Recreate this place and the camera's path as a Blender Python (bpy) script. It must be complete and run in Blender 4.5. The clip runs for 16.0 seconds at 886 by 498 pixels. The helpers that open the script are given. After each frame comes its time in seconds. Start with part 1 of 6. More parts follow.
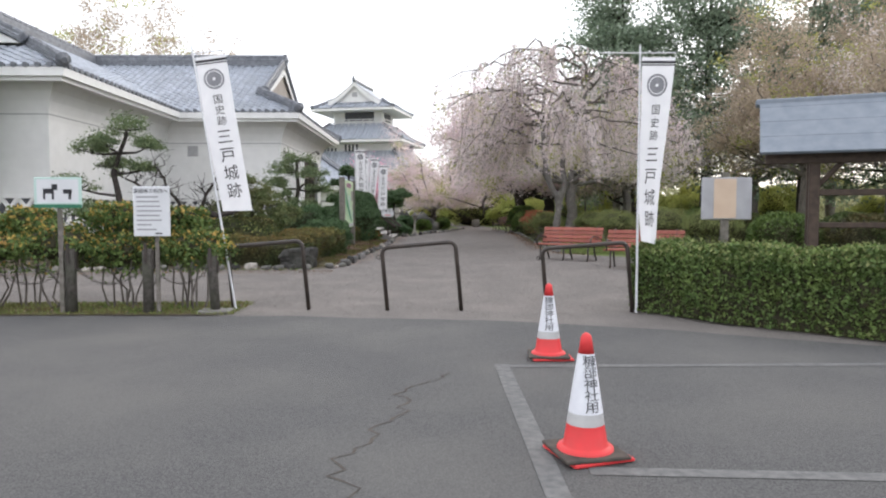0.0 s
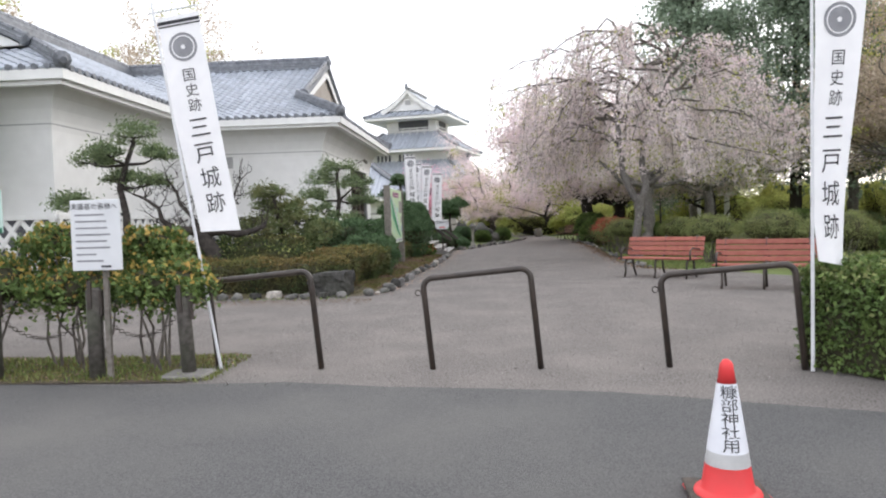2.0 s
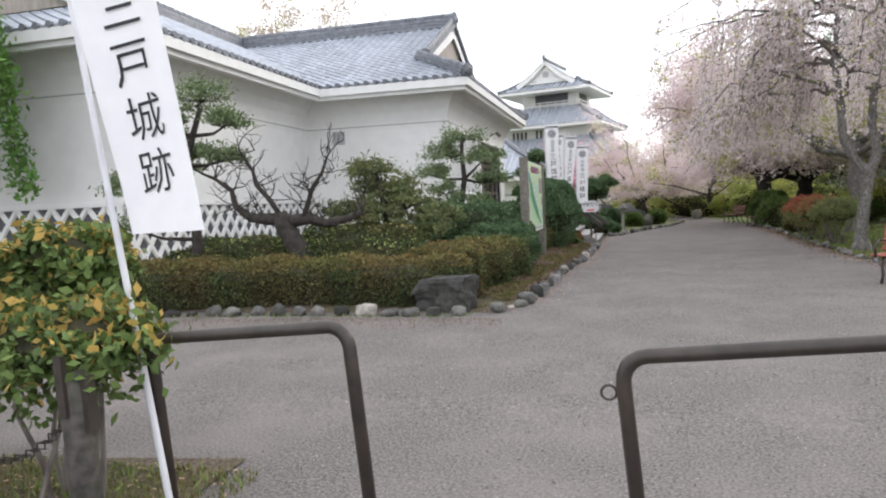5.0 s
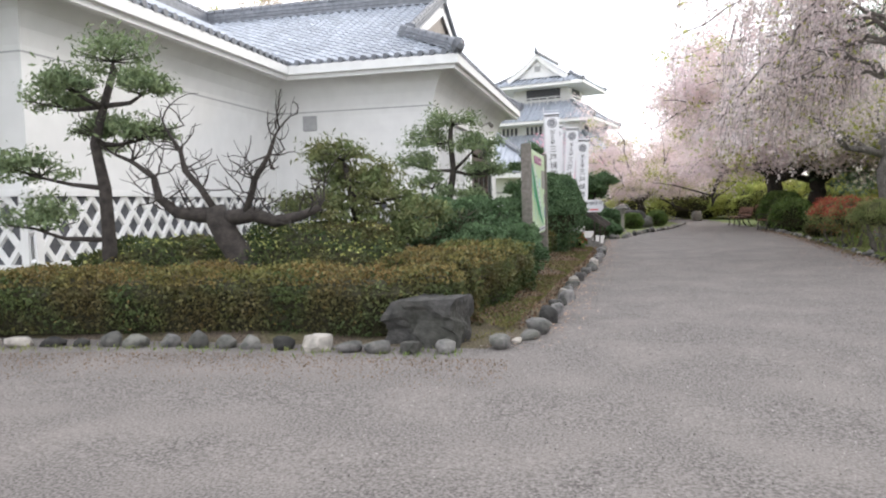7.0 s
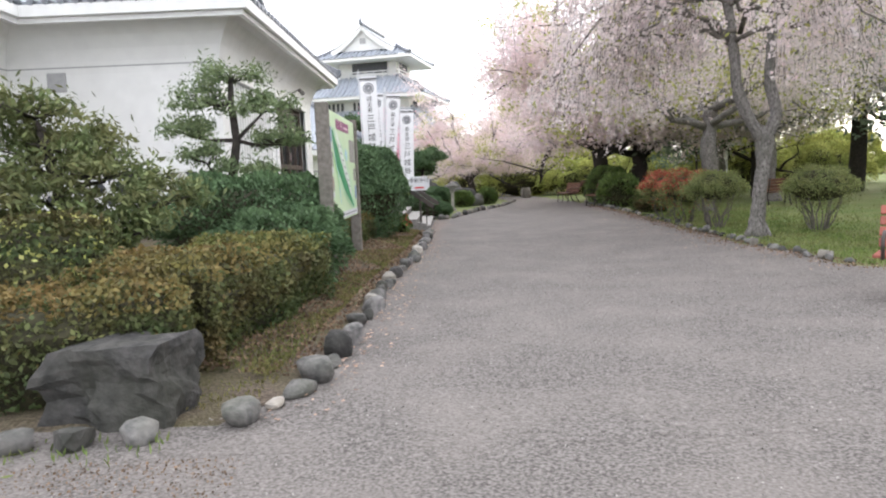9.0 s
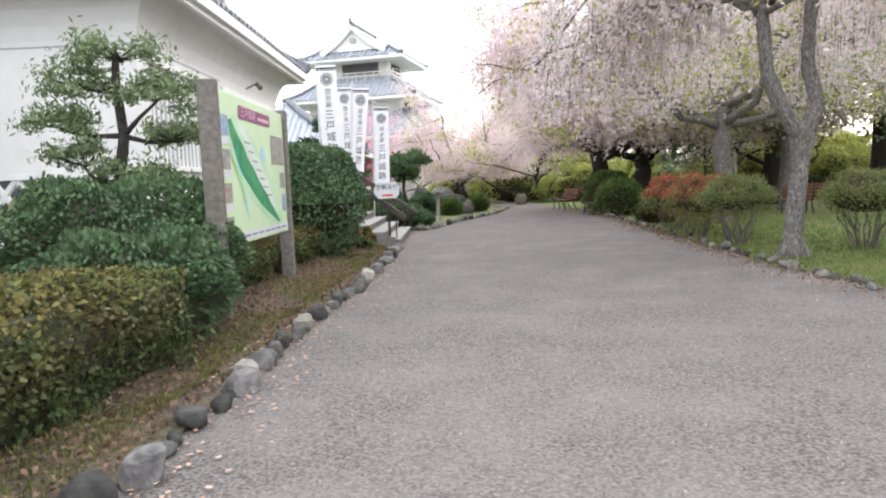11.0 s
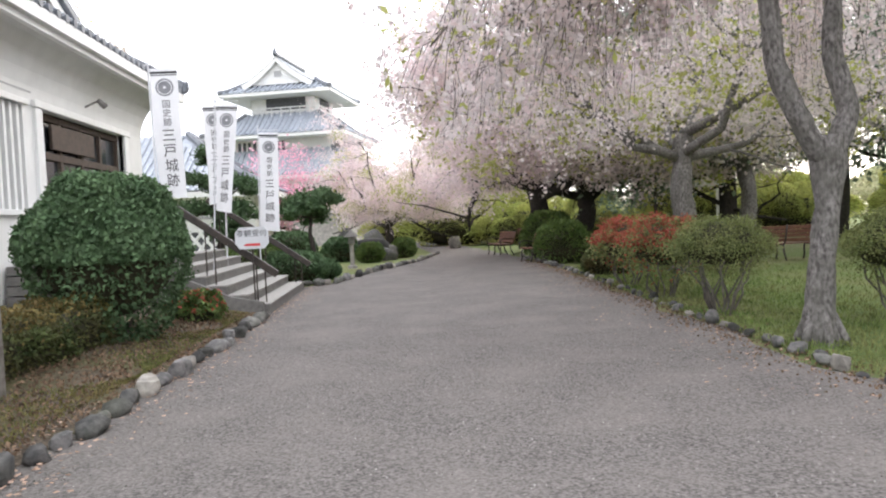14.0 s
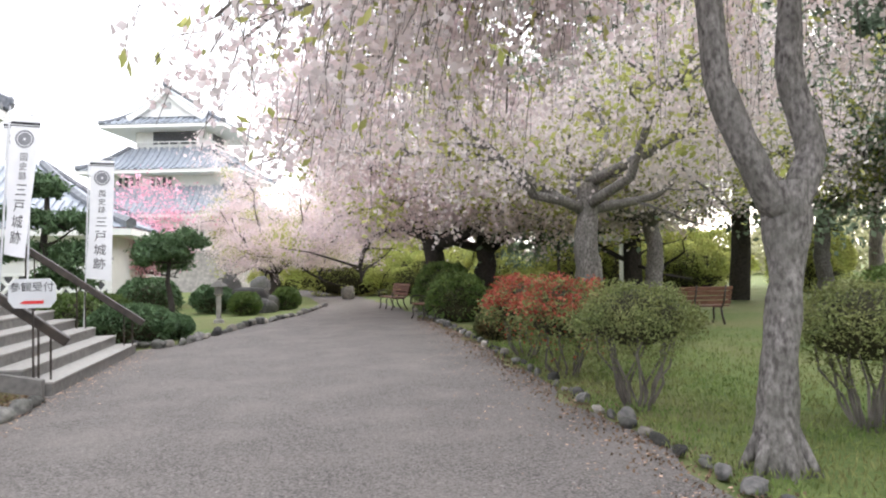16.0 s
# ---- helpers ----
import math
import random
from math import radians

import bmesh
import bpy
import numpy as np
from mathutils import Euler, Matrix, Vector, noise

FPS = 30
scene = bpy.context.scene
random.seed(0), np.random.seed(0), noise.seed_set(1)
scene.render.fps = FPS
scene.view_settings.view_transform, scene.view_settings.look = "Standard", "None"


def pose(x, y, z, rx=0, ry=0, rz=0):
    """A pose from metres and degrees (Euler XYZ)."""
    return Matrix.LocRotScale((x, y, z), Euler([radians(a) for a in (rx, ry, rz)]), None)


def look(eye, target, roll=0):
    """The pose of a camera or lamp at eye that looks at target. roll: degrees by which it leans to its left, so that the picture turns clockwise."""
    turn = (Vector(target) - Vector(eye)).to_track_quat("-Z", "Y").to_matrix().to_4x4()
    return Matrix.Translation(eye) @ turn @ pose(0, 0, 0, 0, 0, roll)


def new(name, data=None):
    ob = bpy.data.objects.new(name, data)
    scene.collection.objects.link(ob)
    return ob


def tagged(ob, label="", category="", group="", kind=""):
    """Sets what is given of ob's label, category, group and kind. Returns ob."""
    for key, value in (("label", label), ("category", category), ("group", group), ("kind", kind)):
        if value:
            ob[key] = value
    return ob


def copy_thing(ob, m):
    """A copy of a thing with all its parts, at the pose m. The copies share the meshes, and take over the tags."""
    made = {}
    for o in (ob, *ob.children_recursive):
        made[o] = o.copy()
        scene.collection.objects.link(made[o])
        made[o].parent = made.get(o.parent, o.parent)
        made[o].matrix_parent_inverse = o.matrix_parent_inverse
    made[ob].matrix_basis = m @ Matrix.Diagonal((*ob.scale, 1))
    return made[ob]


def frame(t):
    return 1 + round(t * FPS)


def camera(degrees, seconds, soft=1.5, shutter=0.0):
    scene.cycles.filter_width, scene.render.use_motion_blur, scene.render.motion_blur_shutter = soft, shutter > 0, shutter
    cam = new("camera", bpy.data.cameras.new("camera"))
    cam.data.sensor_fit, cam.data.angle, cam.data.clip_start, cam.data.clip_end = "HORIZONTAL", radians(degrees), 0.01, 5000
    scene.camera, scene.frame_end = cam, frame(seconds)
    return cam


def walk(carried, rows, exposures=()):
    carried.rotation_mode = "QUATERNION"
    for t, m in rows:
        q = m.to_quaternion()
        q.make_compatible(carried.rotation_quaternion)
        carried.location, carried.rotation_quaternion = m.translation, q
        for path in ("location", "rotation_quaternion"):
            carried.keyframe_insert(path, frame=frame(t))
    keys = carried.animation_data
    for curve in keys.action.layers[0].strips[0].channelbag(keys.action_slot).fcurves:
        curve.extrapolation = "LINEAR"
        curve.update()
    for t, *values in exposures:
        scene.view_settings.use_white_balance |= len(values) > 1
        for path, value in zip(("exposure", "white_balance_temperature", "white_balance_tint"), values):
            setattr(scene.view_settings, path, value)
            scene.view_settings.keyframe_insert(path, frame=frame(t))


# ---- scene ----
cam = camera(64.5, 16.0, soft=2.1)
METRES, EYE, TILT, LEAN, TURN = 22.3, 1.405, 0.0, 0.0, -1.1
ROWS = [
    (0.0, 0.0, 0.0, 0.0, -0.0, -3.25, 0.09),
    (0.5, 0.0021, 0.0363, -0.0013, -0.42, -3.49, 0.42),
    (1.0, -0.0003, 0.0725, -0.0004, -0.17, -3.6, 0.7),
    (1.5, -0.0007, 0.109, -0.0002, 1.64, -3.15, 0.95),
    (2.0, -0.0039, 0.1446, 0.0011, 4.76, -2.37, 1.7),
    (2.5, -0.005, 0.1781, 0.0027, 8.42, -1.63, 2.18),
    (3.0, -0.0099, 0.2111, 0.0038, 11.67, -1.58, 2.74),
    (3.5, -0.0111, 0.2432, 0.0037, 13.9, -2.22, 3.15),
    (4.0, -0.019, 0.2741, 0.0025, 14.94, -2.88, 3.1),
    (6.5, -0.0588, 0.4223, 0.002, 16.18, -3.69, 1.65),
    (7.0, -0.0672, 0.4511, 0.0004, 14.7, -3.64, 1.51),
    (7.5, -0.0725, 0.4833, -0.0007, 12.08, -4.2, 1.82),
    (8.0, -0.0764, 0.515, -0.0008, 8.54, -4.43, 1.99),
    (8.5, -0.0703, 0.5453, -0.0011, 4.77, -5.37, 1.94),
    (9.0, -0.063, 0.5763, -0.0023, 1.32, -5.74, 2.36),
    (11.5, -0.0316, 0.7246, -0.0027, 1.5, -4.9, 2.42),
    (12.0, -0.0263, 0.7549, -0.0024, 1.95, -3.89, 2.15),
    (12.5, -0.0179, 0.7839, -0.0025, 1.67, -2.99, 2.03),
    (13.0, -0.0127, 0.8138, -0.0022, 0.97, -2.4, 2.27),
    (13.5, -0.0039, 0.842, -0.0018, -0.75, -2.25, 2.39),
    (14.0, 0.0032, 0.8715, -0.0015, -3.1, -2.2, 2.58),
    (14.5, 0.0113, 0.8982, -0.0008, -4.77, -1.73, 2.31),
    (15.0, 0.0212, 0.9245, 0.0003, -7.2, -0.81, 1.91),
    (15.5, 0.0318, 0.9504, 0.0023, -9.01, 0.33, 1.41),
    (16.0, 0.042, 0.9743, 0.0042, -10.54, 1.36, 1.05),
]
walk(cam, [(t, pose(0, 0, EYE, TILT, LEAN, TURN) @ pose(METRES * x, METRES * y, METRES * z, 90 + pitch, roll, yaw)) for t, x, y, z, yaw, pitch, roll in ROWS],
     [(0.0, 0.5), (0.5, 0.3), (1.0, 0.7), (1.5, 0.66), (2.0, 0.66), (2.5, 0.34), (3.5, 0.2), (4.0, 0.4), (6.5, 0.78), (7.0, 0.9), (8.0, 1.0), (9.0, 1.08), (11.5, 1.22), (12.5, 1.03), (14.5, 1.1), (16.0, 1.25)])

# ---- world, sun, exposure ----
scene.view_settings.exposure = 0.0
world = bpy.data.worlds.new("sky_world")
scene.world = world
world.use_nodes = True
wn = world.node_tree.nodes
sky = wn.new("ShaderNodeTexSky")
sky.sky_type, sky.sun_disc = "NISHITA", False
SUN_ELEV, SUN_AZ = radians(24), radians(40)
sky.sun_elevation, sky.sun_rotation = SUN_ELEV, SUN_AZ
sky.air_density, sky.dust_density, sky.ozone_density = 1.0, 1.5, 1.0
cloud = wn.new("ShaderNodeMix")          # a high bright overcast veils most of the sky
cloud.data_type = "RGBA"
cloud.inputs[0].default_value = 0.85
cloud.inputs[7].default_value = (10.2, 10.3, 10.9, 1)
world.node_tree.links.new(sky.outputs[0], cloud.inputs[6])
world.node_tree.links.new(cloud.outputs[2], wn["Background"].inputs["Color"])
wn["Background"].inputs["Strength"].default_value = 0.13
sun = new("sun", bpy.data.lights.new("sun", "SUN"))
sun.data.energy, sun.data.angle, sun.data.color = 0.9, radians(25), (1.0, 0.93, 0.84)
_d = Vector((math.sin(SUN_AZ) * math.cos(SUN_ELEV), math.cos(SUN_AZ) * math.cos(SUN_ELEV), math.sin(SUN_ELEV)))
sun.matrix_world = look(_d * 100, (0, 0, 0))


# ---- materials ----
def mat(name, c1, c2=None, scale=6.0, rough=0.8, bump=0.2, bump_scale=None, metal=0.0, big=None, island=0.0, obj=0.0, spec=0.3, thin=0.0, tall=0.0):
    """Two-scale procedural surface: fine grain between c1 and c2, broad patches towards big."""
    m = bpy.data.materials.new(name)
    m.use_nodes = True
    t, n = m.node_tree, m.node_tree.nodes
    b = n["Principled BSDF"]
    b.inputs["Roughness"].default_value, b.inputs["Metallic"].default_value = rough, metal
    b.inputs["Specular IOR Level"].default_value = spec
    geo = n.new("ShaderNodeNewGeometry")
    place = geo.outputs["Position"]
    if tall:
        mp = n.new("ShaderNodeMapping")
        mp.inputs["Scale"].default_value = (1, 1, tall)
        t.links.new(place, mp.inputs["Vector"])
        place = mp.outputs[0]
    fine = n.new("ShaderNodeTexNoise")
    fine.inputs["Scale"].default_value, fine.inputs["Detail"].default_value = scale, 6
    t.links.new(place, fine.inputs["Vector"])
    mix = n.new("ShaderNodeMix")
    mix.data_type = "RGBA"
    mix.inputs[6].default_value, mix.inputs[7].default_value = (*c1, 1), (*(c2 or c1), 1)
    ramp = n.new("ShaderNodeMapRange")
    ramp.inputs[1].default_value, ramp.inputs[2].default_value = 0.32, 0.68
    t.links.new(fine.outputs["Fac"], ramp.inputs[0])
    t.links.new(ramp.outputs[0], mix.inputs[0])
    out = mix.outputs[2]
    if big:
        broad = n.new("ShaderNodeTexNoise")
        broad.inputs["Scale"].default_value, broad.inputs["Detail"].default_value = big[1], 4
        t.links.new(geo.outputs["Position"], broad.inputs["Vector"])
        r2 = n.new("ShaderNodeMapRange")
        r2.inputs[1].default_value, r2.inputs[2].default_value = 0.42, 0.7
        r2.inputs[4].default_value = big[2]
        t.links.new(broad.outputs["Fac"], r2.inputs[0])
        m2 = n.new("ShaderNodeMix")
        m2.data_type = "RGBA"
        m2.inputs[7].default_value = (*big[0], 1)
        t.links.new(r2.outputs[0], m2.inputs[0])
        t.links.new(out, m2.inputs[6])
        out = m2.outputs[2]
    if island or obj:
        hsv = n.new("ShaderNodeHueSaturation")
        r3 = n.new("ShaderNodeMapRange")
        amount = island or obj
        r3.inputs[3].default_value, r3.inputs[4].default_value = 1 - amount, 1 + amount
        if island:
            t.links.new(geo.outputs["Random Per Island"], r3.inputs[0])
        else:
            t.links.new(n.new("ShaderNodeObjectInfo").outputs["Random"], r3.inputs[0])
        t.links.new(r3.outputs[0], hsv.inputs["Value"])
        t.links.new(out, hsv.inputs["Color"])
        out = hsv.outputs[0]
    t.links.new(out, b.inputs["Base Color"])
    if bump:
        bn = n.new("ShaderNodeBump")
        bn.inputs["Strength"].default_value, bn.inputs["Distance"].default_value = bump, 0.02
        src = fine
        if bump_scale:
            src = n.new("ShaderNodeTexNoise")
            src.inputs["Scale"].default_value, src.inputs["Detail"].default_value = bump_scale, 4
            t.links.new(place, src.inputs["Vector"])
        t.links.new(src.outputs["Fac"], bn.inputs["Height"])
        t.links.new(bn.outputs[0], b.inputs["Normal"])
    if thin:
        tr = n.new("ShaderNodeBsdfTranslucent")
        t.links.new(out, tr.inputs["Color"])
        ms = n.new("ShaderNodeMixShader")
        ms.inputs[0].default_value = thin
        t.links.new(b.outputs[0], ms.inputs[1])
        t.links.new(tr.outputs[0], ms.inputs[2])
        t.links.new(ms.outputs[0], n["Material Output"].inputs["Surface"])
    return m


ASPHALT = mat("asphalt", (0.06, 0.06, 0.062), (0.155, 0.153, 0.15), 85, 0.9, 0.6, 220, big=((0.165, 0.16, 0.15), 0.45, 0.65))
GRAVEL = mat("gravel", (0.07, 0.062, 0.057), (0.262, 0.241, 0.227), 52, 0.95, 0.6, 120, big=((0.262, 0.236, 0.217), 1.1, 0.45))
SOIL = mat("soil", (0.05, 0.038, 0.028), (0.19, 0.15, 0.115), 40, 0.95, 1.0, 60, big=((0.12, 0.12, 0.045), 1.6, 0.65))
LAWN = mat("lawn", (0.10, 0.15, 0.045), (0.17, 0.21, 0.07), 14, 0.95, 0.8, 60, big=((0.24, 0.21, 0.11), 0.5, 0.6))
GRASS = mat("grass_blade", (0.12, 0.195, 0.05), (0.22, 0.265, 0.09), 3, 0.8, 0, island=0.35, thin=0.3, big=((0.30, 0.26, 0.13), 0.9, 0.6))
PLASTER = mat("white_plaster", (0.78, 0.78, 0.77), (0.72, 0.72, 0.71), 3, 0.85, 0.08, 40, big=((0.66, 0.66, 0.64), 0.4, 0.5))
TRIM = mat("white_trim", (0.80, 0.80, 0.79), (0.74, 0.74, 0.73), 5, 0.7, 0.06)
GABLE = mat("gable_boards", (0.30, 0.265, 0.235), (0.40, 0.36, 0.32), 9, 0.85, 0.2, tall=0.2)
BELT = mat("grey_band", (0.35, 0.35, 0.36), (0.42, 0.42, 0.42), 10, 0.8, 0.1)
DARKWALL = mat("dark_tile_wall", (0.07, 0.075, 0.085), (0.11, 0.11, 0.12), 8, 0.6, 0.2)
TILE = mat("roof_tile", (0.30, 0.33, 0.38), (0.42, 0.45, 0.50), 5, 0.38, 0.15, obj=0.16, spec=0.6, big=((0.24, 0.26, 0.30), 0.8, 0.5))
TILEI = mat("roof_tile_far", (0.30, 0.33, 0.38), (0.42, 0.45, 0.50), 5, 0.38, 0.15, island=0.16, spec=0.6)
TILEDARK = mat("ridge_tile", (0.13, 0.14, 0.16), (0.22, 0.23, 0.25), 6, 0.5, 0.2, island=0.15)
STONE = mat("border_stone", (0.06, 0.06, 0.06), (0.17, 0.16, 0.155), 13, 0.85, 0.8, 30, obj=0.7, big=((0.087, 0.093, 0.062), 2, 0.5))
PALESTONE = mat("pale_border_stone", (0.22, 0.205, 0.185), (0.40, 0.37, 0.33), 11, 0.85, 0.6, 30, obj=0.35, big=((0.16, 0.14, 0.11), 3, 0.6))
STONEWALL = mat("castle_stone", (0.22, 0.21, 0.20), (0.36, 0.34, 0.31), 4, 0.9, 0.5, island=0.3)
CONCRETE = mat("concrete", (0.15, 0.143, 0.135), (0.23, 0.22, 0.205), 12, 0.9, 0.25, 60, big=((0.156, 0.148, 0.140), 1.5, 0.5))
CONCTOP = mat("concrete_nosing", (0.336, 0.320, 0.296), (0.400, 0.384, 0.360), 12, 0.9, 0.2, 60)
IRON = mat("dark_iron", (0.021, 0.017, 0.014), (0.045, 0.033, 0.027), 14, 0.45, 0.15, big=((0.072, 0.054, 0.042), 5, 0.5), spec=0.5)
WOODPOST = mat("weathered_post", (0.13, 0.115, 0.10), (0.22, 0.20, 0.18), 16, 0.9, 0.5, big=((0.10, 0.11, 0.08), 3, 0.5))
POSTDARK = mat("dark_weathered_post", (0.05, 0.045, 0.04), (0.11, 0.10, 0.09), 18, 0.9, 0.5, big=((0.08, 0.09, 0.06), 3, 0.5))
BROWNWOOD = mat("dark_brown_wood", (0.055, 0.04, 0.032), (0.09, 0.065, 0.05), 12, 0.7, 0.2)
BENCHRED = mat("bench_red_slat", (0.27, 0.085, 0.065), (0.34, 0.12, 0.09), 10, 0.6, 0.2, obj=0.15)
BENCHDARK = mat("bench_brown_slat", (0.13, 0.06, 0.04), (0.2, 0.1, 0.07), 10, 0.6, 0.2, obj=0.15)
CONERED = mat("cone_red", (0.72, 0.045, 0.05), (0.62, 0.05, 0.05), 9, 0.5, 0.05, spec=0.4)
CONEWHITE = mat("cone_white_film", (0.75, 0.76, 0.8), (0.68, 0.69, 0.74), 12, 0.45, 0.05)
CONEGREY = mat("cone_reflector", (0.42, 0.42, 0.42), (0.5, 0.5, 0.5), 12, 0.4, 0.05)
RUBBER = mat("dark_rubber", (0.05, 0.045, 0.04), (0.10, 0.085, 0.07), 12, 0.8, 0.2)
CLOTH = mat("banner_cloth", (0.88, 0.88, 0.90), (0.83, 0.83, 0.86), 7, 0.85, 0.05, thin=0.25)
INK = mat("black_ink", (0.03, 0.03, 0.035), (0.05, 0.05, 0.055), 9, 0.8, 0)
GREYINK = mat("grey_ink", (0.22, 0.22, 0.24), (0.3, 0.3, 0.32), 9, 0.8, 0)
POLE = mat("white_pole", (0.70, 0.71, 0.73), (0.6, 0.6, 0.63), 9, 0.4, 0.03, spec=0.5)
SIGNWHITE = mat("sign_panel", (0.62, 0.63, 0.65), (0.68, 0.69, 0.71), 4, 0.5, 0.03)
LINEPAINT = mat("worn_line_paint", (0.20, 0.20, 0.195), (0.12, 0.12, 0.12), 16, 0.9, 0.4, 120, big=((0.13, 0.13, 0.13), 2.2, 0.85))
BARK = mat("cherry_bark", (0.07, 0.06, 0.055), (0.20, 0.175, 0.155), 16, 0.95, 1.0, 30, big=((0.25, 0.24, 0.21), 1.6, 0.4), tall=0.3)
BARKPALE = mat("pale_cherry_bark", (0.07, 0.062, 0.058), (0.30, 0.28, 0.265), 30, 0.95, 1.0, 38, big=((0.12, 0.115, 0.10), 4.5, 0.65), tall=0.55)
BARKDARK = mat("dark_bark", (0.029, 0.026, 0.023), (0.065, 0.055, 0.049), 12, 0.95, 0.9, 26)
PETAL = mat("blossom", (0.76, 0.61, 0.645), (0.83, 0.74, 0.75), 0.9, 0.8, 0, island=0.15, thin=0.55, big=((0.78, 0.70, 0.58), 0.5, 0.4))
PETALPALE = mat("faded_blossom", (0.73, 0.65, 0.655), (0.80, 0.73, 0.72), 0.8, 0.8, 0, island=0.16, thin=0.55, big=((0.64, 0.555, 0.52), 0.4, 0.5))
PINK = mat("pink_blossom", (0.80, 0.40, 0.52), (0.86, 0.56, 0.64), 2, 0.8, 0, island=0.18, thin=0.4)
NEWLEAF = mat("new_leaf", (0.380, 0.427, 0.119), (0.499, 0.475, 0.190), 3, 0.7, 0, island=0.3, thin=0.4)
BUDLEAF = mat("budding_leaf", (0.42, 0.34, 0.27), (0.54, 0.46, 0.36), 0.7, 0.8, 0, island=0.25, thin=0.5)
PINELEAF = mat("pine_needle", (0.12, 0.17, 0.085), (0.21, 0.26, 0.13), 4, 0.7, 0, island=0.35, thin=0.15)
CONIFER = mat("conifer_needle", (0.17, 0.23, 0.16), (0.27, 0.33, 0.24), 1.2, 0.8, 0, island=0.35, thin=0.35)
HEDGELEAF = mat("hedge_leaf", (0.081, 0.133, 0.038), (0.143, 0.200, 0.057), 4, 0.6, 0, island=0.4, thin=0.15)
AZALEATIP = mat("azalea_shoot", (0.15, 0.12, 0.04), (0.21, 0.14, 0.055), 2, 0.7, 0, island=0.35, thin=0.2, big=((0.13, 0.16, 0.045), 0.9, 0.8))
RUSTPINE = mat("rust_tinged_needle", (0.085, 0.125, 0.045), (0.165, 0.195, 0.08), 5, 0.7, 0, island=0.35, thin=0.15, big=((0.2, 0.13, 0.06), 2.4, 0.4))
MOSS = mat("verge_moss", (0.10, 0.125, 0.035), (0.2, 0.2, 0.07), 4, 0.85, 0, island=0.4, thin=0.2, big=((0.2, 0.14, 0.07), 1.2, 0.7))
AZALEA = mat("azalea_leaf", (0.05, 0.08, 0.03), (0.095, 0.12, 0.04), 3, 0.7, 0, island=0.35, thin=0.15, big=((0.160, 0.097, 0.046), 1.4, 0.7))
ORANGELEAF = mat("orange_new_leaf", (0.47, 0.38, 0.10), (0.48, 0.29, 0.09), 3, 0.7, 0, island=0.25, thin=0.3)
REDLEAF = mat("red_quince_flower", (0.334, 0.071, 0.048), (0.398, 0.119, 0.071), 5, 0.7, 0, island=0.3, thin=0.2)
BUSHLEAF = mat("olive_bush_leaf", (0.17, 0.21, 0.075), (0.26, 0.275, 0.11), 3, 0.7, 0, island=0.35, thin=0.2)
YEWLEAF = mat("yew_leaf", (0.061, 0.111, 0.050), (0.111, 0.177, 0.083), 4, 0.7, 0, island=0.4, thin=0.1)
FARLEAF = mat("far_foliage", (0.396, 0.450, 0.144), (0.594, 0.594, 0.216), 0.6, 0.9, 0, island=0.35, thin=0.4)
# bush and hedge cores: shade between the leaves is put into the colour
SHADEMASS = mat("inner_twig_shade", (0.03, 0.03, 0.018), (0.06, 0.055, 0.03), 22, 0.95, 0.6)


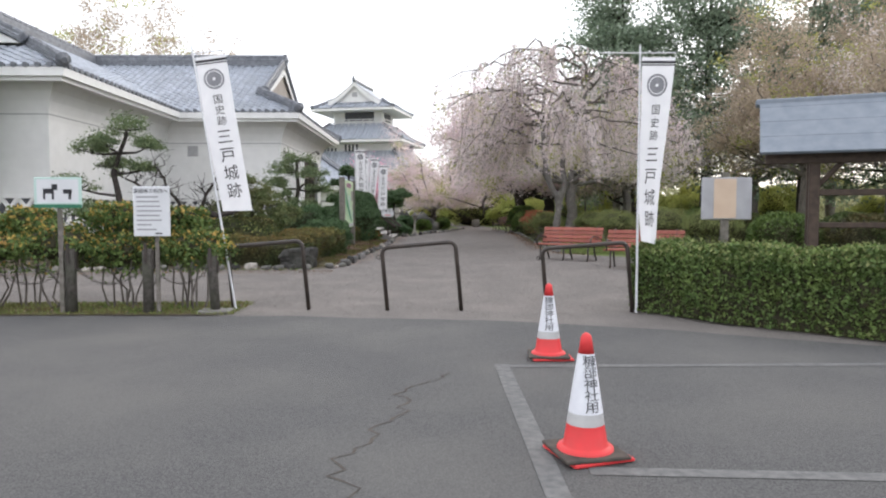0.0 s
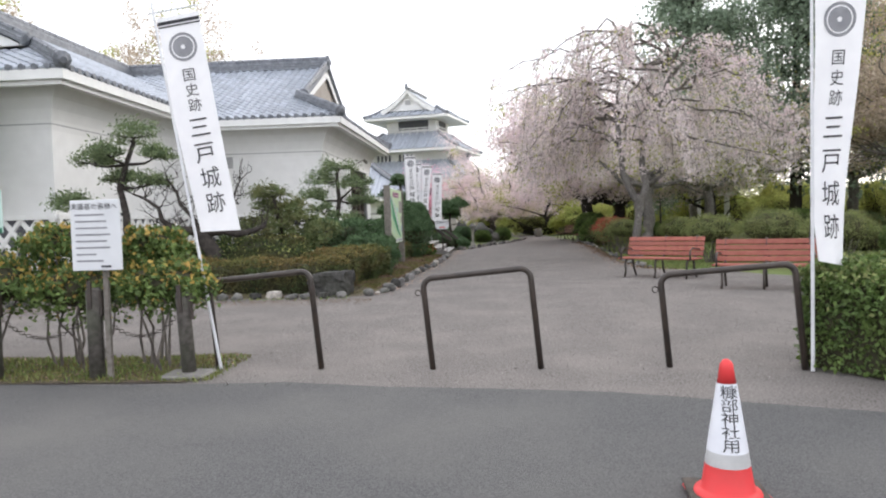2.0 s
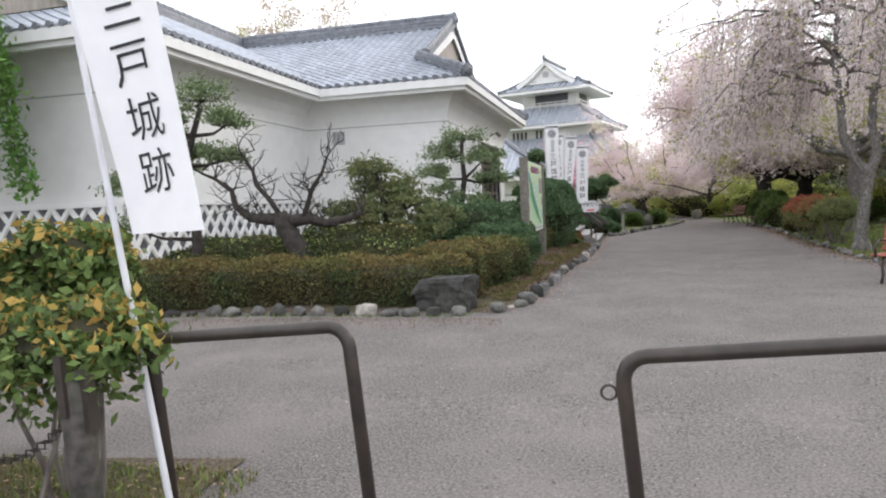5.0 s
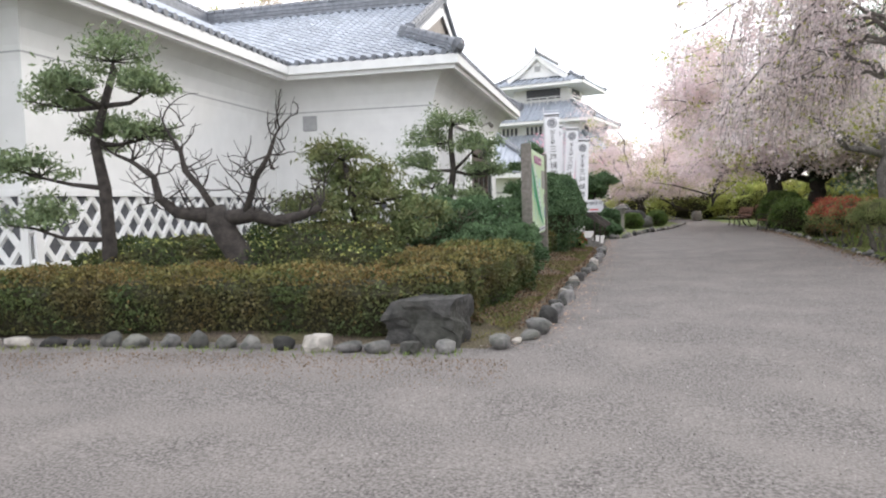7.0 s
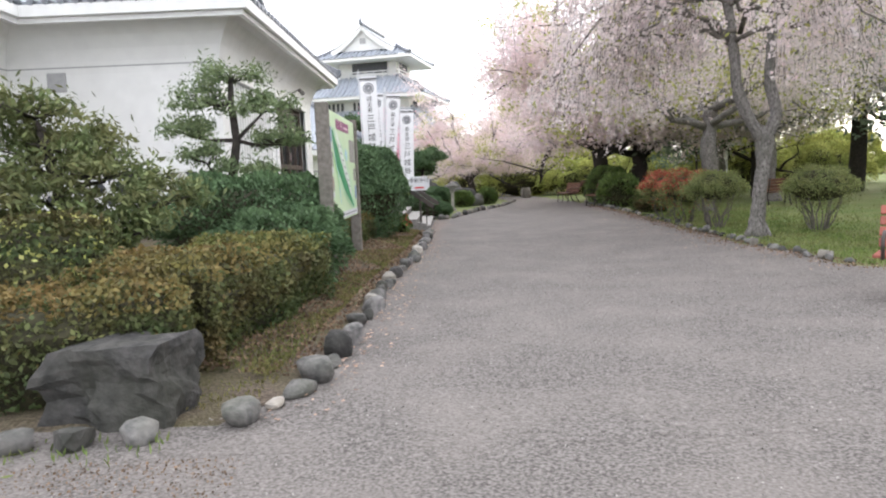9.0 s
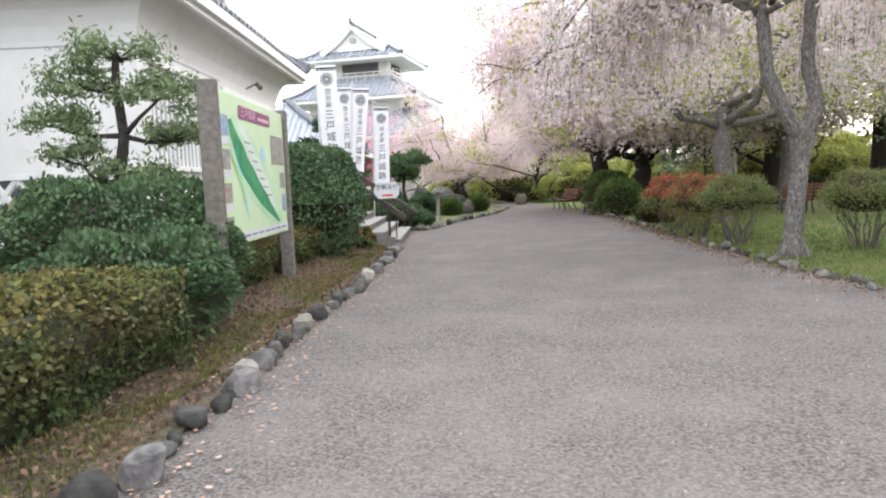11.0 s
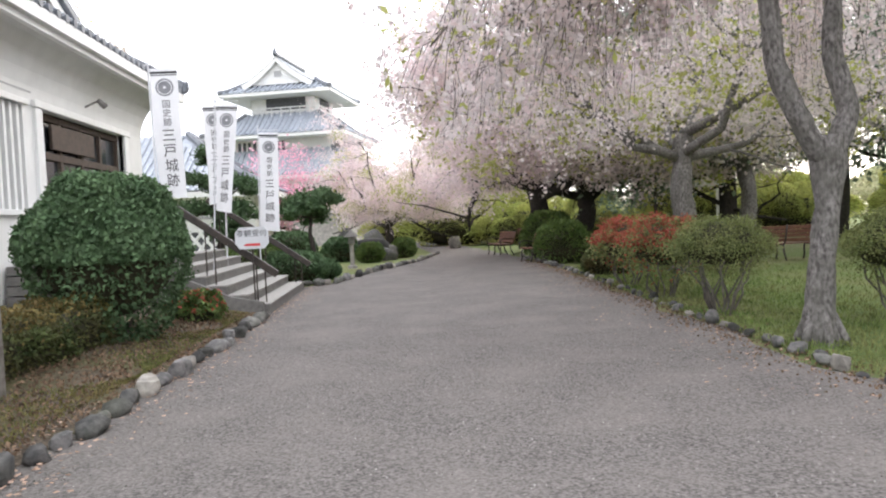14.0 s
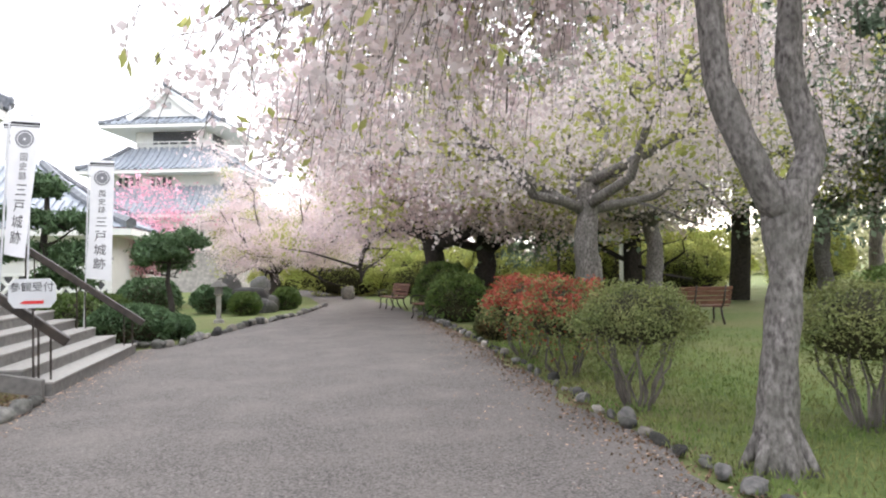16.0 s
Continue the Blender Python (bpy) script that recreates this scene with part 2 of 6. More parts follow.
# ---- mesh helpers ----
class Acc:
    """Collects vertices and faces of one mesh."""

    def __init__(self):
        self.v, self.f = [], []

    def add(self, verts, faces):
        k = len(self.v)
        self.v += [tuple(p) for p in verts]
        self.f += [tuple(i + k for i in q) for q in faces]
        return self

    def box(self, x0, y0, z0, x1, y1, z1, m=None, bev=0.0):
        if bev:
            b = bmesh.new()
            bmesh.ops.create_cube(b, size=1)
            for q in b.verts:
                q.co = Vector(((x0 + x1) / 2 + q.co.x * (x1 - x0), (y0 + y1) / 2 + q.co.y * (y1 - y0), (z0 + z1) / 2 + q.co.z * (z1 - z0)))
            bmesh.ops.bevel(b, geom=b.edges[:], offset=bev, segments=1, affect="EDGES")
            b.verts.index_update()
            vs, fs = [q.co.copy() for q in b.verts], [[q.index for q in g.verts] for g in b.faces]
            b.free()
        else:
            vs = [Vector(p) for p in ((x0, y0, z0), (x1, y0, z0), (x1, y1, z0), (x0, y1, z0), (x0, y0, z1), (x1, y0, z1), (x1, y1, z1), (x0, y1, z1))]
            fs = [(0, 3, 2, 1), (4, 5, 6, 7), (0, 1, 5, 4), (1, 2, 6, 5), (2, 3, 7, 6), (3, 0, 4, 7)]
        return self.add([m @ q for q in vs] if m else vs, fs)

    def tube(self, pts, radii, n=6, cap=True):
        pts = [Vector(p) for p in pts]
        if not hasattr(radii, "__len__"):
            radii = [radii] * len(pts)
        vs, fs, side = [], [], None
        for i, p in enumerate(pts):
            d = (pts[min(i + 1, len(pts) - 1)] - pts[max(i - 1, 0)]).normalized()
            if side is None:
                side = d.orthogonal().normalized()
            side = (side - d * side.dot(d)).normalized()
            up = d.cross(side)
            for k in range(n):
                a = 2 * math.pi * k / n
                vs.append(p + (side * math.cos(a) + up * math.sin(a)) * radii[i])
        for i in range(len(pts) - 1):
            for k in range(n):
                a, b = i * n + k, i * n + (k + 1) % n
                fs.append((a, b, b + n, a + n))
        if cap:
            fs += [tuple(reversed(range(n))), tuple(range(len(vs) - n, len(vs)))]
        return self.add(vs, fs)

    def lathe(self, prof, cx=0, cy=0, n=16, m=None, cap=True):
        vs = [Vector((cx + r * math.cos(2 * math.pi * k / n), cy + r * math.sin(2 * math.pi * k / n), z)) for r, z in prof for k in range(n)]
        fs = [(i * n + k, i * n + (k + 1) % n, (i + 1) * n + (k + 1) % n, (i + 1) * n + k) for i in range(len(prof) - 1) for k in range(n)]
        if cap:
            fs += [tuple(reversed(range(n))), tuple(range(len(vs) - n, len(vs)))]
        return self.add([m @ q for q in vs] if m else vs, fs)

    def mesh(self, name, material, smooth=False):
        me = bpy.data.meshes.new(name)
        me.from_pydata(self.v, [], self.f)
        me.materials.append(material)
        if smooth:
            me.polygons.foreach_set("use_smooth", [True] * len(me.polygons))
        return me


def empty(name, m, label, category, group="", kind=""):
    ob = new(name)
    ob.matrix_basis = m
    ob.empty_display_size = 0.2
    return tagged(ob, label, category, group, kind)


def part(name, acc, material, parent=None, label="", smooth=False):
    """Links one mesh (an Acc, or a ready mesh) as a part under a thing."""
    ob = new(name, acc.mesh(name, material, smooth) if isinstance(acc, Acc) else acc)
    ob.parent = parent
    return tagged(ob, label)


def struct(name, acc, material, label, category="", smooth=False):
    return tagged(part(name, acc, material, None, "", smooth), label, category or name.split("_")[0], "", "structure")


def leafmesh(name, pts, size, material, long=1.6, droop=0.0, seed=0, spread=0.35):
    """Many small four-cornered leaves at pts."""
    r = np.random.default_rng(seed)
    pts = np.asarray(pts, float)
    n = len(pts)
    a = r.normal(size=(n, 3))
    a[:, 2] -= droop
    a /= np.linalg.norm(a, axis=1)[:, None]
    b = np.cross(a, r.normal(size=(n, 3)))
    b /= np.linalg.norm(b, axis=1)[:, None] + 1e-9
    c = np.cross(a, b)
    s = size * r.uniform(1 - spread, 1 + spread, (n, 1))
    v = np.empty((n, 4, 3))
    v[:, 0] = pts - a * s * long / 2
    v[:, 1] = pts + b * s / 2 + c * s * 0.12
    v[:, 2] = pts + a * s * long / 2
    v[:, 3] = pts - b * s / 2 + c * s * 0.12
    me = bpy.data.meshes.new(name)
    me.vertices.add(4 * n)
    me.vertices.foreach_set("co", v.ravel())
    me.loops.add(4 * n)
    me.loops.foreach_set("vertex_index", np.arange(4 * n))
    me.polygons.add(n)
    me.polygons.foreach_set("loop_start", np.arange(n) * 4)
    me.update(calc_edges=True)
    me.materials.append(material)
    return me


def gz(y):
    """Height of the ground: the road lies a little lower than the park path."""
    t = min(max((y - 11) / 6, 0), 1)
    return -0.07 * (1 - t * t * (3 - 2 * t))


def lerp(table, x):
    xs, ys = zip(*table)
    return float(np.interp(x, xs, ys))


# ---- ground ----
PATH_L = [(16.2, -2.5), (17.0, -2.2), (18, -2.0), (22, -1.87), (26, -1.62), (31, -1.5), (36, -1.45), (36.6, -0.9), (40.5, 0.0), (45, 1.5), (50, 2.5), (58, 2.2), (70, 0.0)]
PATH_R = [(9, 16), (14, 14), (17, 8), (20, 6.0), (22, 4.3), (25.5, 4.1), (30, 4.35), (34.6, 4.7), (39.4, 4.9), (45, 5.0), (50, 4.8), (58, 4.4), (70, 2.2)]
ROAD_EDGE = [(-60, 10.2), (-6, 9.85), (-3, 9.8), (-1.5, 9.6), (0.7, 9.3), (2.5, 8.8), (3.5, 8.0), (4.9, 7.4), (8, 6.4), (60, 4)]


def sheet(rows, cols, f):
    a = Acc()
    a.v = [f(i, j) for i in range(rows + 1) for j in range(cols + 1)]
    w = cols + 1
    a.f = [(i * w + j, i * w + j + 1, (i + 1) * w + j + 1, (i + 1) * w + j) for i in range(rows) for j in range(cols)]
    return a


def ground_point(i, j):
    ys = [-300, -60, -20, -5, 0] + list(range(5, 20)) + [25, 35, 60, 120, 400]
    y = ys[i]
    return ((j - 10) * 40.0, y, gz(y) - 0.03)


struct("ground", sheet(24, 20, ground_point), LAWN, "flat park lawn of patchy spring grass", "ground")


def road_point(i, j):
    x = -60 + j * 1.0
    e = lerp(ROAD_EDGE, x) + 0.07 * math.sin(x * 2.3) + 0.05 * math.sin(x * 5.1)
    y = -40 + (e + 40) * i / 12
    return (x, y, gz(y) - 0.004)


struct("road", sheet(12, 120, road_point), ASPHALT, "worn grey asphalt road with cracks and faded lines", "road")


def apron_point(i, j):
    x = -60 + j * 0.8
    e = lerp(ROAD_EDGE, x) - 0.15
    top = 16.8 if x < -2.2 else 16.45
    y = e + (top - e) * i / 40
    return (x, y, gz(y) - 0.0095)


def path_point(i, j):
    y = 16.35 + 54 * i / 180
    l, r = lerp(PATH_L, y), lerp(PATH_R, y)
    r += 0.12 * math.sin(y * 1.9) + 0.06 * math.sin(y * 4.7)
    return (l - 0.25 + (r - l + 0.25) * j / 6, y, gz(y) - 0.008)


struct("pavement_1", sheet(40, 95, apron_point), GRAVEL, "compacted grey gravel forecourt scattered with grit", "pavement")
struct("pavement_2", sheet(180, 6, path_point), GRAVEL, "compacted grey gravel path between stone borders", "pavement")


# ---- museum building ----
def tile_mesh(w, d):
    """One roof tile: a shallow pan with a raised roll on one side, nose at the lower end."""
    prof = [(-0.5, 0.055), (-0.36, 0.075), (-0.2, 0.05), (-0.05, 0.012), (0.25, 0.004), (0.5, 0.03)]
    a = Acc()
    vs = [(x * w, 0, z + 0.03) for x, z in prof] + [(x * w, d * 1.06, z) for x, z in prof] + [(x * w, 0, z - 0.02) for x, z in prof]
    k = len(prof)
    fs = [(i, i + 1, k + i + 1, k + i) for i in range(k - 1)] + [(i + 1, i, 2 * k + i, 2 * k + i + 1) for i in range(k - 1)]
    return a.add(vs, fs)


TILE_W, TILE_D = 0.30, 0.27
TILE_ACC = tile_mesh(TILE_W, TILE_D)
ONE_TILE = TILE_ACC.mesh("roof_tile", TILE)


def slope(parent, eave, along, up, inside, rows, cols, singles=0, w=TILE_W, d=TILE_D):
    """Lays tiles from the eave upward where inside(u, v) holds. The first ones are single pieces, the rest one joined part."""
    along, up = Vector(along).normalized(), Vector(up).normalized()
    nor = along.cross(up)
    m = Matrix((along, up, nor)).transposed().to_4x4()
    rest, made = Acc(), 0
    sc = Matrix.Diagonal((w / TILE_W, d / TILE_D, w / TILE_W, 1))
    for r in range(rows):
        for c in range(cols):
            u, v = (c + 0.5) * w, r * d
            if not inside(u, v + d * 0.5):
                continue
            q = Matrix.Translation(Vector(eave) + along * u + up * v + nor * 0.01) @ m @ sc
            if made < singles:
                ob = part("roof_tile", ONE_TILE, None, parent)
                ob.matrix_basis = q
                made += 1
            else:
                rest.add([q @ Vector(p) for p in TILE_ACC.v], TILE_ACC.f)
    if rest.v:
        tagged(part("roof_tiles", rest, TILEI, parent), kind="stuff")


def flared_wall(a, x0, y0, x1, y1, z0, ztop, out, th=0.25):
    """A plaster wall whose top curves outward under the eave. out: the outward normal (nx, ny)."""
    prof = [(0, z0), (0, ztop - 1.15), (0.03, ztop - 0.9), (0.10, ztop - 0.65), (0.22, ztop - 0.4), (0.42, ztop - 0.18), (0.62, ztop - 0.05)]
    # corners grow with the flare so that neighbouring walls meet
    dx, dy = x1 - x0, y1 - y0
    ln = math.hypot(dx, dy)
    dx, dy = dx / ln, dy / ln
    vs, fs = [], []
    for o, z in prof:
        vs += [(x0 + out[0] * o - dx * o, y0 + out[1] * o - dy * o, z), (x1 + out[0] * o + dx * o, y1 + out[1] * o + dy * o, z)]
    k = len(vs)
    for o, z in prof:
        vs += [(x0 - out[0] * th, y0 - out[1] * th, z), (x1 - out[0] * th, y1 - out[1] * th, z)]
    for i in range(len(prof) - 1):
        fs += [(2 * i, 2 * i + 1, 2 * i + 3, 2 * i + 2), (k + 2 * i + 1, k + 2 * i, k + 2 * i + 2, k + 2 * i + 3)]
    return a.add(vs, fs)


AX, AY, BX, BY, BY2, WZ = -10.35, 19.45, -5.85, 28.0, 38.0, 5.0
EV = 0.85
museum = empty("museum_building", Matrix.Identity(4), "white plastered storehouse-style museum with grey tiled hipped roofs", "building")
for name, seg, out in (("wall_front", (-22, AY, AX, AY), (0, -1)), ("wall_side", (AX, AY, AX, BY + 0.2), (1, 0)), ("wall_wing_front", (AX - 0.6, BY, BX, BY), (0, -1)),
                       ("wall_wing_back", (-22, BY2, BX, BY2), (0, 1)), ("wall_back", (-22, AY, -22, BY2), (-1, 0))):
    part(name, flared_wall(Acc(), *seg, 0.35, WZ, out), PLASTER, museum)
# the entrance side, with its window and door openings
part("wall_entrance", Acc().box(BX - 0.25, BY + 0.001, 0.35, BX - 0.001, 28.5, 3.8), PLASTER, museum)
part("wall_entrance", Acc().box(BX - 0.25, 36.75, 0.35, BX - 0.001, BY2 - 0.001, 3.8), PLASTER, museum)
part("wall_under_window", Acc().box(BX - 0.25, 28.49, 0.35, BX - 0.003, 32.2, 1.9), PLASTER, museum)
part("wall_pier", Acc().box(BX - 0.25, 32.2, 0.35, BX - 0.003, 32.8, 3.789), PLASTER, museum)
part("wall_above_window", Acc().box(BX - 0.252, 28.49, 3.74, BX - 0.003, 32.2, 3.789), PLASTER, museum)
part("wall_above_door", Acc().box(BX - 0.252, 32.8, 3.76, BX - 0.003, 36.76, 3.789), PLASTER, museum)
part("wall_entrance_top", flared_wall(Acc(), BX, BY, BX, BY2, 3.79, WZ, (1, 0)), PLASTER, museum)
GLASS = mat("window_glass", (0.03, 0.035, 0.04), (0.045, 0.05, 0.055), 2, 0.06, 0, spec=0.7)
part("window_glass", Acc().box(BX - 0.22, 28.5, 1.9, BX - 0.2, 32.2, 3.74), GLASS, museum)
for i in range(17):
    part("window_bar", Acc().box(BX - 0.1, 28.6 + i * 0.215, 1.9, BX - 0.02, 28.68 + i * 0.215, 3.74, None, 0.008), TRIM, museum)
part("window_sill", Acc().box(BX - 0.05, 28.4, 1.8, BX + 0.08, 32.3, 1.9, None, 0.01), TRIM, museum)
part("window_head", Acc().box(BX - 0.05, 28.4, 3.74, BX + 0.07, 32.3, 3.84, None, 0.01), TRIM, museum)
part("door_post", Acc().box(BX - 0.1, 32.55, 0.9, BX + 0.06, 32.8, 3.85, None, 0.01), TRIM, museum)
part("door_post", Acc().box(BX - 0.1, 36.75, 0.9, BX + 0.06, 37.0, 3.85, None, 0.01), TRIM, museum)
part("door_head", Acc().box(BX - 0.1, 32.5, 3.75, BX + 0.09, 37.05, 3.88, None, 0.01), TRIM, museum)
door = part("entrance_door", Acc().box(BX - 0.2, 32.8, 0.9, BX - 0.17, 36.75, 3.75), GLASS, museum, "dark glazed wooden entrance doors")
for yy in (32.85, 33.8, 34.75, 35.7, 36.65):
    part("mullion", Acc().box(BX - 0.19, yy - 0.05, 0.9, BX - 0.1, yy + 0.05, 3.75, None, 0.008), BROWNWOOD, door)
for zz in (0.98, 1.9, 2.95, 3.68):
    part("door_rail", Acc().box(BX - 0.188, 32.8, zz - 0.07, BX - 0.105, 36.75, zz + 0.07, None, 0.008), BROWNWOOD, door)
part("name_board", Acc().box(BX - 0.09, 33.3, 3.08, BX - 0.03, 35.2, 3.56, None, 0.01), BROWNWOOD, museum, "dark wooden name board over the door")
lampb = Acc()
lampb.tube([(BX + 0.02, 34.7, 4.1), (BX + 0.3, 34.7, 4.22), (BX + 0.38, 34.7, 4.18)], 0.02, 6)
lampb.tube([(BX + 0.34, 34.6, 4.22), (BX + 0.44, 34.72, 4.1)], [0.05, 0.07], 8)
part("wall_spotlight", lampb, CONCRETE, museum)
part("vent_grille", Acc().box(-9.5, BY - 0.04, 3.5, -9.1, BY + 0.02, 3.9, None, 0.01), BELT, museum, "grey square wall vent")
base = Acc()
base.box(-21.8, AY + 0.12, -0.1, AX - 0.12, BY, 0.4).box(-21.8, BY, -0.1, BX - 0.12, BY2 - 0.1, 0.4)
part("plinth", base, CONCRETE, museum)
part("inner_core", Acc().box(-21.7, AY + 0.3, 0.4, AX - 0.3, BY, 4.8).box(-21.7, BY + 0.3, 0.4, -7.6, BY2 - 0.3, 4.8), DARKWALL, museum)


def eave_ring(a, pts, inn, z, h1, h2):
    """A band that runs along pts at the eaves."""
    for k, ((x0, y0), (x1, y1)) in enumerate(zip(pts, pts[1:])):
        if k % 2:
            inn, h1, h2 = inn - 0.004, h1 - 0.004, h2 - 0.004
        else:
            inn, h1, h2 = inn + 0.004, h1 + 0.004, h2 + 0.004
        a.box(min(x0, x1) - inn, min(y0, y1) - inn, z - h1, max(x0, x1) + inn, max(y0, y1) + inn, z + h2)
    return a


EVP = [(-22.8, AY - EV), (AX + EV, AY - EV), (AX + EV, BY - EV), (BX + EV, BY - EV), (BX + EV, BY2 + EV), (-22.8, BY2 + EV)]
INNER = [(x - 0.1 * (x > -20), y + (0.1 if y < 30 else -0.1)) for x, y in EVP]
for k in range(len(EVP) - 1):
    g = 0.004 * (k % 2)
    part("fascia", eave_ring(Acc(), EVP[k:k + 2], 0.05 - g, WZ, 0.13 - g, 0.09 - g), TRIM, museum)
    part("fascia_step", eave_ring(Acc(), INNER[k:k + 2], 0.05 - g, WZ - 0.14, 0.10 - g, -g), TRIM, museum)
sof = Acc()
sof.box(-22.8, AY - EV, WZ - 0.06, AX + EV, BY, WZ + 0.03).box(-22.8, BY - EV, WZ - 0.05, BX + EV, BY2 + EV, WZ + 0.04)
part("soffit", sof, TRIM, museum)
bl = Acc()
for x0, y0, x1, y1 in ((-22, AY - 0.02, AX + 0.02, AY), (AX, AY, AX + 0.02, BY), (AX, BY - 0.02, BX + 0.02, BY), (BX, BY, BX + 0.02, 32.5)):
    bl.box(x0, y0, 3.985, x1, y1, 4.015)
part("belt_line", bl, BELT, museum)

# roofs: ridge heights and slopes
RZ = 8.0
half = (BY2 - BY) / 2 + EV
RISE = (RZ - WZ - 0.12) / half
YM = (BY + BY2) / 2
XM = AX + EV - half
GX = BX - 1.15
GY = AY + 1.15
zr = WZ + 0.12
tan_a = math.atan(RISE)


def deck(parent, pts, name="roof_deck"):
    a = Acc()
    v = [Vector(p) for p in pts]
    lo = [p - Vector((0, 0, 0.12)) for p in v]
    n = len(v)
    a.add(v + lo, [tuple(range(n)), tuple(reversed(range(n, 2 * n)))] + [(i, n + i, n + (i + 1) % n, (i + 1) % n) for i in range(n)])
    return part(name, a, TILEDARK, parent)


def roof_z(dist):
    return zr + RISE * dist


ex, ey = BX + EV, BY - EV
eax, eay = AX + EV, AY - EV
skirt = ex - GX            # plan depth of the hip skirt below the gable
# wing: front, back, gable skirt
deck(museum, [(eax, ey, zr), (ex, ey, zr), (GX, ey + skirt, roof_z(skirt)), (GX + 0.35, YM, RZ), (XM, YM, RZ)])
deck(museum, [(ex, BY2 + EV, zr), (-22.8, BY2 + EV, zr), (-22.8, YM, RZ), (GX + 0.35, YM, RZ), (GX, BY2 + EV - skirt, roof_z(skirt))])
deck(museum, [(ex, ey, zr), (ex, BY2 + EV, zr), (GX, BY2 + EV - skirt, roof_z(skirt)), (GX, ey + skirt, roof_z(skirt))])
deck(museum, [(eax, eay, zr), (eax, ey, zr), (XM, YM, RZ), (XM, GY - 0.35, RZ), (eax - skirt, GY, roof_z(skirt))])
deck(museum, [(-22.8, eay, zr), (eax, eay, zr), (eax - skirt, GY, roof_z(skirt)), (2 * XM - eax + skirt, GY, roof_z(skirt))])
deck(museum, [(2 * XM - eax, eay, zr), (2 * XM - eax + skirt, GY, roof_z(skirt)), (XM, GY - 0.35, RZ), (XM, YM, RZ), (2 * XM - eax, BY2, zr)])
sl = math.hypot(1, RISE)
up_y, up_x, dn_x = (0, 1, RISE), (-1, 0, RISE), (1, 0, RISE)


def wing_front(u, v):
    x, p = eax + u, v / sl
    if p > half:
        return False
    lo = eax - p * 1.0
    hi = ex - p if p < skirt else GX + 0.35
    return x > lo and x < hi


def wing_front2(u, v):
    return wing_front(u - 6.0, v)


slope(museum, (eax - 6.0, ey, zr), (1, 0, 0), up_y, wing_front2, 26, 40, 260)
slope(museum, (ex, ey, zr), (0, 1, 0), up_x, lambda u, v: v / sl < skirt and v / sl < u < half * 2 - v / sl, 7, 41, 120)
slope(museum, (eax, eay, zr), (0, 1, 0), up_x, lambda u, v: v / sl < half and (u > v / sl if v / sl < skirt else u > skirt - 0.35) and u < ey - eay + v / sl, 26, 60, 160)
slope(museum, (eax - 13, eay, zr), (1, 0, 0), up_y, lambda u, v: v / sl < skirt and u < 13 - v / sl, 7, 44, 90)


def round_cap_row(a, p0, p1, step, r, n=8):
    p0, p1 = Vector(p0), Vector(p1)
    k = int((p1 - p0).length / step)
    for i in range(k + 1):
        c = p0.lerp(p1, i / max(k, 1))
        d = Vector((p1 - p0)).normalized().cross(Vector((0, 0, 1)))
        a.tube([c - d * 0.05, c + d * 0.05], r, n)
    return a


def ridge_stack(parent, p0, p1, h=0.34, w=0.26, knob=True):
    p0, p1 = Vector(p0), Vector(p1)
    d = p1 - p0
    m = Matrix.Translation(p0) @ Vector((0, 1, 0)).rotation_difference(d).to_matrix().to_4x4()
    if abs(d.x) + abs(d.y) > 0:
        yaw = math.atan2(-d.x, d.y)
        pit = math.atan2(d.z, math.hypot(d.x, d.y))
        m = Matrix.Translation(p0) @ Matrix.Rotation(yaw, 4, "Z") @ Matrix.Rotation(pit, 4, "X")
    a, ln = Acc(), d.length
    for i in range(3):
        k = w * (1 - 0.18 * i)
        a.box(-k / 2, 0, h * i / 4, k / 2, ln, h * (i + 0.82) / 4, m)
    n = max(2, int(ln / 0.35))
    for i in range(n):
        a.tube([m @ Vector((0, ln * i / n, h * 0.8)), m @ Vector((0, ln * (i + 0.93) / n, h * 0.8))], [w * 0.36, w * 0.33], 7)
    if knob:
        a.lathe([(0.04, -0.06), (0.19, -0.04), (0.2, 0.0), (0.12, 0.05), (0.08, 0.1)], n=10, m=m @ Matrix.Translation((0, -0.06, h * 0.5)) @ Matrix.Rotation(radians(90), 4, "X"))
        a.box(-0.16, -0.1, -0.05, 0.16, 0.04, h * 1.05, m, 0.04)
    return part("ridge_tiles", a, TILEDARK, parent)


ridge_stack(museum, (GX + 0.35, YM, RZ), (XM, YM, RZ), 0.5, 0.34)
ridge_stack(museum, (XM, GY - 0.35, RZ), (XM, YM, RZ), 0.5, 0.34)
for q0, q1 in (((ex, ey, zr + 0.05), (GX, ey + skirt, roof_z(skirt) + 0.05)), ((ex, BY2 + EV, zr + 0.05), (GX, BY2 + EV - skirt, roof_z(skirt) + 0.05)), ((eax, eay, zr + 0.05), (eax - skirt, GY, roof_z(skirt) + 0.05)),
               ((GX + 0.3, ey + skirt, roof_z(skirt) + 0.05), (GX + 0.3, YM, RZ + 0.05)), ((GX + 0.3, BY2 + EV - skirt, roof_z(skirt) + 0.05), (GX + 0.3, YM, RZ + 0.05)), ((eax - skirt, GY - 0.3, roof_z(skirt) + 0.05), (XM, GY - 0.3, RZ + 0.05))):
    ridge_stack(museum, q0, q1, 0.26, 0.24)
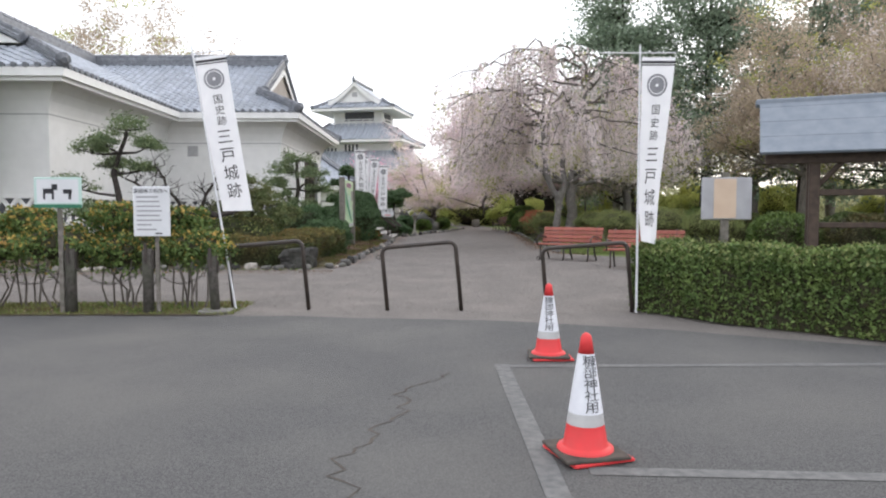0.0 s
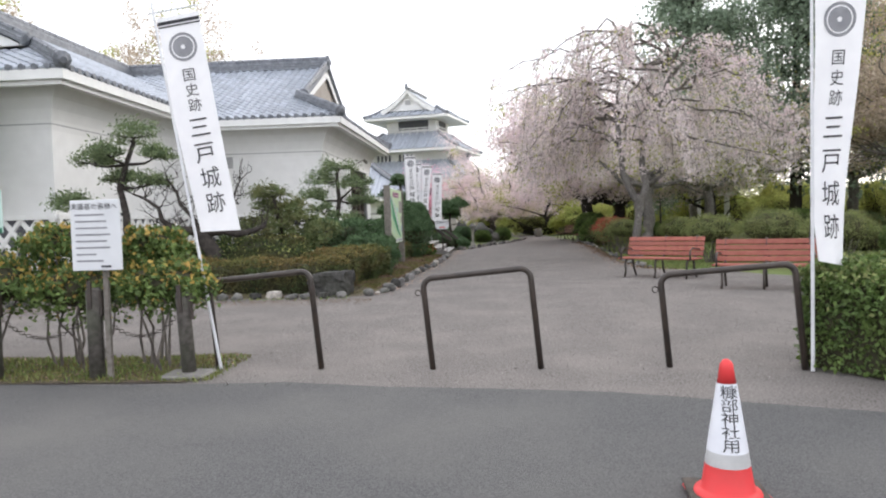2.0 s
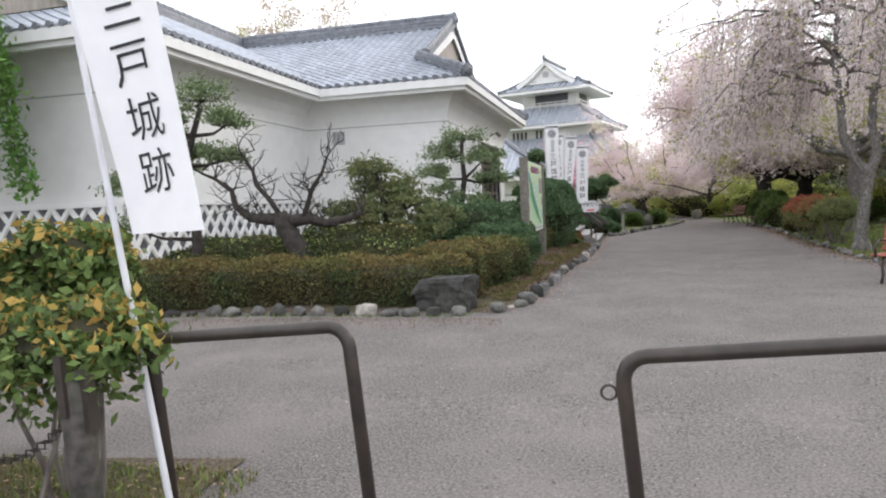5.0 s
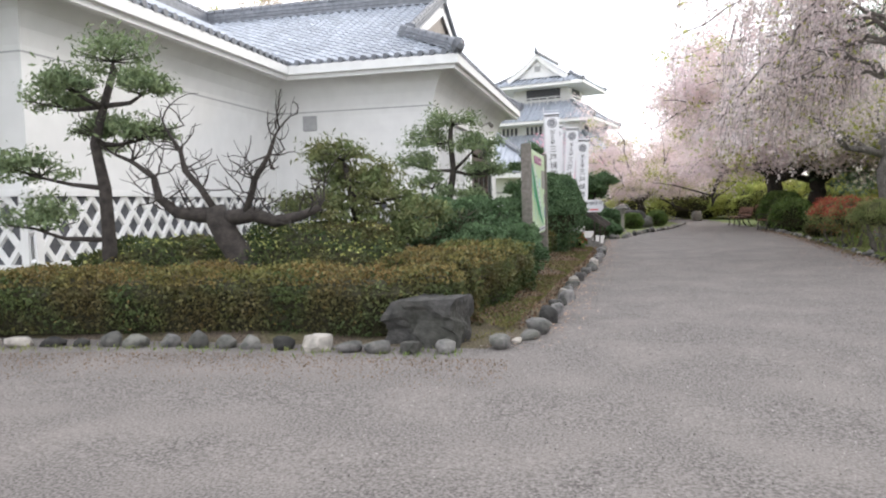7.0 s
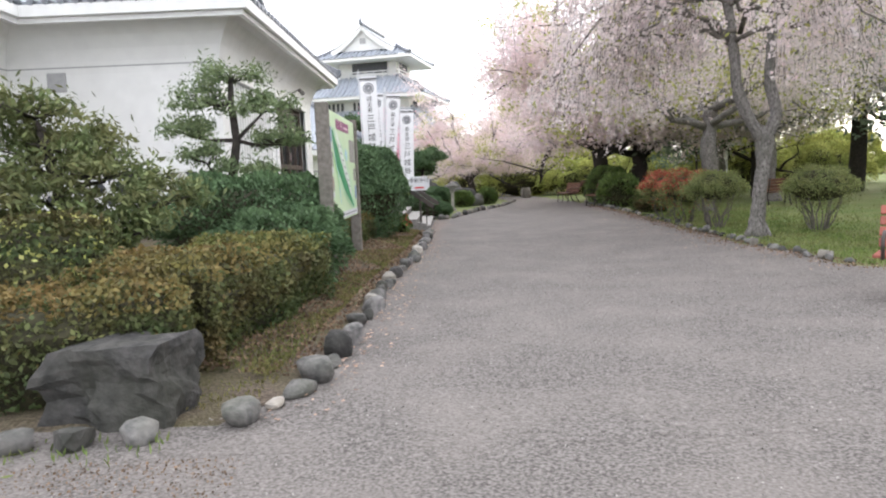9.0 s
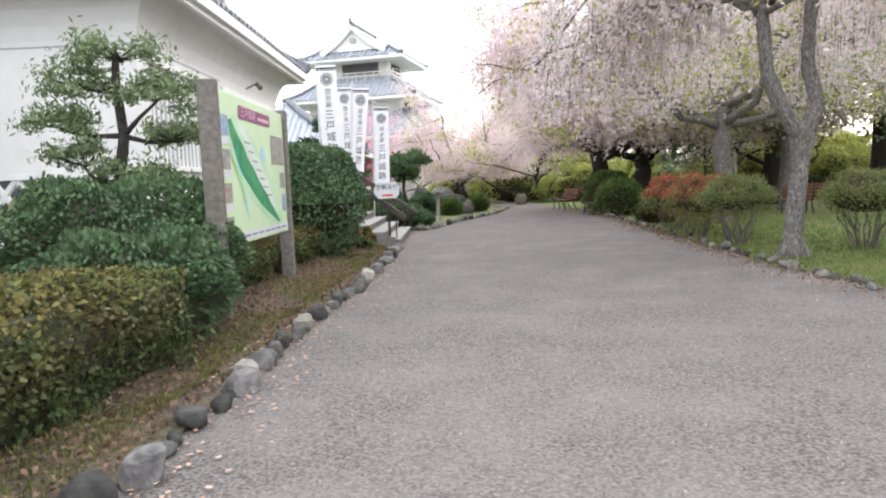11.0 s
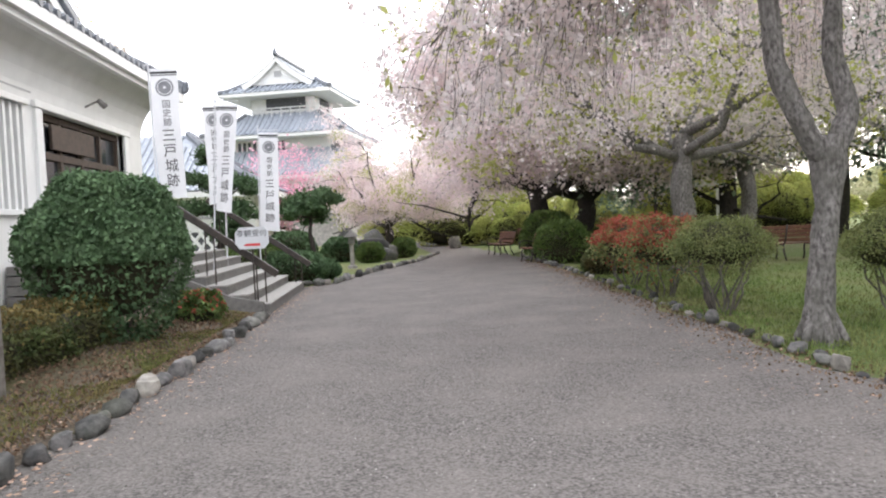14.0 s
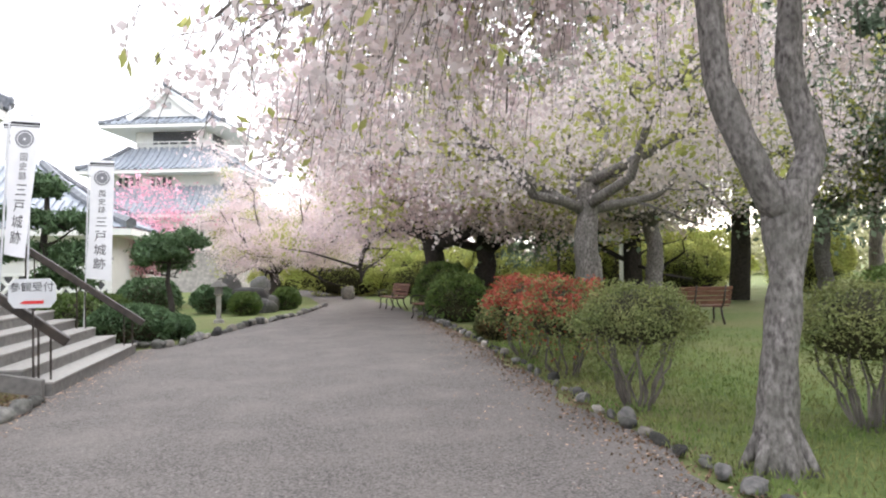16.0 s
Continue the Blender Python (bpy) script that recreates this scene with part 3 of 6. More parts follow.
# gable faces with a recessed lattice
gz0 = roof_z(skirt)
part("gable_wall", Acc().add([(GX + 0.2, ey + skirt, gz0), (GX + 0.2, BY2 + EV - skirt, gz0), (GX + 0.2, YM, RZ)], [(0, 1, 2)]), GABLE, museum)
part("gable_wall", Acc().add([(2 * XM - eax + skirt, GY - 0.2, gz0), (eax - skirt, GY - 0.2, gz0), (XM, GY - 0.2, RZ)], [(0, 1, 2)]), GABLE, museum)
w2 = half - skirt
bb, bc = Acc(), Acc()
for s in (-1, 1):
    bb.add([(GX + 0.32, YM, RZ - 0.05), (GX + 0.32, YM + s * w2, gz0), (GX + 0.32, YM + s * (w2 - 0.55), gz0), (GX + 0.32, YM, RZ - 0.4)], [(0, 1, 2, 3)])
    bc.add([(XM, GY - 0.32, RZ - 0.05), (XM + s * w2, GY - 0.32, gz0), (XM + s * (w2 - 0.55), GY - 0.32, gz0), (XM, GY - 0.32, RZ - 0.4)], [(0, 1, 2, 3)])
part("barge_board", bb, TRIM, museum)
part("barge_board", bc, TRIM, museum)
# round eave ends of the tile rows
ec = Acc()
for p0, p1 in (((eax, ey - 0.02, zr + 0.03), (ex, ey - 0.02, zr + 0.03)), ((ex + 0.02, ey, zr + 0.03), (ex + 0.02, BY2 + EV, zr + 0.03)), ((eax + 0.02, eay, zr + 0.03), (eax + 0.02, ey, zr + 0.03)), ((-22, eay - 0.02, zr + 0.03), (eax, eay - 0.02, zr + 0.03))):
    round_cap_row(ec, p0, p1, TILE_W, 0.075)
tagged(part("eave_tile_end", ec, TILEDARK, museum), kind="stuff")


def lattice_panel(parent, o, along, length, z0, z1, out):
    """White diamond lattice over a dark tiled wall foot, in a white surround."""
    o, along, out = Vector(o), Vector(along), Vector(out)
    back, grid = Acc(), Acc()
    p = [o + out * 0.02 + Vector((0, 0, z0)), o + along * length + out * 0.02 + Vector((0, 0, z0)), o + along * length + out * 0.02 + Vector((0, 0, z1)), o + out * 0.02 + Vector((0, 0, z1))]
    back.add(p, [(0, 1, 2, 3)])
    part("dark_panel", back, DARKWALL, parent)
    h, step, w = z1 - z0, 0.44, 0.066
    m = Matrix((along, Vector((0, 0, 1)), out)).transposed().to_4x4()
    m.translation = o + Vector((0, 0, z0)) + out * 0.025
    ang = math.atan2(1.25, 1)
    k = int(length / step) + int(h / 1.25 / step) + 2
    for s in (1, -1):
        for i in range(-6, k + 6):
            a0, b0 = i * step, i * step + s * h / 1.25
            t0, t1 = 0.0, 1.0
            if a0 != b0:
                for bound in (0, length):
                    t = (bound - a0) / (b0 - a0)
                    if (a0 < 0 and bound == 0) or (a0 > length and bound == length):
                        t0 = max(t0, t)
                    if (b0 < 0 and bound == 0) or (b0 > length and bound == length):
                        t1 = min(t1, t)
            if t0 >= t1 or max(a0, b0) <= 0 or min(a0, b0) >= length:
                continue
            q0, q1 = Vector((a0 + (b0 - a0) * t0, h * t0, 0)), Vector((a0 + (b0 - a0) * t1, h * t1, 0))
            d = (q1 - q0).normalized()
            e = Vector((-d.y, d.x, 0)) * w
            zz = 0.035 + 0.004 * s
            grid.add([m @ (q0 - e), m @ (q1 - e), m @ (q1 + e), m @ (q0 + e)] + [m @ (q + Vector((0, 0, zz))) for q in (q0 - e * 0.6, q1 - e * 0.6, q1 + e * 0.6, q0 + e * 0.6)],
                     [(4, 5, 6, 7), (0, 1, 5, 4), (1, 2, 6, 5), (2, 3, 7, 6), (3, 0, 4, 7)])
    part("lattice", grid, TRIM, parent)
    fr = Acc()
    fr.box(-0.02, -0.2, 0, length + 0.02, 0.0, 0.07, m).box(-0.02, h, 0, length + 0.02, h + 0.12, 0.07, m).box(0, 0, 0, 0.14, h, 0.06, m).box(length - 0.14, 0, 0, length, h, 0.06, m)
    part("lattice_surround", fr, TRIM, parent)


lattice_panel(museum, (AX, AY, 0), (0, 1, 0), BY - AY, 0.62, 1.72, (1, 0, 0))
lattice_panel(museum, (AX - 11, AY, 0), (1, 0, 0), 11, 0.62, 1.72, (0, -1, 0))
lattice_panel(museum, (AX, BY, 0), (1, 0, 0), BX - AX, 0.62, 1.72, (0, -1, 0))


# ---- lettering ----
def glyph(text, size):
    """Vertices and faces of one line of text, centred, size metres high."""
    cu = bpy.data.curves.new("t", "FONT")
    cu.body, cu.size, cu.align_x, cu.align_y, cu.resolution_u = text, size, "CENTER", "CENTER", 2
    ob = new("t", cu)
    dg = bpy.context.evaluated_depsgraph_get()
    me = bpy.data.meshes.new_from_object(ob.evaluated_get(dg))
    v, f = [tuple(q.co) for q in me.vertices], [tuple(q.vertices) for q in me.polygons]
    bpy.data.objects.remove(ob)
    return v, f


def ring(r0, r1, n=28):
    v = [(r * math.cos(2 * math.pi * i / n), r * math.sin(2 * math.pi * i / n), 0) for r in (r0, r1) for i in range(n)]
    return v, [(i, (i + 1) % n, n + (i + 1) % n, n + i) for i in range(n)]


def put(acc, shape, u, v, f, turn=0.0):
    """Adds a flat shape at (u, v) through the mapping f."""
    c, s = math.cos(turn), math.sin(turn)
    return acc.add([f(u + x * c - y * s, v + x * s + y * c) for x, y, *_ in shape[0]], shape[1])


def banner(top, bottom, width, length, side, group, wave, seed, ground, label, small=False):
    """A tall white banner laced to a pole that leans from bottom to top. side: +1 cloth right of the pole."""
    top, bottom = Vector(top), Vector(bottom)
    th = empty("banner_flag", Matrix.Translation(bottom), label, "banner", group)
    d = (top - bottom)
    k = d.length
    d.normalize()
    part("pole", Acc().tube([(0, 0, 0), d * (k + 0.05)], [0.018, 0.014], 8), POLE, th)
    across = Vector((1, 0, 0)) * side
    across = (across - d * across.dot(d) * 0.9).normalized()
    face = Vector((0, -1, 0))
    o = d * (k - 0.06)
    part("crossbar", Acc().tube([o - across * (0.55 if wave > 0.1 else 0.05), o + across * (width + 0.03)], 0.009, 6), POLE, th)

    def at(u, v, lift=0.0):
        """u across from the pole, v down from the top."""
        f = v / length
        pinch = 1 - 4.2 * max(0, wave - 0.03) * f
        off = face * (0.05 * math.sin(f * 5 + seed) * f + 0.035 * math.sin(u * 9 + f * 4 + seed) * f + lift)
        return o - d * (v + 0.06) + across * (0.025 + u * pinch) + across * (-0.5 * wave * max(0, f - 0.4) ** 1.5 * math.sin(4 * f)) + off

    a = Acc()
    nu, nv = 8, 36
    a.v = [tuple(at(width * i / nu, length * j / nv + (0.05 * i / nu if j == nv else 0))) for j in range(nv + 1) for i in range(nu + 1)]
    a.f = [(j * (nu + 1) + i, j * (nu + 1) + i + 1, (j + 1) * (nu + 1) + i + 1, (j + 1) * (nu + 1) + i) for j in range(nv) for i in range(nu)]
    cloth = part("cloth", a, CLOTH, th, "", True)

    def m(u, v):
        uu = u if side > 0 else width - u
        return at(uu, v, 0.006)

    mark = Acc()
    w = width
    for v0, v1 in ((0.05, 0.085), (0.10, 0.115)):
        mark.add([m(w * i / 8, v) for v in (v0, v1) for i in range(9)], [(i, i + 1, 10 + i, 9 + i) for i in range(8)])
    part("stripe", mark, INK, cloth)
    em = Acc()
    put(em, ring(w * 0.27, w * 0.33), w * 0.5, length * 0.15, m)
    put(em, ring(w * 0.05, w * 0.24, 20), w * 0.5, length * 0.15, m)
    part("emblem", em, GREYINK, cloth, "round dark crest")
    for i, ch in enumerate("国史跡"):
        v, f = glyph(ch, w * 0.32)
        part("character", put(Acc(), ([(x, -y) for x, y, *_ in v], f), w * 0.52, length * (0.285 + 0.07 * i), m), INK, cloth)
    for i, ch in enumerate("三戸城跡"):
        v, f = glyph(ch, w * 0.52)
        part("character", put(Acc(), ([(x, -y) for x, y, *_ in v], f), w * 0.52, length * (0.53 + 0.118 * i), m), INK, cloth)
    return th


# ---- castle tower ----
def hip_roof(parent, cx, cy, z, ex, ey, tx, ty, rise, ribs=0.42, roll=0.085):
    """Concave hipped roof from eave half sizes ex, ey to top half sizes tx, ty."""
    n = 6
    lv = []
    for i in range(n + 1):
        f = i / n
        lv.append((ex + (tx - ex) * f, ey + (ty - ey) * f, z + rise * (0.55 * f + 0.45 * f * f)))
    a = Acc()
    for x, y, zz in lv:
        a.v += [(cx - x, cy - y, zz), (cx + x, cy - y, zz), (cx + x, cy + y, zz), (cx - x, cy + y, zz)]
    a.f = [(4 * i + k, 4 * i + (k + 1) % 4, 4 * i + 4 + (k + 1) % 4, 4 * i + 4 + k) for i in range(n) for k in range(4)]
    part("roof", a, TILEI, parent)
    rb = Acc()
    for s in (-1, 1):
        for axis in (0, 1):
            e, t = (ex, tx) if axis == 0 else (ey, ty)
            k = int(2 * e / ribs)
            for i in range(k + 1):
                u = -e + 2 * e * i / k
                pts = []
                for x, y, zz in lv:
                    lim = x if axis == 0 else y
                    if abs(u) <= lim + 0.01:
                        pts.append((cx + u, cy + s * y, zz + 0.05) if axis == 0 else (cx + s * x, cy + u, zz + 0.05))
                if len(pts) > 1:
                    rb.tube(pts, roll, 5)
    tagged(part("tile_relief", rb, TILEI, parent), kind="stuff")
    for sx in (-1, 1):
        for sy in (-1, 1):
            part("hip_ridge", Acc().tube([(cx + sx * x, cy + sy * y, zz + 0.12) for x, y, zz in lv], [0.2] + [0.16] * (n - 1) + [0.14], 6), TILEDARK, parent)
    f = Acc()
    f.box(cx - ex, cy - ey, z - 0.28, cx + ex, cy + ey, z - 0.05)
    part("white_eave", f, TRIM, parent)


def gable(parent, c, w, h, depth, axis):
    """A triangular dormer with white barge boards. axis 'y': faces -y; 'x': faces +x."""
    rot = Matrix.Translation(c) @ (Matrix.Identity(4) if axis == "y" else Matrix.Rotation(radians(90), 4, "Z"))
    q = lambda x, y, z: rot @ Vector((x, y, z))
    n = 6
    prof = [(w * (1 - i / n), h * (0.6 * i / n + 0.4 * (i / n) ** 2)) for i in range(n + 1)]
    roofa, bar = Acc(), Acc()
    for s in (-1, 1):
        for (x0, z0), (x1, z1) in zip(prof, prof[1:]):
            roofa.add([q(s * x0, -0.35, z0 + 0.1), q(s * x1, -0.35, z1 + 0.1), q(s * x1, depth, z1 + 0.1), q(s * x0, depth, z0 + 0.1)], [(0, 1, 2, 3)])
            bar.add([q(s * x0, -0.3, z0 + 0.06), q(s * x1, -0.3, z1 + 0.06), q(s * x1 * 0.94, -0.3, z1 - 0.38), q(s * x0 * 0.94, -0.3, z0 - 0.38)], [(0, 1, 2, 3)])
    part("gable_roof", roofa, TILEI, parent)
    part("barge_board", bar, TRIM, parent)
    part("gable_face", Acc().add([q(-w, 0, 0), q(w, 0, 0), q(0, 0, h)], [(0, 1, 2)]), PLASTER, parent)
    part("gable_grille", Acc().box(-0.28, -0.06, h * 0.28, 0.28, 0.0, h * 0.5, rot), BELT, parent)
    rd = Acc().tube([q(0, -0.4, h + 0.2), q(0, depth, h + 0.2)], 0.2, 6)
    rd.tube([q(0, -0.4, h + 0.15), q(0, -0.42, h + 0.45), q(0, -0.3, h + 0.75)], [0.2, 0.14, 0.03], 6)
    part("ridge", rd, TILEDARK, parent)


TX, TY = -7.3, 79.5
tower = empty("castle_tower", Matrix.Identity(4), "three-storey white castle tower with grey tiled roofs on a stone base", "castle tower")
part("stone_base", Acc().lathe([(8.6, -0.1), (7.9, 1.0), (7.4, 2.2), (7.2, 2.9)], n=4, m=Matrix.Translation((TX, TY, 0)) @ Matrix.Rotation(radians(45), 4, "Z")), STONEWALL, tower)
part("lower_storey", Acc().box(TX - 4.9, TY - 4.3, 2.9, TX + 4.9, TY + 4.3, 5.6), PLASTER, tower)
hip_roof(tower, TX, TY, 5.5, 6.6, 5.9, 4.4, 3.8, 2.1)
part("middle_storey", Acc().box(TX - 4.1, TY - 3.6, 7.2, TX + 4.1, TY + 3.6, 9.0), PLASTER, tower)
hip_roof(tower, TX, TY, 8.75, 5.8, 5.2, 3.0, 2.6, 1.9)
part("top_storey", Acc().box(TX - 2.7, TY - 2.3, 10.4, TX + 2.7, TY + 2.3, 12.7), PLASTER, tower)
hip_roof(tower, TX, TY, 12.2, 4.6, 4.2, 2.9, 2.5, 1.0)
gable(tower, (TX, TY - 3.1, 12.9), 3.0, 2.1, 6.2, "y")
gable(tower, (TX + 5.2, TY + 0.3, 6.1), 2.3, 1.9, 3.2, "x")
for k in range(4):
    part("window", Acc().box(TX - 1.0 + k * 0.42, TY - 3.66, 7.55, TX - 0.78 + k * 0.42, TY - 3.59, 8.35), DARKWALL, tower)
    part("window", Acc().box(TX + 1.6 + k * 0.42, TY - 4.36, 4.0, TX + 1.82 + k * 0.42, TY - 4.29, 4.8), DARKWALL, tower)
    part("window", Acc().box(TX - 3.4 + k * 0.42, TY - 3.66, 7.55, TX - 3.18 + k * 0.42, TY - 3.59, 8.35), DARKWALL, tower)
part("window_opening", Acc().box(TX - 1.4, TY - 2.36, 11.0, TX + 1.9, TY - 2.29, 12.0), DARKWALL, tower)
part("window_opening", Acc().box(TX + 2.69, TY - 1.2, 11.0, TX + 2.76, TY + 1.2, 12.0), DARKWALL, tower)
part("window_opening", Acc().box(TX + 4.09, TY - 2.2, 7.5, TX + 4.16, TY - 0.8, 8.4), DARKWALL, tower)
bal = Acc()
for zz in (10.75, 11.05):
    bal.box(TX - 3.2, TY - 2.85, zz, TX + 3.2, TY - 2.77, zz + 0.08).box(TX + 3.12, TY - 2.8, zz, TX + 3.2, TY + 2.8, zz + 0.08)
for k in range(9):
    bal.box(TX - 3.2 + k * 0.79, TY - 2.85, 10.3, TX - 3.12 + k * 0.79, TY - 2.77, 11.1)
part("balcony_rail", bal, TRIM, tower)

tower.matrix_basis = pose(TX, TY, 0, 0, 0, -13) @ pose(-TX, -TY, 0)

# low annex behind the steps
annex = empty("annex_building", Matrix.Identity(4), "low white annex with a pale grey hipped roof", "building")
part("wall", Acc().box(-20, 47.6, 0, -4.9, 56, 3.0), PLASTER, annex)
hip_roof(annex, -12.4, 51.8, 3.0, 8.3, 5.0, 4.0, 0.15, 2.7, 0.28, 0.05)
part("wall_band", Acc().box(-20, 47.54, 1.9, -4.85, 47.6, 2.0), BELT, annex)
lattice_panel(annex, (-9, 47.6, 0), (1, 0, 0), 4.1, 0.5, 1.4, (0, -1, 0))


# ---- trees and shrubs ----
def wander(rng, p, d, length, r0, r1, bend=0.25, lift=0.0, n=7):
    """A crooked limb: points and radii."""
    p, d = Vector(p), Vector(d).normalized()
    pts, rad = [p.copy()], [r0]
    for i in range(n):
        d = (d + Vector(rng.normal(size=3)) * bend + Vector((0, 0, lift))).normalized()
        p = p + d * (length / n)
        pts.append(p.copy())
        rad.append(r0 + (r1 - r0) * (i + 1) / n)
    return pts, rad


def rough_tube(a, pts, rad, n=16, rings=34, amp=0.12, seed=0.0):
    """A trunk with lumps and hollows along its length."""
    pts = [Vector(p) for p in pts]
    m = len(pts) - 1
    vs, side = [], Vector((1, 0.2, 0)).normalized()
    for i in range(rings + 1):
        f = m * i / rings
        k = min(int(f), m - 1)
        u = f - k
        p = pts[k].lerp(pts[k + 1], u)
        d = (pts[k + 1] - pts[k]).normalized()
        if u < 0.5 and k:
            d = (pts[k] - pts[k - 1]).normalized().lerp(d, 0.5 + u)
        elif u > 0.5 and k < m - 1:
            d = d.lerp((pts[k + 2] - pts[k + 1]).normalized(), u - 0.5)
        side = (side - d * side.dot(d)).normalized()
        up = d.cross(side).normalized()
        r = rad[k] + (rad[k + 1] - rad[k]) * u
        for j in range(n):
            an = 2 * math.pi * j / n
            q = side * math.cos(an) + up * math.sin(an)
            g = 1 + amp * noise.noise(Vector((q.x * 1.6, q.y * 1.6, p.z * 2.6 + seed))) + amp * 0.7 * noise.noise(Vector((q.x * 4, q.y * 4, p.z * 7 + seed)))
            vs.append(p + q * r * g)
    fs = [(i * n + j, i * n + (j + 1) % n, (i + 1) * n + (j + 1) % n, (i + 1) * n + j) for i in range(rings) for j in range(n)]
    return a.add(vs, fs + [tuple(reversed(range(n))), tuple(range(len(vs) - n, len(vs)))])


def weeping_cherry():
    rng = np.random.default_rng(4)
    th = empty("weeping_cherry_tree", pose(4.72, 26.2, 0), "old weeping cherry with fading pink blossom on hanging strands", "tree")
    a = Acc()
    rough_tube(a, [(0.05, 0, -0.1), (0, 0, 0.12), (0.0, 0, 0.5), (0.06, 0, 1.0), (0.1, 0, 1.45), (0.12, 0, 1.8), (0.12, 0.02, 2.05)], [0.21, 0.165, 0.135, 0.122, 0.124, 0.17, 0.17], 18, 40, 0.2)
    for r in range(6):
        an = r * 1.05 + 0.3
        a.tube([(0.1 * math.cos(an), 0.1 * math.sin(an), 0.28), (0.2 * math.cos(an), 0.2 * math.sin(an), 0.06), (0.27 * math.cos(an), 0.27 * math.sin(an), -0.06)], [0.05, 0.045, 0.03], 7)
    leaders = [[(0.05, 0, 1.85), (-0.2, 0, 2.3), (-0.38, 0.05, 2.8), (-0.42, 0.1, 3.6), (-0.5, 0.2, 4.6), (-0.4, 0.3, 5.8), (-0.1, 0.3, 7.0)],
               [(0.2, 0, 1.9), (0.35, 0, 2.3), (0.25, 0.1, 2.9), (0.3, 0.1, 3.8), (0.7, -0.2, 4.8), (1.1, -0.3, 5.8), (1.2, -0.2, 6.6)]]
    for l in leaders:
        rough_tube(a, l, [0.11, 0.105, 0.098, 0.088, 0.075, 0.055, 0.03], 12, 40, 0.22, l[0][0] * 9)
    part("trunk", a, BARKPALE, th, "grey fissured forked trunk", True)
    limbs, strands, pts, pink, leaf = Acc(), Acc(), [], [], []
    for i in range(38):
        l = leaders[i % 2]
        f = rng.uniform(2.9, 5.9)
        k = int(f)
        p0 = Vector(l[k]).lerp(Vector(l[k + 1]), f - k)
        an = i * 2.4 + rng.uniform(-0.3, 0.3) if i % 4 else math.pi + rng.uniform(-1.3, 0.5)
        reach = rng.uniform(2.6, 5.2) * (1.0 - 0.06 * max(0, f - 4))
        top = p0.z + rng.uniform(0.5, 1.9)
        end = Vector((math.cos(an) * reach, math.sin(an) * reach, p0.z + rng.uniform(-1.3, 0.2)))
        end.x = max(end.x, -3.9 - 0.13 * (end.y + 4.5))
        mid = (p0 + end) / 2 + Vector((rng.normal() * 0.3, rng.normal() * 0.3, 0))
        mid.z = top
        path = []
        for s in range(11):
            t = s / 10
            q = p0 * (1 - t) ** 2 + mid * 2 * t * (1 - t) + end * t * t
            path.append(q + Vector(rng.normal(size=3)) * 0.09)
        limbs.tube(path, [0.05 * (1 - 0.8 * s / 10) for s in range(11)], 6)
        # sprays: handfuls of twigs that fall from one spot, with gaps between them
        for s in range(8):
            g = rng.uniform(0.2, 1.0) * 10
            kk = min(int(g), 9)
            root = path[kk].lerp(path[kk + 1], g - kk)
            drop = rng.uniform(0.5, 2.4) * (0.7 + 0.5 * g / 10)
            drift = Vector((root.x, root.y, 0)).normalized() * rng.uniform(0.1, 0.6) + Vector((rng.normal() * 0.2, rng.normal() * 0.2, 0))
            for w in range(int(rng.integers(3, 7))):
                q = root + Vector((rng.normal() * 0.16, rng.normal() * 0.16, rng.normal() * 0.08))
                rr = math.hypot(q.x, q.y)
                if math.hypot(q.x + 3.36, q.y + 4.5) < 3.3 or q.x + drift.x < -4.1 - 0.13 * (q.y + 4.5):      # clear space over the path
                    continue
                bottom = max(2.1 + 0.9 * rng.random() + max(0, 3.0 - rr) * 0.5, q.z - drop * rng.uniform(0.6, 1.15))
                ln = q.z - bottom
                if ln < 0.25:
                    continue
                out = drift * rng.uniform(0.7, 1.3) + Vector((rng.normal() * 0.16, rng.normal() * 0.16, 0))
                line = [q, q + out * 0.45 + Vector((0, 0, 0.06 - ln * 0.2)), q + out * 0.8 - Vector((0, 0, ln * 0.6)) + Vector(rng.normal(size=3)) * 0.06, q + out - Vector((0, 0, ln))]
                strands.tube(line, [0.006, 0.005, 0.004, 0.003], 3, False)
                for b in range(int(ln * 9)):
                    g2 = (rng.random() ** 0.8) * 3
                    k2 = min(int(g2), 2)
                    cl = line[k2].lerp(line[k2 + 1], g2 - k2) + Vector(rng.normal(size=3)) * 0.07
                    roll = rng.random()
                    if roll < 0.13:
                        for _ in range(2):
                            leaf.append(tuple(cl + Vector(rng.normal(size=3)) * 0.05))
                    else:
                        for _ in range(5):
                            (pink if roll > 0.72 else pts).append(tuple(cl + Vector(rng.normal(size=3)) * 0.04))
    part("branchwork", limbs, BARK, th, "", True)
    tagged(part("strand_curtain", strands, BARK, th), kind="stuff")
    tagged(part("blossom", leafmesh("blossom", pts, 0.052, PETALPALE, 1.15, seed=1), None, th), kind="stuff")
    tagged(part("pink_blossom", leafmesh("pink_blossom", pink, 0.055, PETAL, 1.15, seed=3), None, th), kind="stuff")
    tagged(part("leaves", leafmesh("leaves", leaf, 0.045, NEWLEAF, 2.4, 0.8, seed=2), None, th), kind="stuff")


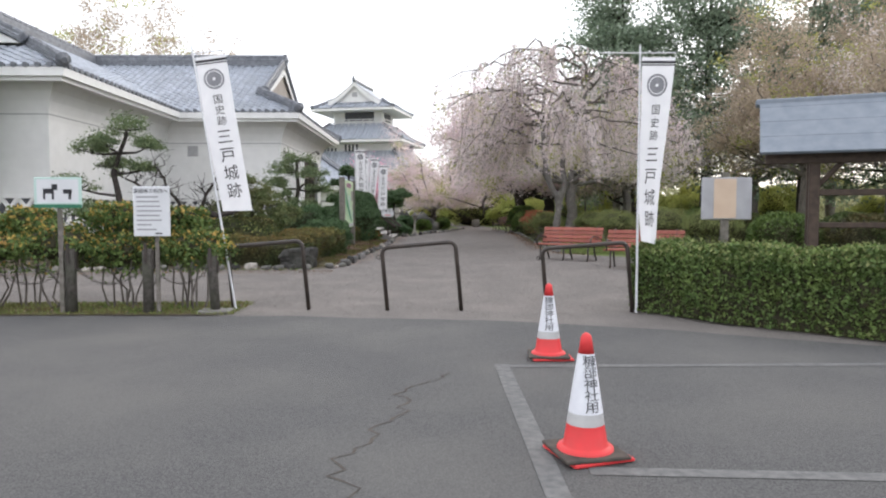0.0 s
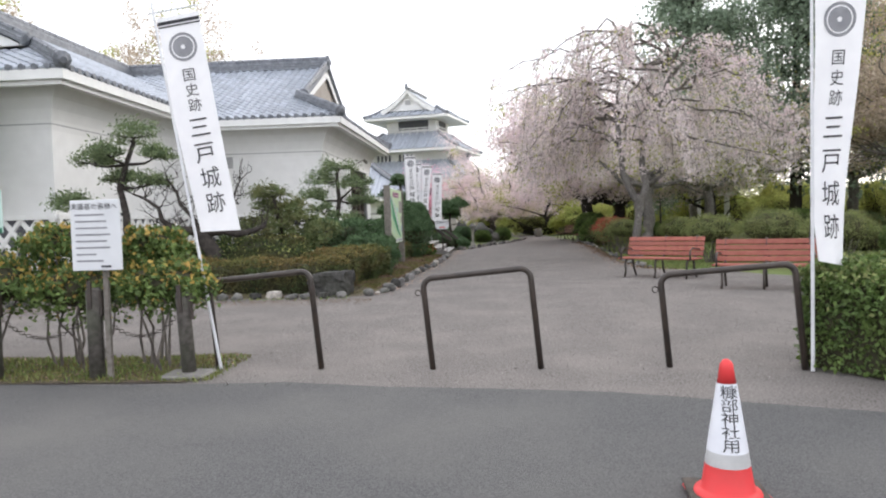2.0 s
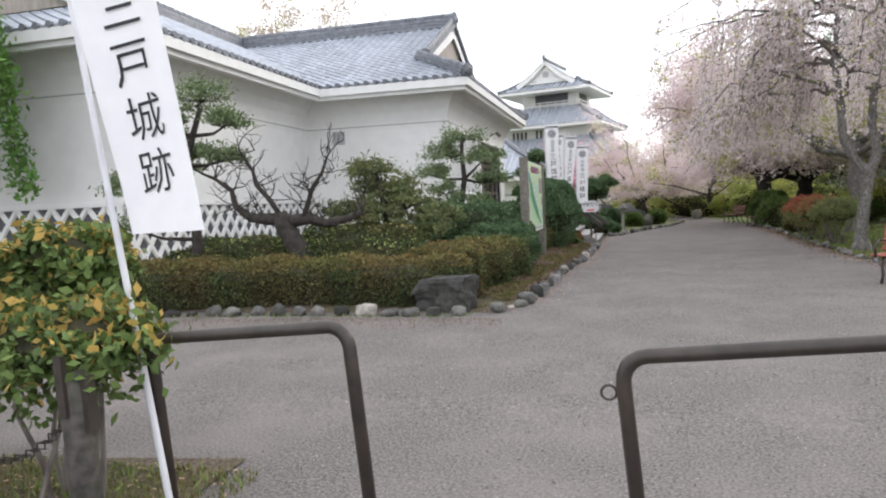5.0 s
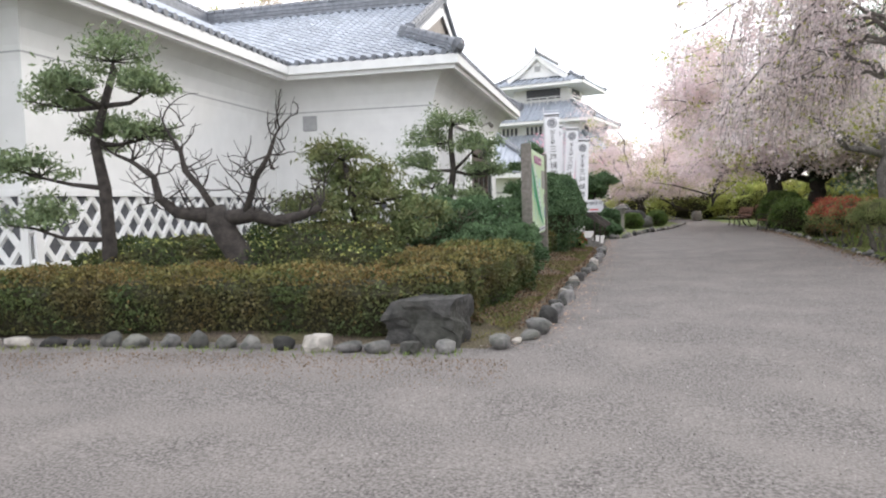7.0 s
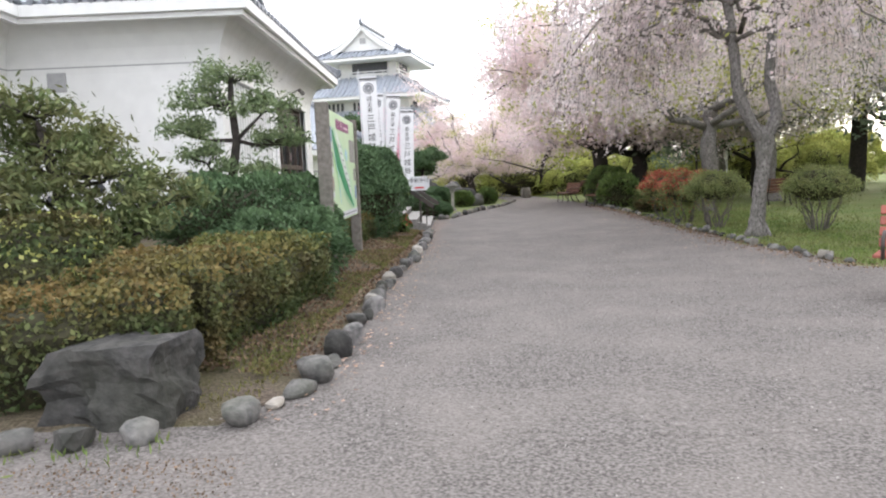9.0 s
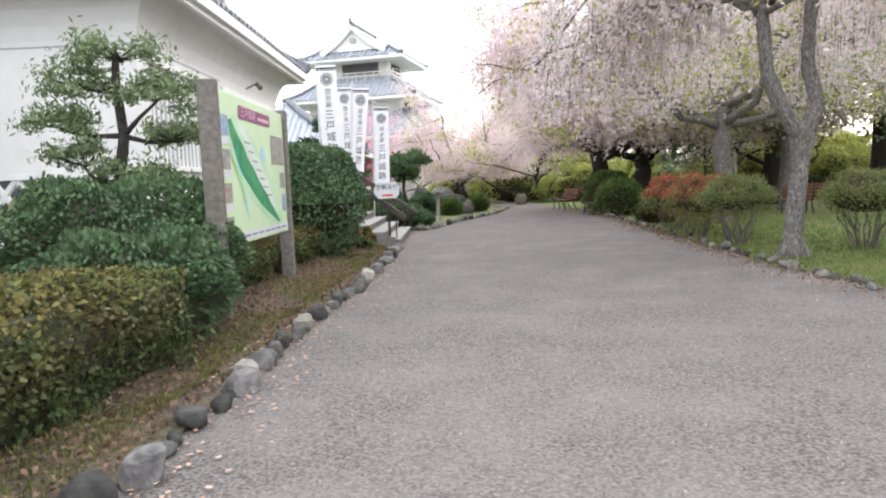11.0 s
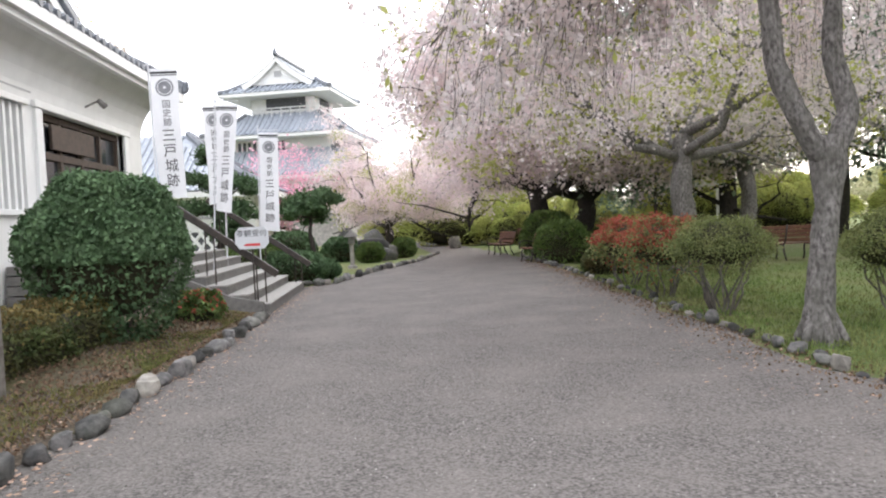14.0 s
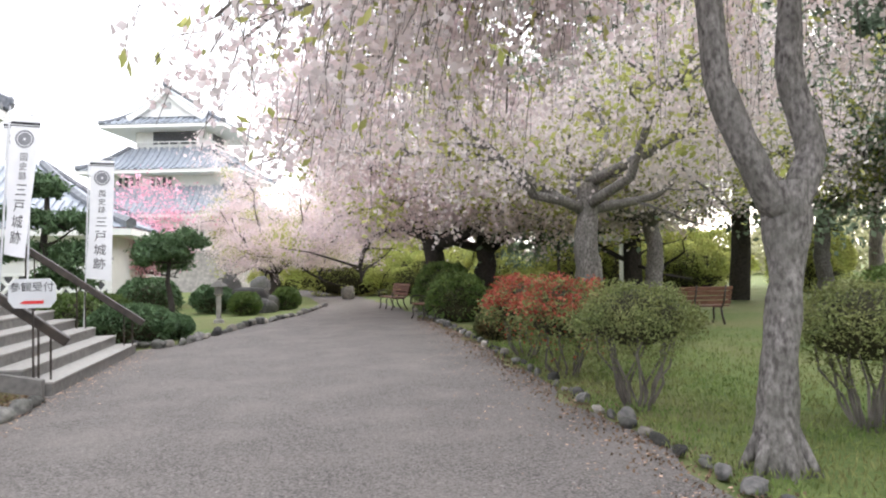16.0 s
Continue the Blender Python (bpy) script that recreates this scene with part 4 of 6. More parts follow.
def spreading_tree(name, label, height, radius, tr, petal, nclump, per, size, seed, bark=BARK, lean=(0, 0), low=0.35, leafy=0.12, fork=0.28, at=(0, 0), clump=0.34, jit=0.12, sub=7):
    """Broad tree: trunk, crooked limbs, twigs and a crown of many small petals or leaves."""
    rng = np.random.default_rng(seed)
    th = empty(name, pose(*at, 0), label, "tree")
    a = Acc()
    fz = height * fork
    top = Vector((lean[0], lean[1], fz))
    tp = [Vector((0, 0, -0.1)), Vector((0, 0, 0.25))] + [top * (i / 5) + Vector(rng.normal(size=3)) * 0.06 for i in range(1, 5)] + [top]
    rough_tube(a, tp, [tr * 1.6, tr * 1.15] + [tr * (1 - 0.05 * i) for i in range(4)] + [tr * 0.85], 14, 26, 0.2, seed)
    ends, tw = [], Acc()
    n1 = 7
    for i in range(n1):
        an = 2 * math.pi * i / n1 + rng.uniform(-0.3, 0.3)
        up = rng.uniform(0.25, 1.1)
        pts, rad = wander(rng, top + Vector((0, 0, -rng.uniform(0, fz * 0.2))), (math.cos(an), math.sin(an), up), radius * rng.uniform(0.75, 1.0) * math.hypot(1, up * 0.5), tr * 0.5, tr * 0.1, 0.22, 0.03)
        a.tube(pts, rad, 7)
        for j in range(sub):
            k = rng.integers(2, 7)
            d = Vector((math.cos(an + rng.uniform(-1.3, 1.3)), math.sin(an + rng.uniform(-1.3, 1.3)), rng.uniform(-0.3, 1.0)))
            p2, r2 = wander(rng, pts[k], d, radius * rng.uniform(0.3, 0.5), tr * 0.17, 0.012, 0.3, -0.02, 5)
            tw.tube(p2, r2, 4)
            ends += p2[1:]
        ends += pts[3:]
    part("trunk", a, bark, th, "", True)
    tagged(part("twig_work", tw, bark, th), kind="stuff")
    pts, leaf = [], []
    E_ = [Vector(e) for e in ends]
    for i in range(nclump):
        e = E_[rng.integers(len(E_))] + Vector((rng.normal() * jit, rng.normal() * jit, rng.normal() * jit * 0.85)) * radius
        least = height * (0.16 if e.x < -0.45 * radius else low * 0.6)
        if e.z > height or e.z < least:
            e.z = least + (height * 0.9 - least) * rng.random()
        q = rng.normal(size=(per, 3)) * np.array([clump, clump, clump * 0.75]) + np.array(e)
        (leaf if rng.random() < leafy else pts).append(q)
    tagged(part("crown", leafmesh("crown", np.vstack(pts), size, petal, 1.2, seed=seed), None, th), kind="stuff")
    if leaf:
        tagged(part("new_leaves", leafmesh("new_leaves", np.vstack(leaf), size, NEWLEAF, 1.8, seed=seed + 1), None, th), kind="stuff")
    return th


def conifer(at, height, radius, seed):
    rng = np.random.default_rng(seed)
    th = empty("pine_tree", pose(*at, 0), "tall dark green pine with layered boughs", "tree")
    pts_t, rad_t = wander(rng, (0, 0, -0.1), (0, 0, 1), height, 0.35, 0.04, 0.04, 0, 10)
    part("trunk", Acc().tube(pts_t, rad_t, 8), BARKDARK, th, "", True)
    bo, pts = Acc(), []
    for i in range(58):
        f = rng.uniform(0.25, 0.98)
        z = f * height
        an = i * 2.4
        reach = radius * (1.15 - f) ** 0.7 * rng.uniform(0.6, 1.05)
        p2, r2 = wander(rng, pts_t[min(int(f * 10), 9)], (math.cos(an), math.sin(an), 0.15), reach, 0.09, 0.02, 0.12, -0.02, 6)
        bo.tube(p2, r2, 5)
        for p in p2[2:]:
            pts.append(rng.normal(size=(100, 3)) * np.array([0.7, 0.7, 0.33]) + np.array(p) + np.array([0, 0, 0.1]))
    part("branchwork", bo, BARKDARK, th)
    tagged(part("crown", leafmesh("crown", np.vstack(pts), 0.13, CONIFER, 1.7, seed=seed), None, th), kind="stuff")
    return th


def pads(rng, centers, per):
    """Needles of every pad: several uneven tufts with gaps between them."""
    out = []
    for c, r in centers:
        tufts = max(7, int(22 * r))
        for _ in range(tufts):
            a, k = rng.uniform(0, 6.283), 0.9 * r * rng.random() ** 0.6
            o = np.array([math.cos(a) * k, math.sin(a) * k * 0.9, 0.5 * r * (1 - (k / r) ** 2) + rng.normal() * 0.12 * r - 0.08])
            m = int(per / tufts * rng.uniform(0.5, 1.2))
            q = rng.normal(size=(m, 3)) * np.array([0.13, 0.13, 0.1]) * (0.6 + 0.5 * r)
            q[:, 2] = np.where(q[:, 2] < 0, q[:, 2] * 0.5, q[:, 2])
            out.append(q + o + np.array(c))
    return np.vstack(out)


def garden_pine(name, label, at, trunk_pts, trunk_r, pad_list, seed, leaf=PINELEAF, per=1500, size=0.028):
    """Clipped garden pine: bent trunk, a branch to every pad of needles."""
    rng = np.random.default_rng(seed)
    th = empty(name, pose(*at), label, "tree")
    n = len(trunk_pts)
    part("trunk", Acc().tube(trunk_pts, [trunk_r * (1.25 if i == 0 else 1 - 0.7 * i / n) for i in range(n)], 9), BARKDARK, th, "", True)
    br = Acc()
    for c, r in pad_list:
        c = Vector(c)
        s = min((Vector(p) for p in trunk_pts), key=lambda p: (p - c).length + max(0, p.z - c.z) * 2)
        mid = s.lerp(c, 0.5) + Vector((rng.normal() * 0.05, rng.normal() * 0.05, -0.06))
        br.tube([s, mid, c + Vector((0, 0, -0.04))], [trunk_r * 0.4, trunk_r * 0.28, 0.015], 5)
        for k in range(12):
            an = rng.uniform(0, 6.28)
            br.tube([mid.lerp(c, 0.7), c + Vector((math.cos(an) * r * 0.8, math.sin(an) * r * 0.8, 0.05))], [0.012, 0.005], 3)
    tagged(part("branchwork", br, BARKDARK, th, "", True), kind="stuff")
    tagged(part("needles", leafmesh("needles", pads(rng, pad_list, per), size, leaf, 3.2, seed=seed, droop=-0.5), None, th), kind="stuff")
    return th


def superblob(n, rng, sx, sy, sz, e=2.6, lump=0.06):
    """Points over an upper rounded, clipped form."""
    q = rng.normal(size=(n, 3))
    q[:, 2] = np.where(rng.random(n) < 0.8, np.abs(q[:, 2]), q[:, 2])
    q /= (np.abs(q) ** e).sum(axis=1)[:, None] ** (1 / e)
    k = 1 + lump * (np.sin(q[:, 0] * 6 + 1) * np.cos(q[:, 1] * 5 + q[:, 2] * 4)) + rng.normal(size=n) * 0.035
    q = q * k[:, None]
    return q * np.array([sx, sy, sz])


def round_bush(name, label, at, sx, sy, sz, zc, leaf, n, size, seed, stems=0, group="", e=2.4, second=None, share=0.3, rz=0.0, lump=0.06):
    """Clipped bush: stems, an inner mass of twigs coloured dark as shade, and a skin of many leaves."""
    rng = np.random.default_rng(seed)
    th = empty(name, pose(*at, 0, 0, rz), label, "bush", group)
    core = Acc()
    nn, nm = 14, 8
    for j in range(nm + 1):
        ph = -math.pi / 2 + math.pi * j / nm
        for i in range(nn):
            d = np.array([math.cos(ph) * math.cos(2 * math.pi * i / nn), math.cos(ph) * math.sin(2 * math.pi * i / nn), math.sin(ph)])
            d = d / (np.abs(d) ** e).sum() ** (1 / e)
            core.v.append((d[0] * sx * 0.86, d[1] * sy * 0.86, zc + d[2] * sz * (0.84 if d[2] > 0 else min(1.0, (zc + 0.02) / sz) if not stems else 0.7)))
    core.f = [(j * nn + i, j * nn + (i + 1) % nn, (j + 1) * nn + (i + 1) % nn, (j + 1) * nn + i) for j in range(nm) for i in range(nn)]
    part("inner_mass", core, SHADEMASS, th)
    if stems:
        for k in range(stems):
            an = 2 * math.pi * k / stems + rng.uniform(-0.3, 0.3)
            b = Vector((math.cos(an) * 0.12, math.sin(an) * 0.12, -0.05))
            t = Vector((math.cos(an) * sx * 0.7, math.sin(an) * sy * 0.7, zc - sz * 0.1))
            part("stem", Acc().tube([b, b.lerp(t, 0.3) + Vector(rng.normal(size=3)) * 0.06, b.lerp(t, 0.65) + Vector(rng.normal(size=3)) * 0.07, t], [0.018, 0.015, 0.012, 0.008], 5), BARK, th)
    q = superblob(n, rng, sx, sy, sz, e, lump)
    if stems > 3:            # loose, feathery outline
        q *= rng.uniform(0.72, 1.12, (n, 1)) ** 1.0
        q[:, 2] -= np.abs(rng.normal(size=n)) * 0.08
    if not stems:
        q[:, 2] = np.where(q[:, 2] < 0, q[:, 2] * min(1.0, zc / sz), q[:, 2])
    q[:, 2] += zc
    if second:
        pick = rng.random(n) < share * (0.4 + 1.2 * (q[:, 2] > zc))
        tagged(part("tip_leaves", leafmesh("tip_leaves", q[pick] + np.array([0, 0, 0.02]), size, second, 1.7, seed=seed + 3), None, th), kind="stuff")
        q = q[~pick]
    tagged(part("leaves", leafmesh("leaves", q, size, leaf, 1.7, seed=seed), None, th), kind="stuff")
    return th


weeping_cherry()
cherry = spreading_tree("cherry_tree", "old cherry with pink blossom on low spreading limbs", 10.2, 7.6, 0.36, PETAL, 1500, 44, 0.085, 11, bark=BARKDARK, lean=(0.5, 0.2), at=(7.4, 45), low=0.42, leafy=0.1, fork=0.24, clump=0.27, jit=0.09)
copy_thing(cherry, pose(6.0, 43.8, 0, 0, 0, 130))
copy_thing(cherry, pose(3.5, 66, 0, 0, 0, 200))
copy_thing(cherry, pose(0.3, 54, 0, 0, 0, 60) @ Matrix.Scale(0.62, 4))
faded = spreading_tree("cherry_tree", "tall old cherry with faded blossom and new leaves", 9.5, 5.2, 0.25, PETALPALE, 430, 44, 0.085, 21, bark=BARKPALE, lean=(0.15, 0.1), at=(7.0, 35), low=0.5, leafy=0.25, fork=0.33)
for x, y, rz, sc in ((11.3, 40, 70, 1.0), (13.5, 51, 300, 1.1), (20, 27, 100, 1.1), (21, 45, 190, 1.2)):
    copy_thing(faded, pose(x, y, 0, 0, 0, rz) @ Matrix.Scale(sc, 4))
bud = spreading_tree("budding_tree", "tall bare tree with brownish spring buds", 15, 6.0, 0.3, BUDLEAF, 760, 70, 0.095, 31, bark=BARK, at=(-27, 50), low=0.6, leafy=0.05, fork=0.3, clump=0.33, jit=0.045, sub=16)
for x, y, rz, sc in ((-35, 47, 80, 1.45), (-19, 60, 200, 1.15), (-24, 60, 330, 1.4), (24, 36, 40, 1.0), (16, 19.5, 300, 0.75), (14.5, 27, 250, 0.7), (27, 24, 120, 1.0), (30, 52, 10, 1.1), (9, 70, 77, 0.8), (-14, 92, 20, 0.8), (20, 62, 50, 0.9), (22, 17, 150, 0.85)):
    copy_thing(bud, pose(x, y, 0, 0, 0, rz) @ Matrix.Scale(sc, 4))
pine = conifer((12.6, 44), 16.5, 6.5, 5)
for x, y, rz, sc in ((18, 46, 90, 1.15), (23, 43, 200, 1.0), (15, 58, 30, 0.8), (28, 40, 300, 1.1)):
    copy_thing(pine, pose(x, y, 0, 0, 0, rz) @ Matrix.Scale(sc, 4))
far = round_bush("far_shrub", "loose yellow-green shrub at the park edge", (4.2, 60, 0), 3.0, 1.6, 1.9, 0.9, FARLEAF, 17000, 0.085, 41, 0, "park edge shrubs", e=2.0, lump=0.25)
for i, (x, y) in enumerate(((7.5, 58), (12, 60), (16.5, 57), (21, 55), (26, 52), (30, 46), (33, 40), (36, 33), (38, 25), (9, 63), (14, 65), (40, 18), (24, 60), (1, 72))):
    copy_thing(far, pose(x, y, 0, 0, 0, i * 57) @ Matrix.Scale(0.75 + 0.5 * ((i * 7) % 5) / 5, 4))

# ---- road side: barriers, cones, posts, signs ----
def barrier(x0, y0, x1, y1, h):
    mid = Vector(((x0 + x1) / 2, (y0 + y1) / 2, gz(10)))
    th = empty("barrier", Matrix.Translation(mid) @ pose(0, 0, 0, 0, -5, 0), "dark brown bent steel pipe barrier set in gravel", "barrier", "pipe barriers")
    a, b = Vector((x0, y0, 0)) - Vector((mid.x, mid.y, 0)), Vector((x1, y1, 0)) - Vector((mid.x, mid.y, 0))
    pts, r, d = [a + Vector((0, 0, -0.05))], 0.10, (b - a).normalized()
    for i in range(6):
        t = math.pi / 2 * i / 5
        pts.append(a + d * (r - r * math.cos(t)) + Vector((0, 0, h - r + r * math.sin(t))))
    for i in range(6):
        t = math.pi / 2 * (1 - i / 5)
        pts.append(b - d * (r - r * math.cos(t)) + Vector((0, 0, h - r + r * math.sin(t))))
    pts.append(b + Vector((0, 0, -0.05)))
    part("pipe", Acc().tube(pts, 0.031, 12), IRON, th, "", True)
    eye = Acc()
    c = a + Vector((-0.06, 0, h * 0.86))
    eye.tube([c + Vector((0.03 * math.cos(i * 0.7), 0, 0.03 * math.sin(i * 0.7))) for i in range(10)], 0.006, 5)
    part("chain_eye", eye, IRON, th)


barrier(-2.93, 10.5, -1.79, 10.35, 0.97)
barrier(-0.62, 10.27, 0.46, 10.2, 0.96)
barrier(1.72, 10.2, 2.9, 9.95, 0.95)


def traffic_cone(x, y, rz, label):
    z0 = gz(y)
    th = empty("traffic_cone", pose(x, y, z0, 0, 0, rz), label, "traffic cone", "traffic cones")
    part("weight_plate", Acc().box(-0.20, -0.20, 0.0, 0.20, 0.20, 0.022, pose(0.02, 0.01, 0, 0, 0, 6), 0.006), CONERED, th)
    part("rubber_plate", Acc().box(-0.2, -0.2, 0.022, 0.2, 0.2, 0.045, None, 0.006), RUBBER, th)
    rad = lambda z: 0.135 - (z - 0.05) * (0.135 - 0.033) / 0.66
    part("cone_foot", Acc().lathe([(0.17, 0.045), (0.165, 0.06), (0.14, 0.065), (rad(0.07), 0.075), (rad(0.2), 0.2)], n=24, cap=False), CONERED, th, "", True)
    part("reflective_band", Acc().lathe([(rad(0.2) + 0.001, 0.2), (rad(0.27) + 0.001, 0.27)], n=24, cap=False), CONEGREY, th, "", True)
    part("white_sleeve", Acc().lathe([(rad(0.27) + 0.002, 0.27), (rad(0.62) + 0.003, 0.62)], n=24, cap=False), CONEWHITE, th, "white vinyl sleeve with brushed characters", True)
    part("cone_tip", Acc().lathe([(rad(0.62), 0.62), (rad(0.70), 0.70), (0.033, 0.715), (0.02, 0.735), (0.006, 0.742)], n=20), CONERED, th, "", True)
    for k, ch in enumerate("糠部神社用"):
        v, f = glyph(ch, 0.095)
        zc = 0.575 - 0.066 * k
        q = []
        for gx, gy, *_ in v:
            zz = zc + gy * 0.75
            r = rad(zz) + 0.0055
            an = -math.pi / 2 + gx / r
            q.append((r * math.cos(an), r * math.sin(an), zz))
        part("character", Acc().add(q, f), INK, th)


traffic_cone(0.93, 4.12, 12, "red and white traffic cone with black brushed lettering")
traffic_cone(1.18, 6.9, -6, "red and white traffic cone with black brushed lettering")

strip = lambda x0, y0, x1, y1, w: Acc().add([(x0 - (y1 - y0) * w, y0 + (x1 - x0) * w, gz(y0)), (x1 - (y1 - y0) * w, y1 + (x1 - x0) * w, gz(y1)), (x1 + (y1 - y0) * w, y1 - (x1 - x0) * w, gz(y1)), (x0 + (y1 - y0) * w, y0 - (x1 - x0) * w, gz(y0))], [(3, 2, 1, 0)])
for q in ((0.66, 3.2, 0.68, 6.6, 0.02), (0.75, 6.52, 5.4, 6.5, 0.011), (0.9, 3.87, 4.2, 3.6, 0.018)):
    struct("road_marking", strip(*q), LINEPAINT, "faded white parking line on asphalt", "road marking")
ck = Acc()
rngc = random.Random(3)
pp = Vector((-0.38, 3.2, 0))
line = [pp.copy()]
for i in range(34):
    pp = pp + Vector((rngc.uniform(-0.11, 0.125), 0.09, 0))
    line.append(pp.copy())
for p, q in zip(line, line[1:]):
    w = rngc.uniform(0.006, 0.014)
    ck.add([(p.x - w, p.y, gz(0) - 0.001), (p.x + w, p.y, gz(0) - 0.001), (q.x + w, q.y, gz(0) - 0.001), (q.x - w, q.y, gz(0) - 0.001)], [(0, 1, 2, 3)])
struct("road_crack", ck, RUBBER, "dark jagged crack in the asphalt", "crack")

banner((-3.44, 10.4, 3.72), (-2.88, 10.42, gz(10)), 0.45, 2.25, 1, "banner flags", 0.03, 0.3, 0, "white festival banner with black lettering on a leaning pole")
banner((2.92, 9.8, 3.62), (2.94, 9.88, gz(10)), 0.47, 2.55, 1, "banner flags", 0.16, 1.7, 0, "wind-twisted white banner with black lettering beside the hedge")

verge = Acc()
verge.v = [(-60 + j * 0.76, y, gz(y) + 0.004) for j in range(76) for y in (lerp(ROAD_EDGE, -60 + j * 0.76) + 0.03 * math.sin(j * 3.1), 11.2 + 0.12 * math.sin(j * 1.7))]
verge.f = [(2 * j, 2 * j + 2, 2 * j + 3, 2 * j + 1) for j in range(75)]
struct("verge", verge, SOIL, "mossy soil verge along the road", "verge")


def wooden_post(x, y, r, h, lean=0):
    th = empty("post", pose(x, y, gz(y), 0, lean, 0), "weathered grey wooden post with a chain", "post", "chain posts")
    part("post_shaft", Acc().lathe([(r, -0.05), (r, h - 0.02), (r * 0.8, h)], n=12), POSTDARK, th, "", True)
    part("iron_bracket", Acc().box(r * 0.8, -0.03, h - 0.28, r + 0.02, 0.03, h - 0.02).box(-0.02, -r - 0.015, h - 0.2, 0.02, -r * 0.8, h + 0.08), IRON, th)
    return th


POSTS = [(-7.6, 10.2), (-6.3, 10.1), (-5.1, 10.05), (-4.0, 10.02), (-3.08, 10.1)]
for k, (x, y) in enumerate(POSTS):
    wooden_post(x, y, 0.075 if k < 4 else 0.07, 0.92 if k < 4 else 0.85, 0 if k < 4 else -3)
chain = empty("chain", Matrix.Identity(4), "rusty iron chain sagging between wooden posts", "chain")
for (x0, y0), (x1, y1) in zip(POSTS, POSTS[1:]):
    c = Acc()
    n = 30
    for i in range(n):
        t = (i + 0.5) / n
        p = Vector((x0 + (x1 - x0) * t, y0 + (y1 - y0) * t, gz(10) + 0.72 - 4 * 0.3 * t * (1 - t)))
        ax = Vector((0, 0.012, 0)) if i % 2 else Vector((0, 0, 0.014))
        dx = Vector(((x1 - x0) / n * 0.7, 0, 0))
        c.tube([p - dx + ax, p + dx + ax, p + dx - ax, p - dx - ax, p - dx + ax], 0.005, 4)
    tagged(part("chain_link_run", c, IRON, chain), kind="stuff")
part("stone_foot", Acc().box(-3.3, 9.88, gz(10) - 0.03, -2.85, 10.25, gz(10) + 0.045, None, 0.02), CONCRETE, empty("post_footing", Matrix.Identity(4), "flat concrete footing under the end post", "footing"))


def bars(parent, x0, z0, w, rows, y, material, gap, h, rng, first=None):
    for i in range(rows):
        k = w * rng.uniform(0.55, 1.0)
        part("text_line", Acc().box(x0, y - 0.002, z0 - i * gap - h, x0 + k, y, z0 - i * gap), material, parent)


rs = random.Random(5)
sg = empty("notice_sign", pose(-3.9, 9.93, gz(10), 0, 0, 0), "white notice board with printed rules on a thin stake", "sign")
part("stake", Acc().box(0.02, 0.06, -0.05, 0.07, 0.1, 1.6), WOODPOST, sg)
panel = part("panel", Acc().box(-0.25, 0, 1.1, 0.26, 0.02, 1.8, None, 0.006), SIGNWHITE, sg)
v, f = glyph("来園者の皆様へ", 0.068)
part("heading", Acc().add([(x + 0.0, -0.004, y + 1.73) for x, y, *_ in v], f), INK, panel)
bars(panel, -0.2, 1.66, 0.36, 8, -0.002, GREYINK, 0.065, 0.016, rs)
part("text_line", Acc().box(0.05, -0.004, 1.13, 0.15, -0.002, 1.15), INK, panel)
dogs = empty("dog_notice", pose(-5.2, 9.95, gz(10)), "pale green notice with dark animal pictograms on a post", "sign")
part("stake", Acc().box(-0.03, 0.03, -0.05, 0.03, 0.07, 1.5), WOODPOST, dogs)
pn = part("panel", Acc().box(-0.33, 0, 1.5, 0.33, 0.025, 1.93, None, 0.008), mat("pale_green_panel", (0.45, 0.60, 0.55), (0.5, 0.65, 0.6), 4, 0.5, 0.02), dogs)
part("white_field", Acc().box(-0.29, -0.003, 1.57, 0.29, 0.0, 1.9), SIGNWHITE, pn)
part("pictogram", Acc().box(-0.2, -0.006, 1.70, -0.05, -0.003, 1.77).box(-0.2, -0.006, 1.62, -0.17, -0.003, 1.7).box(-0.08, -0.006, 1.62, -0.05, -0.003, 1.7).box(-0.08, -0.006, 1.75, 0.0, -0.003, 1.83), INK, pn)
part("pictogram", Acc().box(0.08, -0.006, 1.70, 0.2, -0.003, 1.76, pose(0, 0, 0)).box(0.15, -0.006, 1.62, 0.19, -0.003, 1.72), INK, pn)
part("green_stripe", Acc().box(-0.33, -0.004, 1.5, 0.33, -0.001, 1.55), mat("dark_green_paint", (0.03, 0.15, 0.09), (0.04, 0.18, 0.1), 5, 0.5, 0), pn)

# orange-tipped shrubs behind the posts
for k, (x, y, s, z) in enumerate(((-3.45, 10.4, 0.46, 0.92), (-4.45, 10.6, 0.55, 0.86), (-5.5, 10.5, 0.6, 0.95), (-6.6, 10.6, 0.6, 0.9), (-7.7, 10.5, 0.65, 0.9), (-4.75, 10.75, 0.38, 1.38), (-3.75, 10.75, 0.36, 1.32), (-6.1, 10.8, 0.4, 1.3))):
    round_bush("andromeda_shrub", "loose evergreen shrub with orange new leaves on bare stems", (x, y, gz(y)), s, s * 0.7, s * 0.5, z, HEDGELEAF, 5000, 0.036, 60 + k, 4, "roadside shrubs", e=1.9, second=ORANGELEAF, share=0.13, lump=0.4)


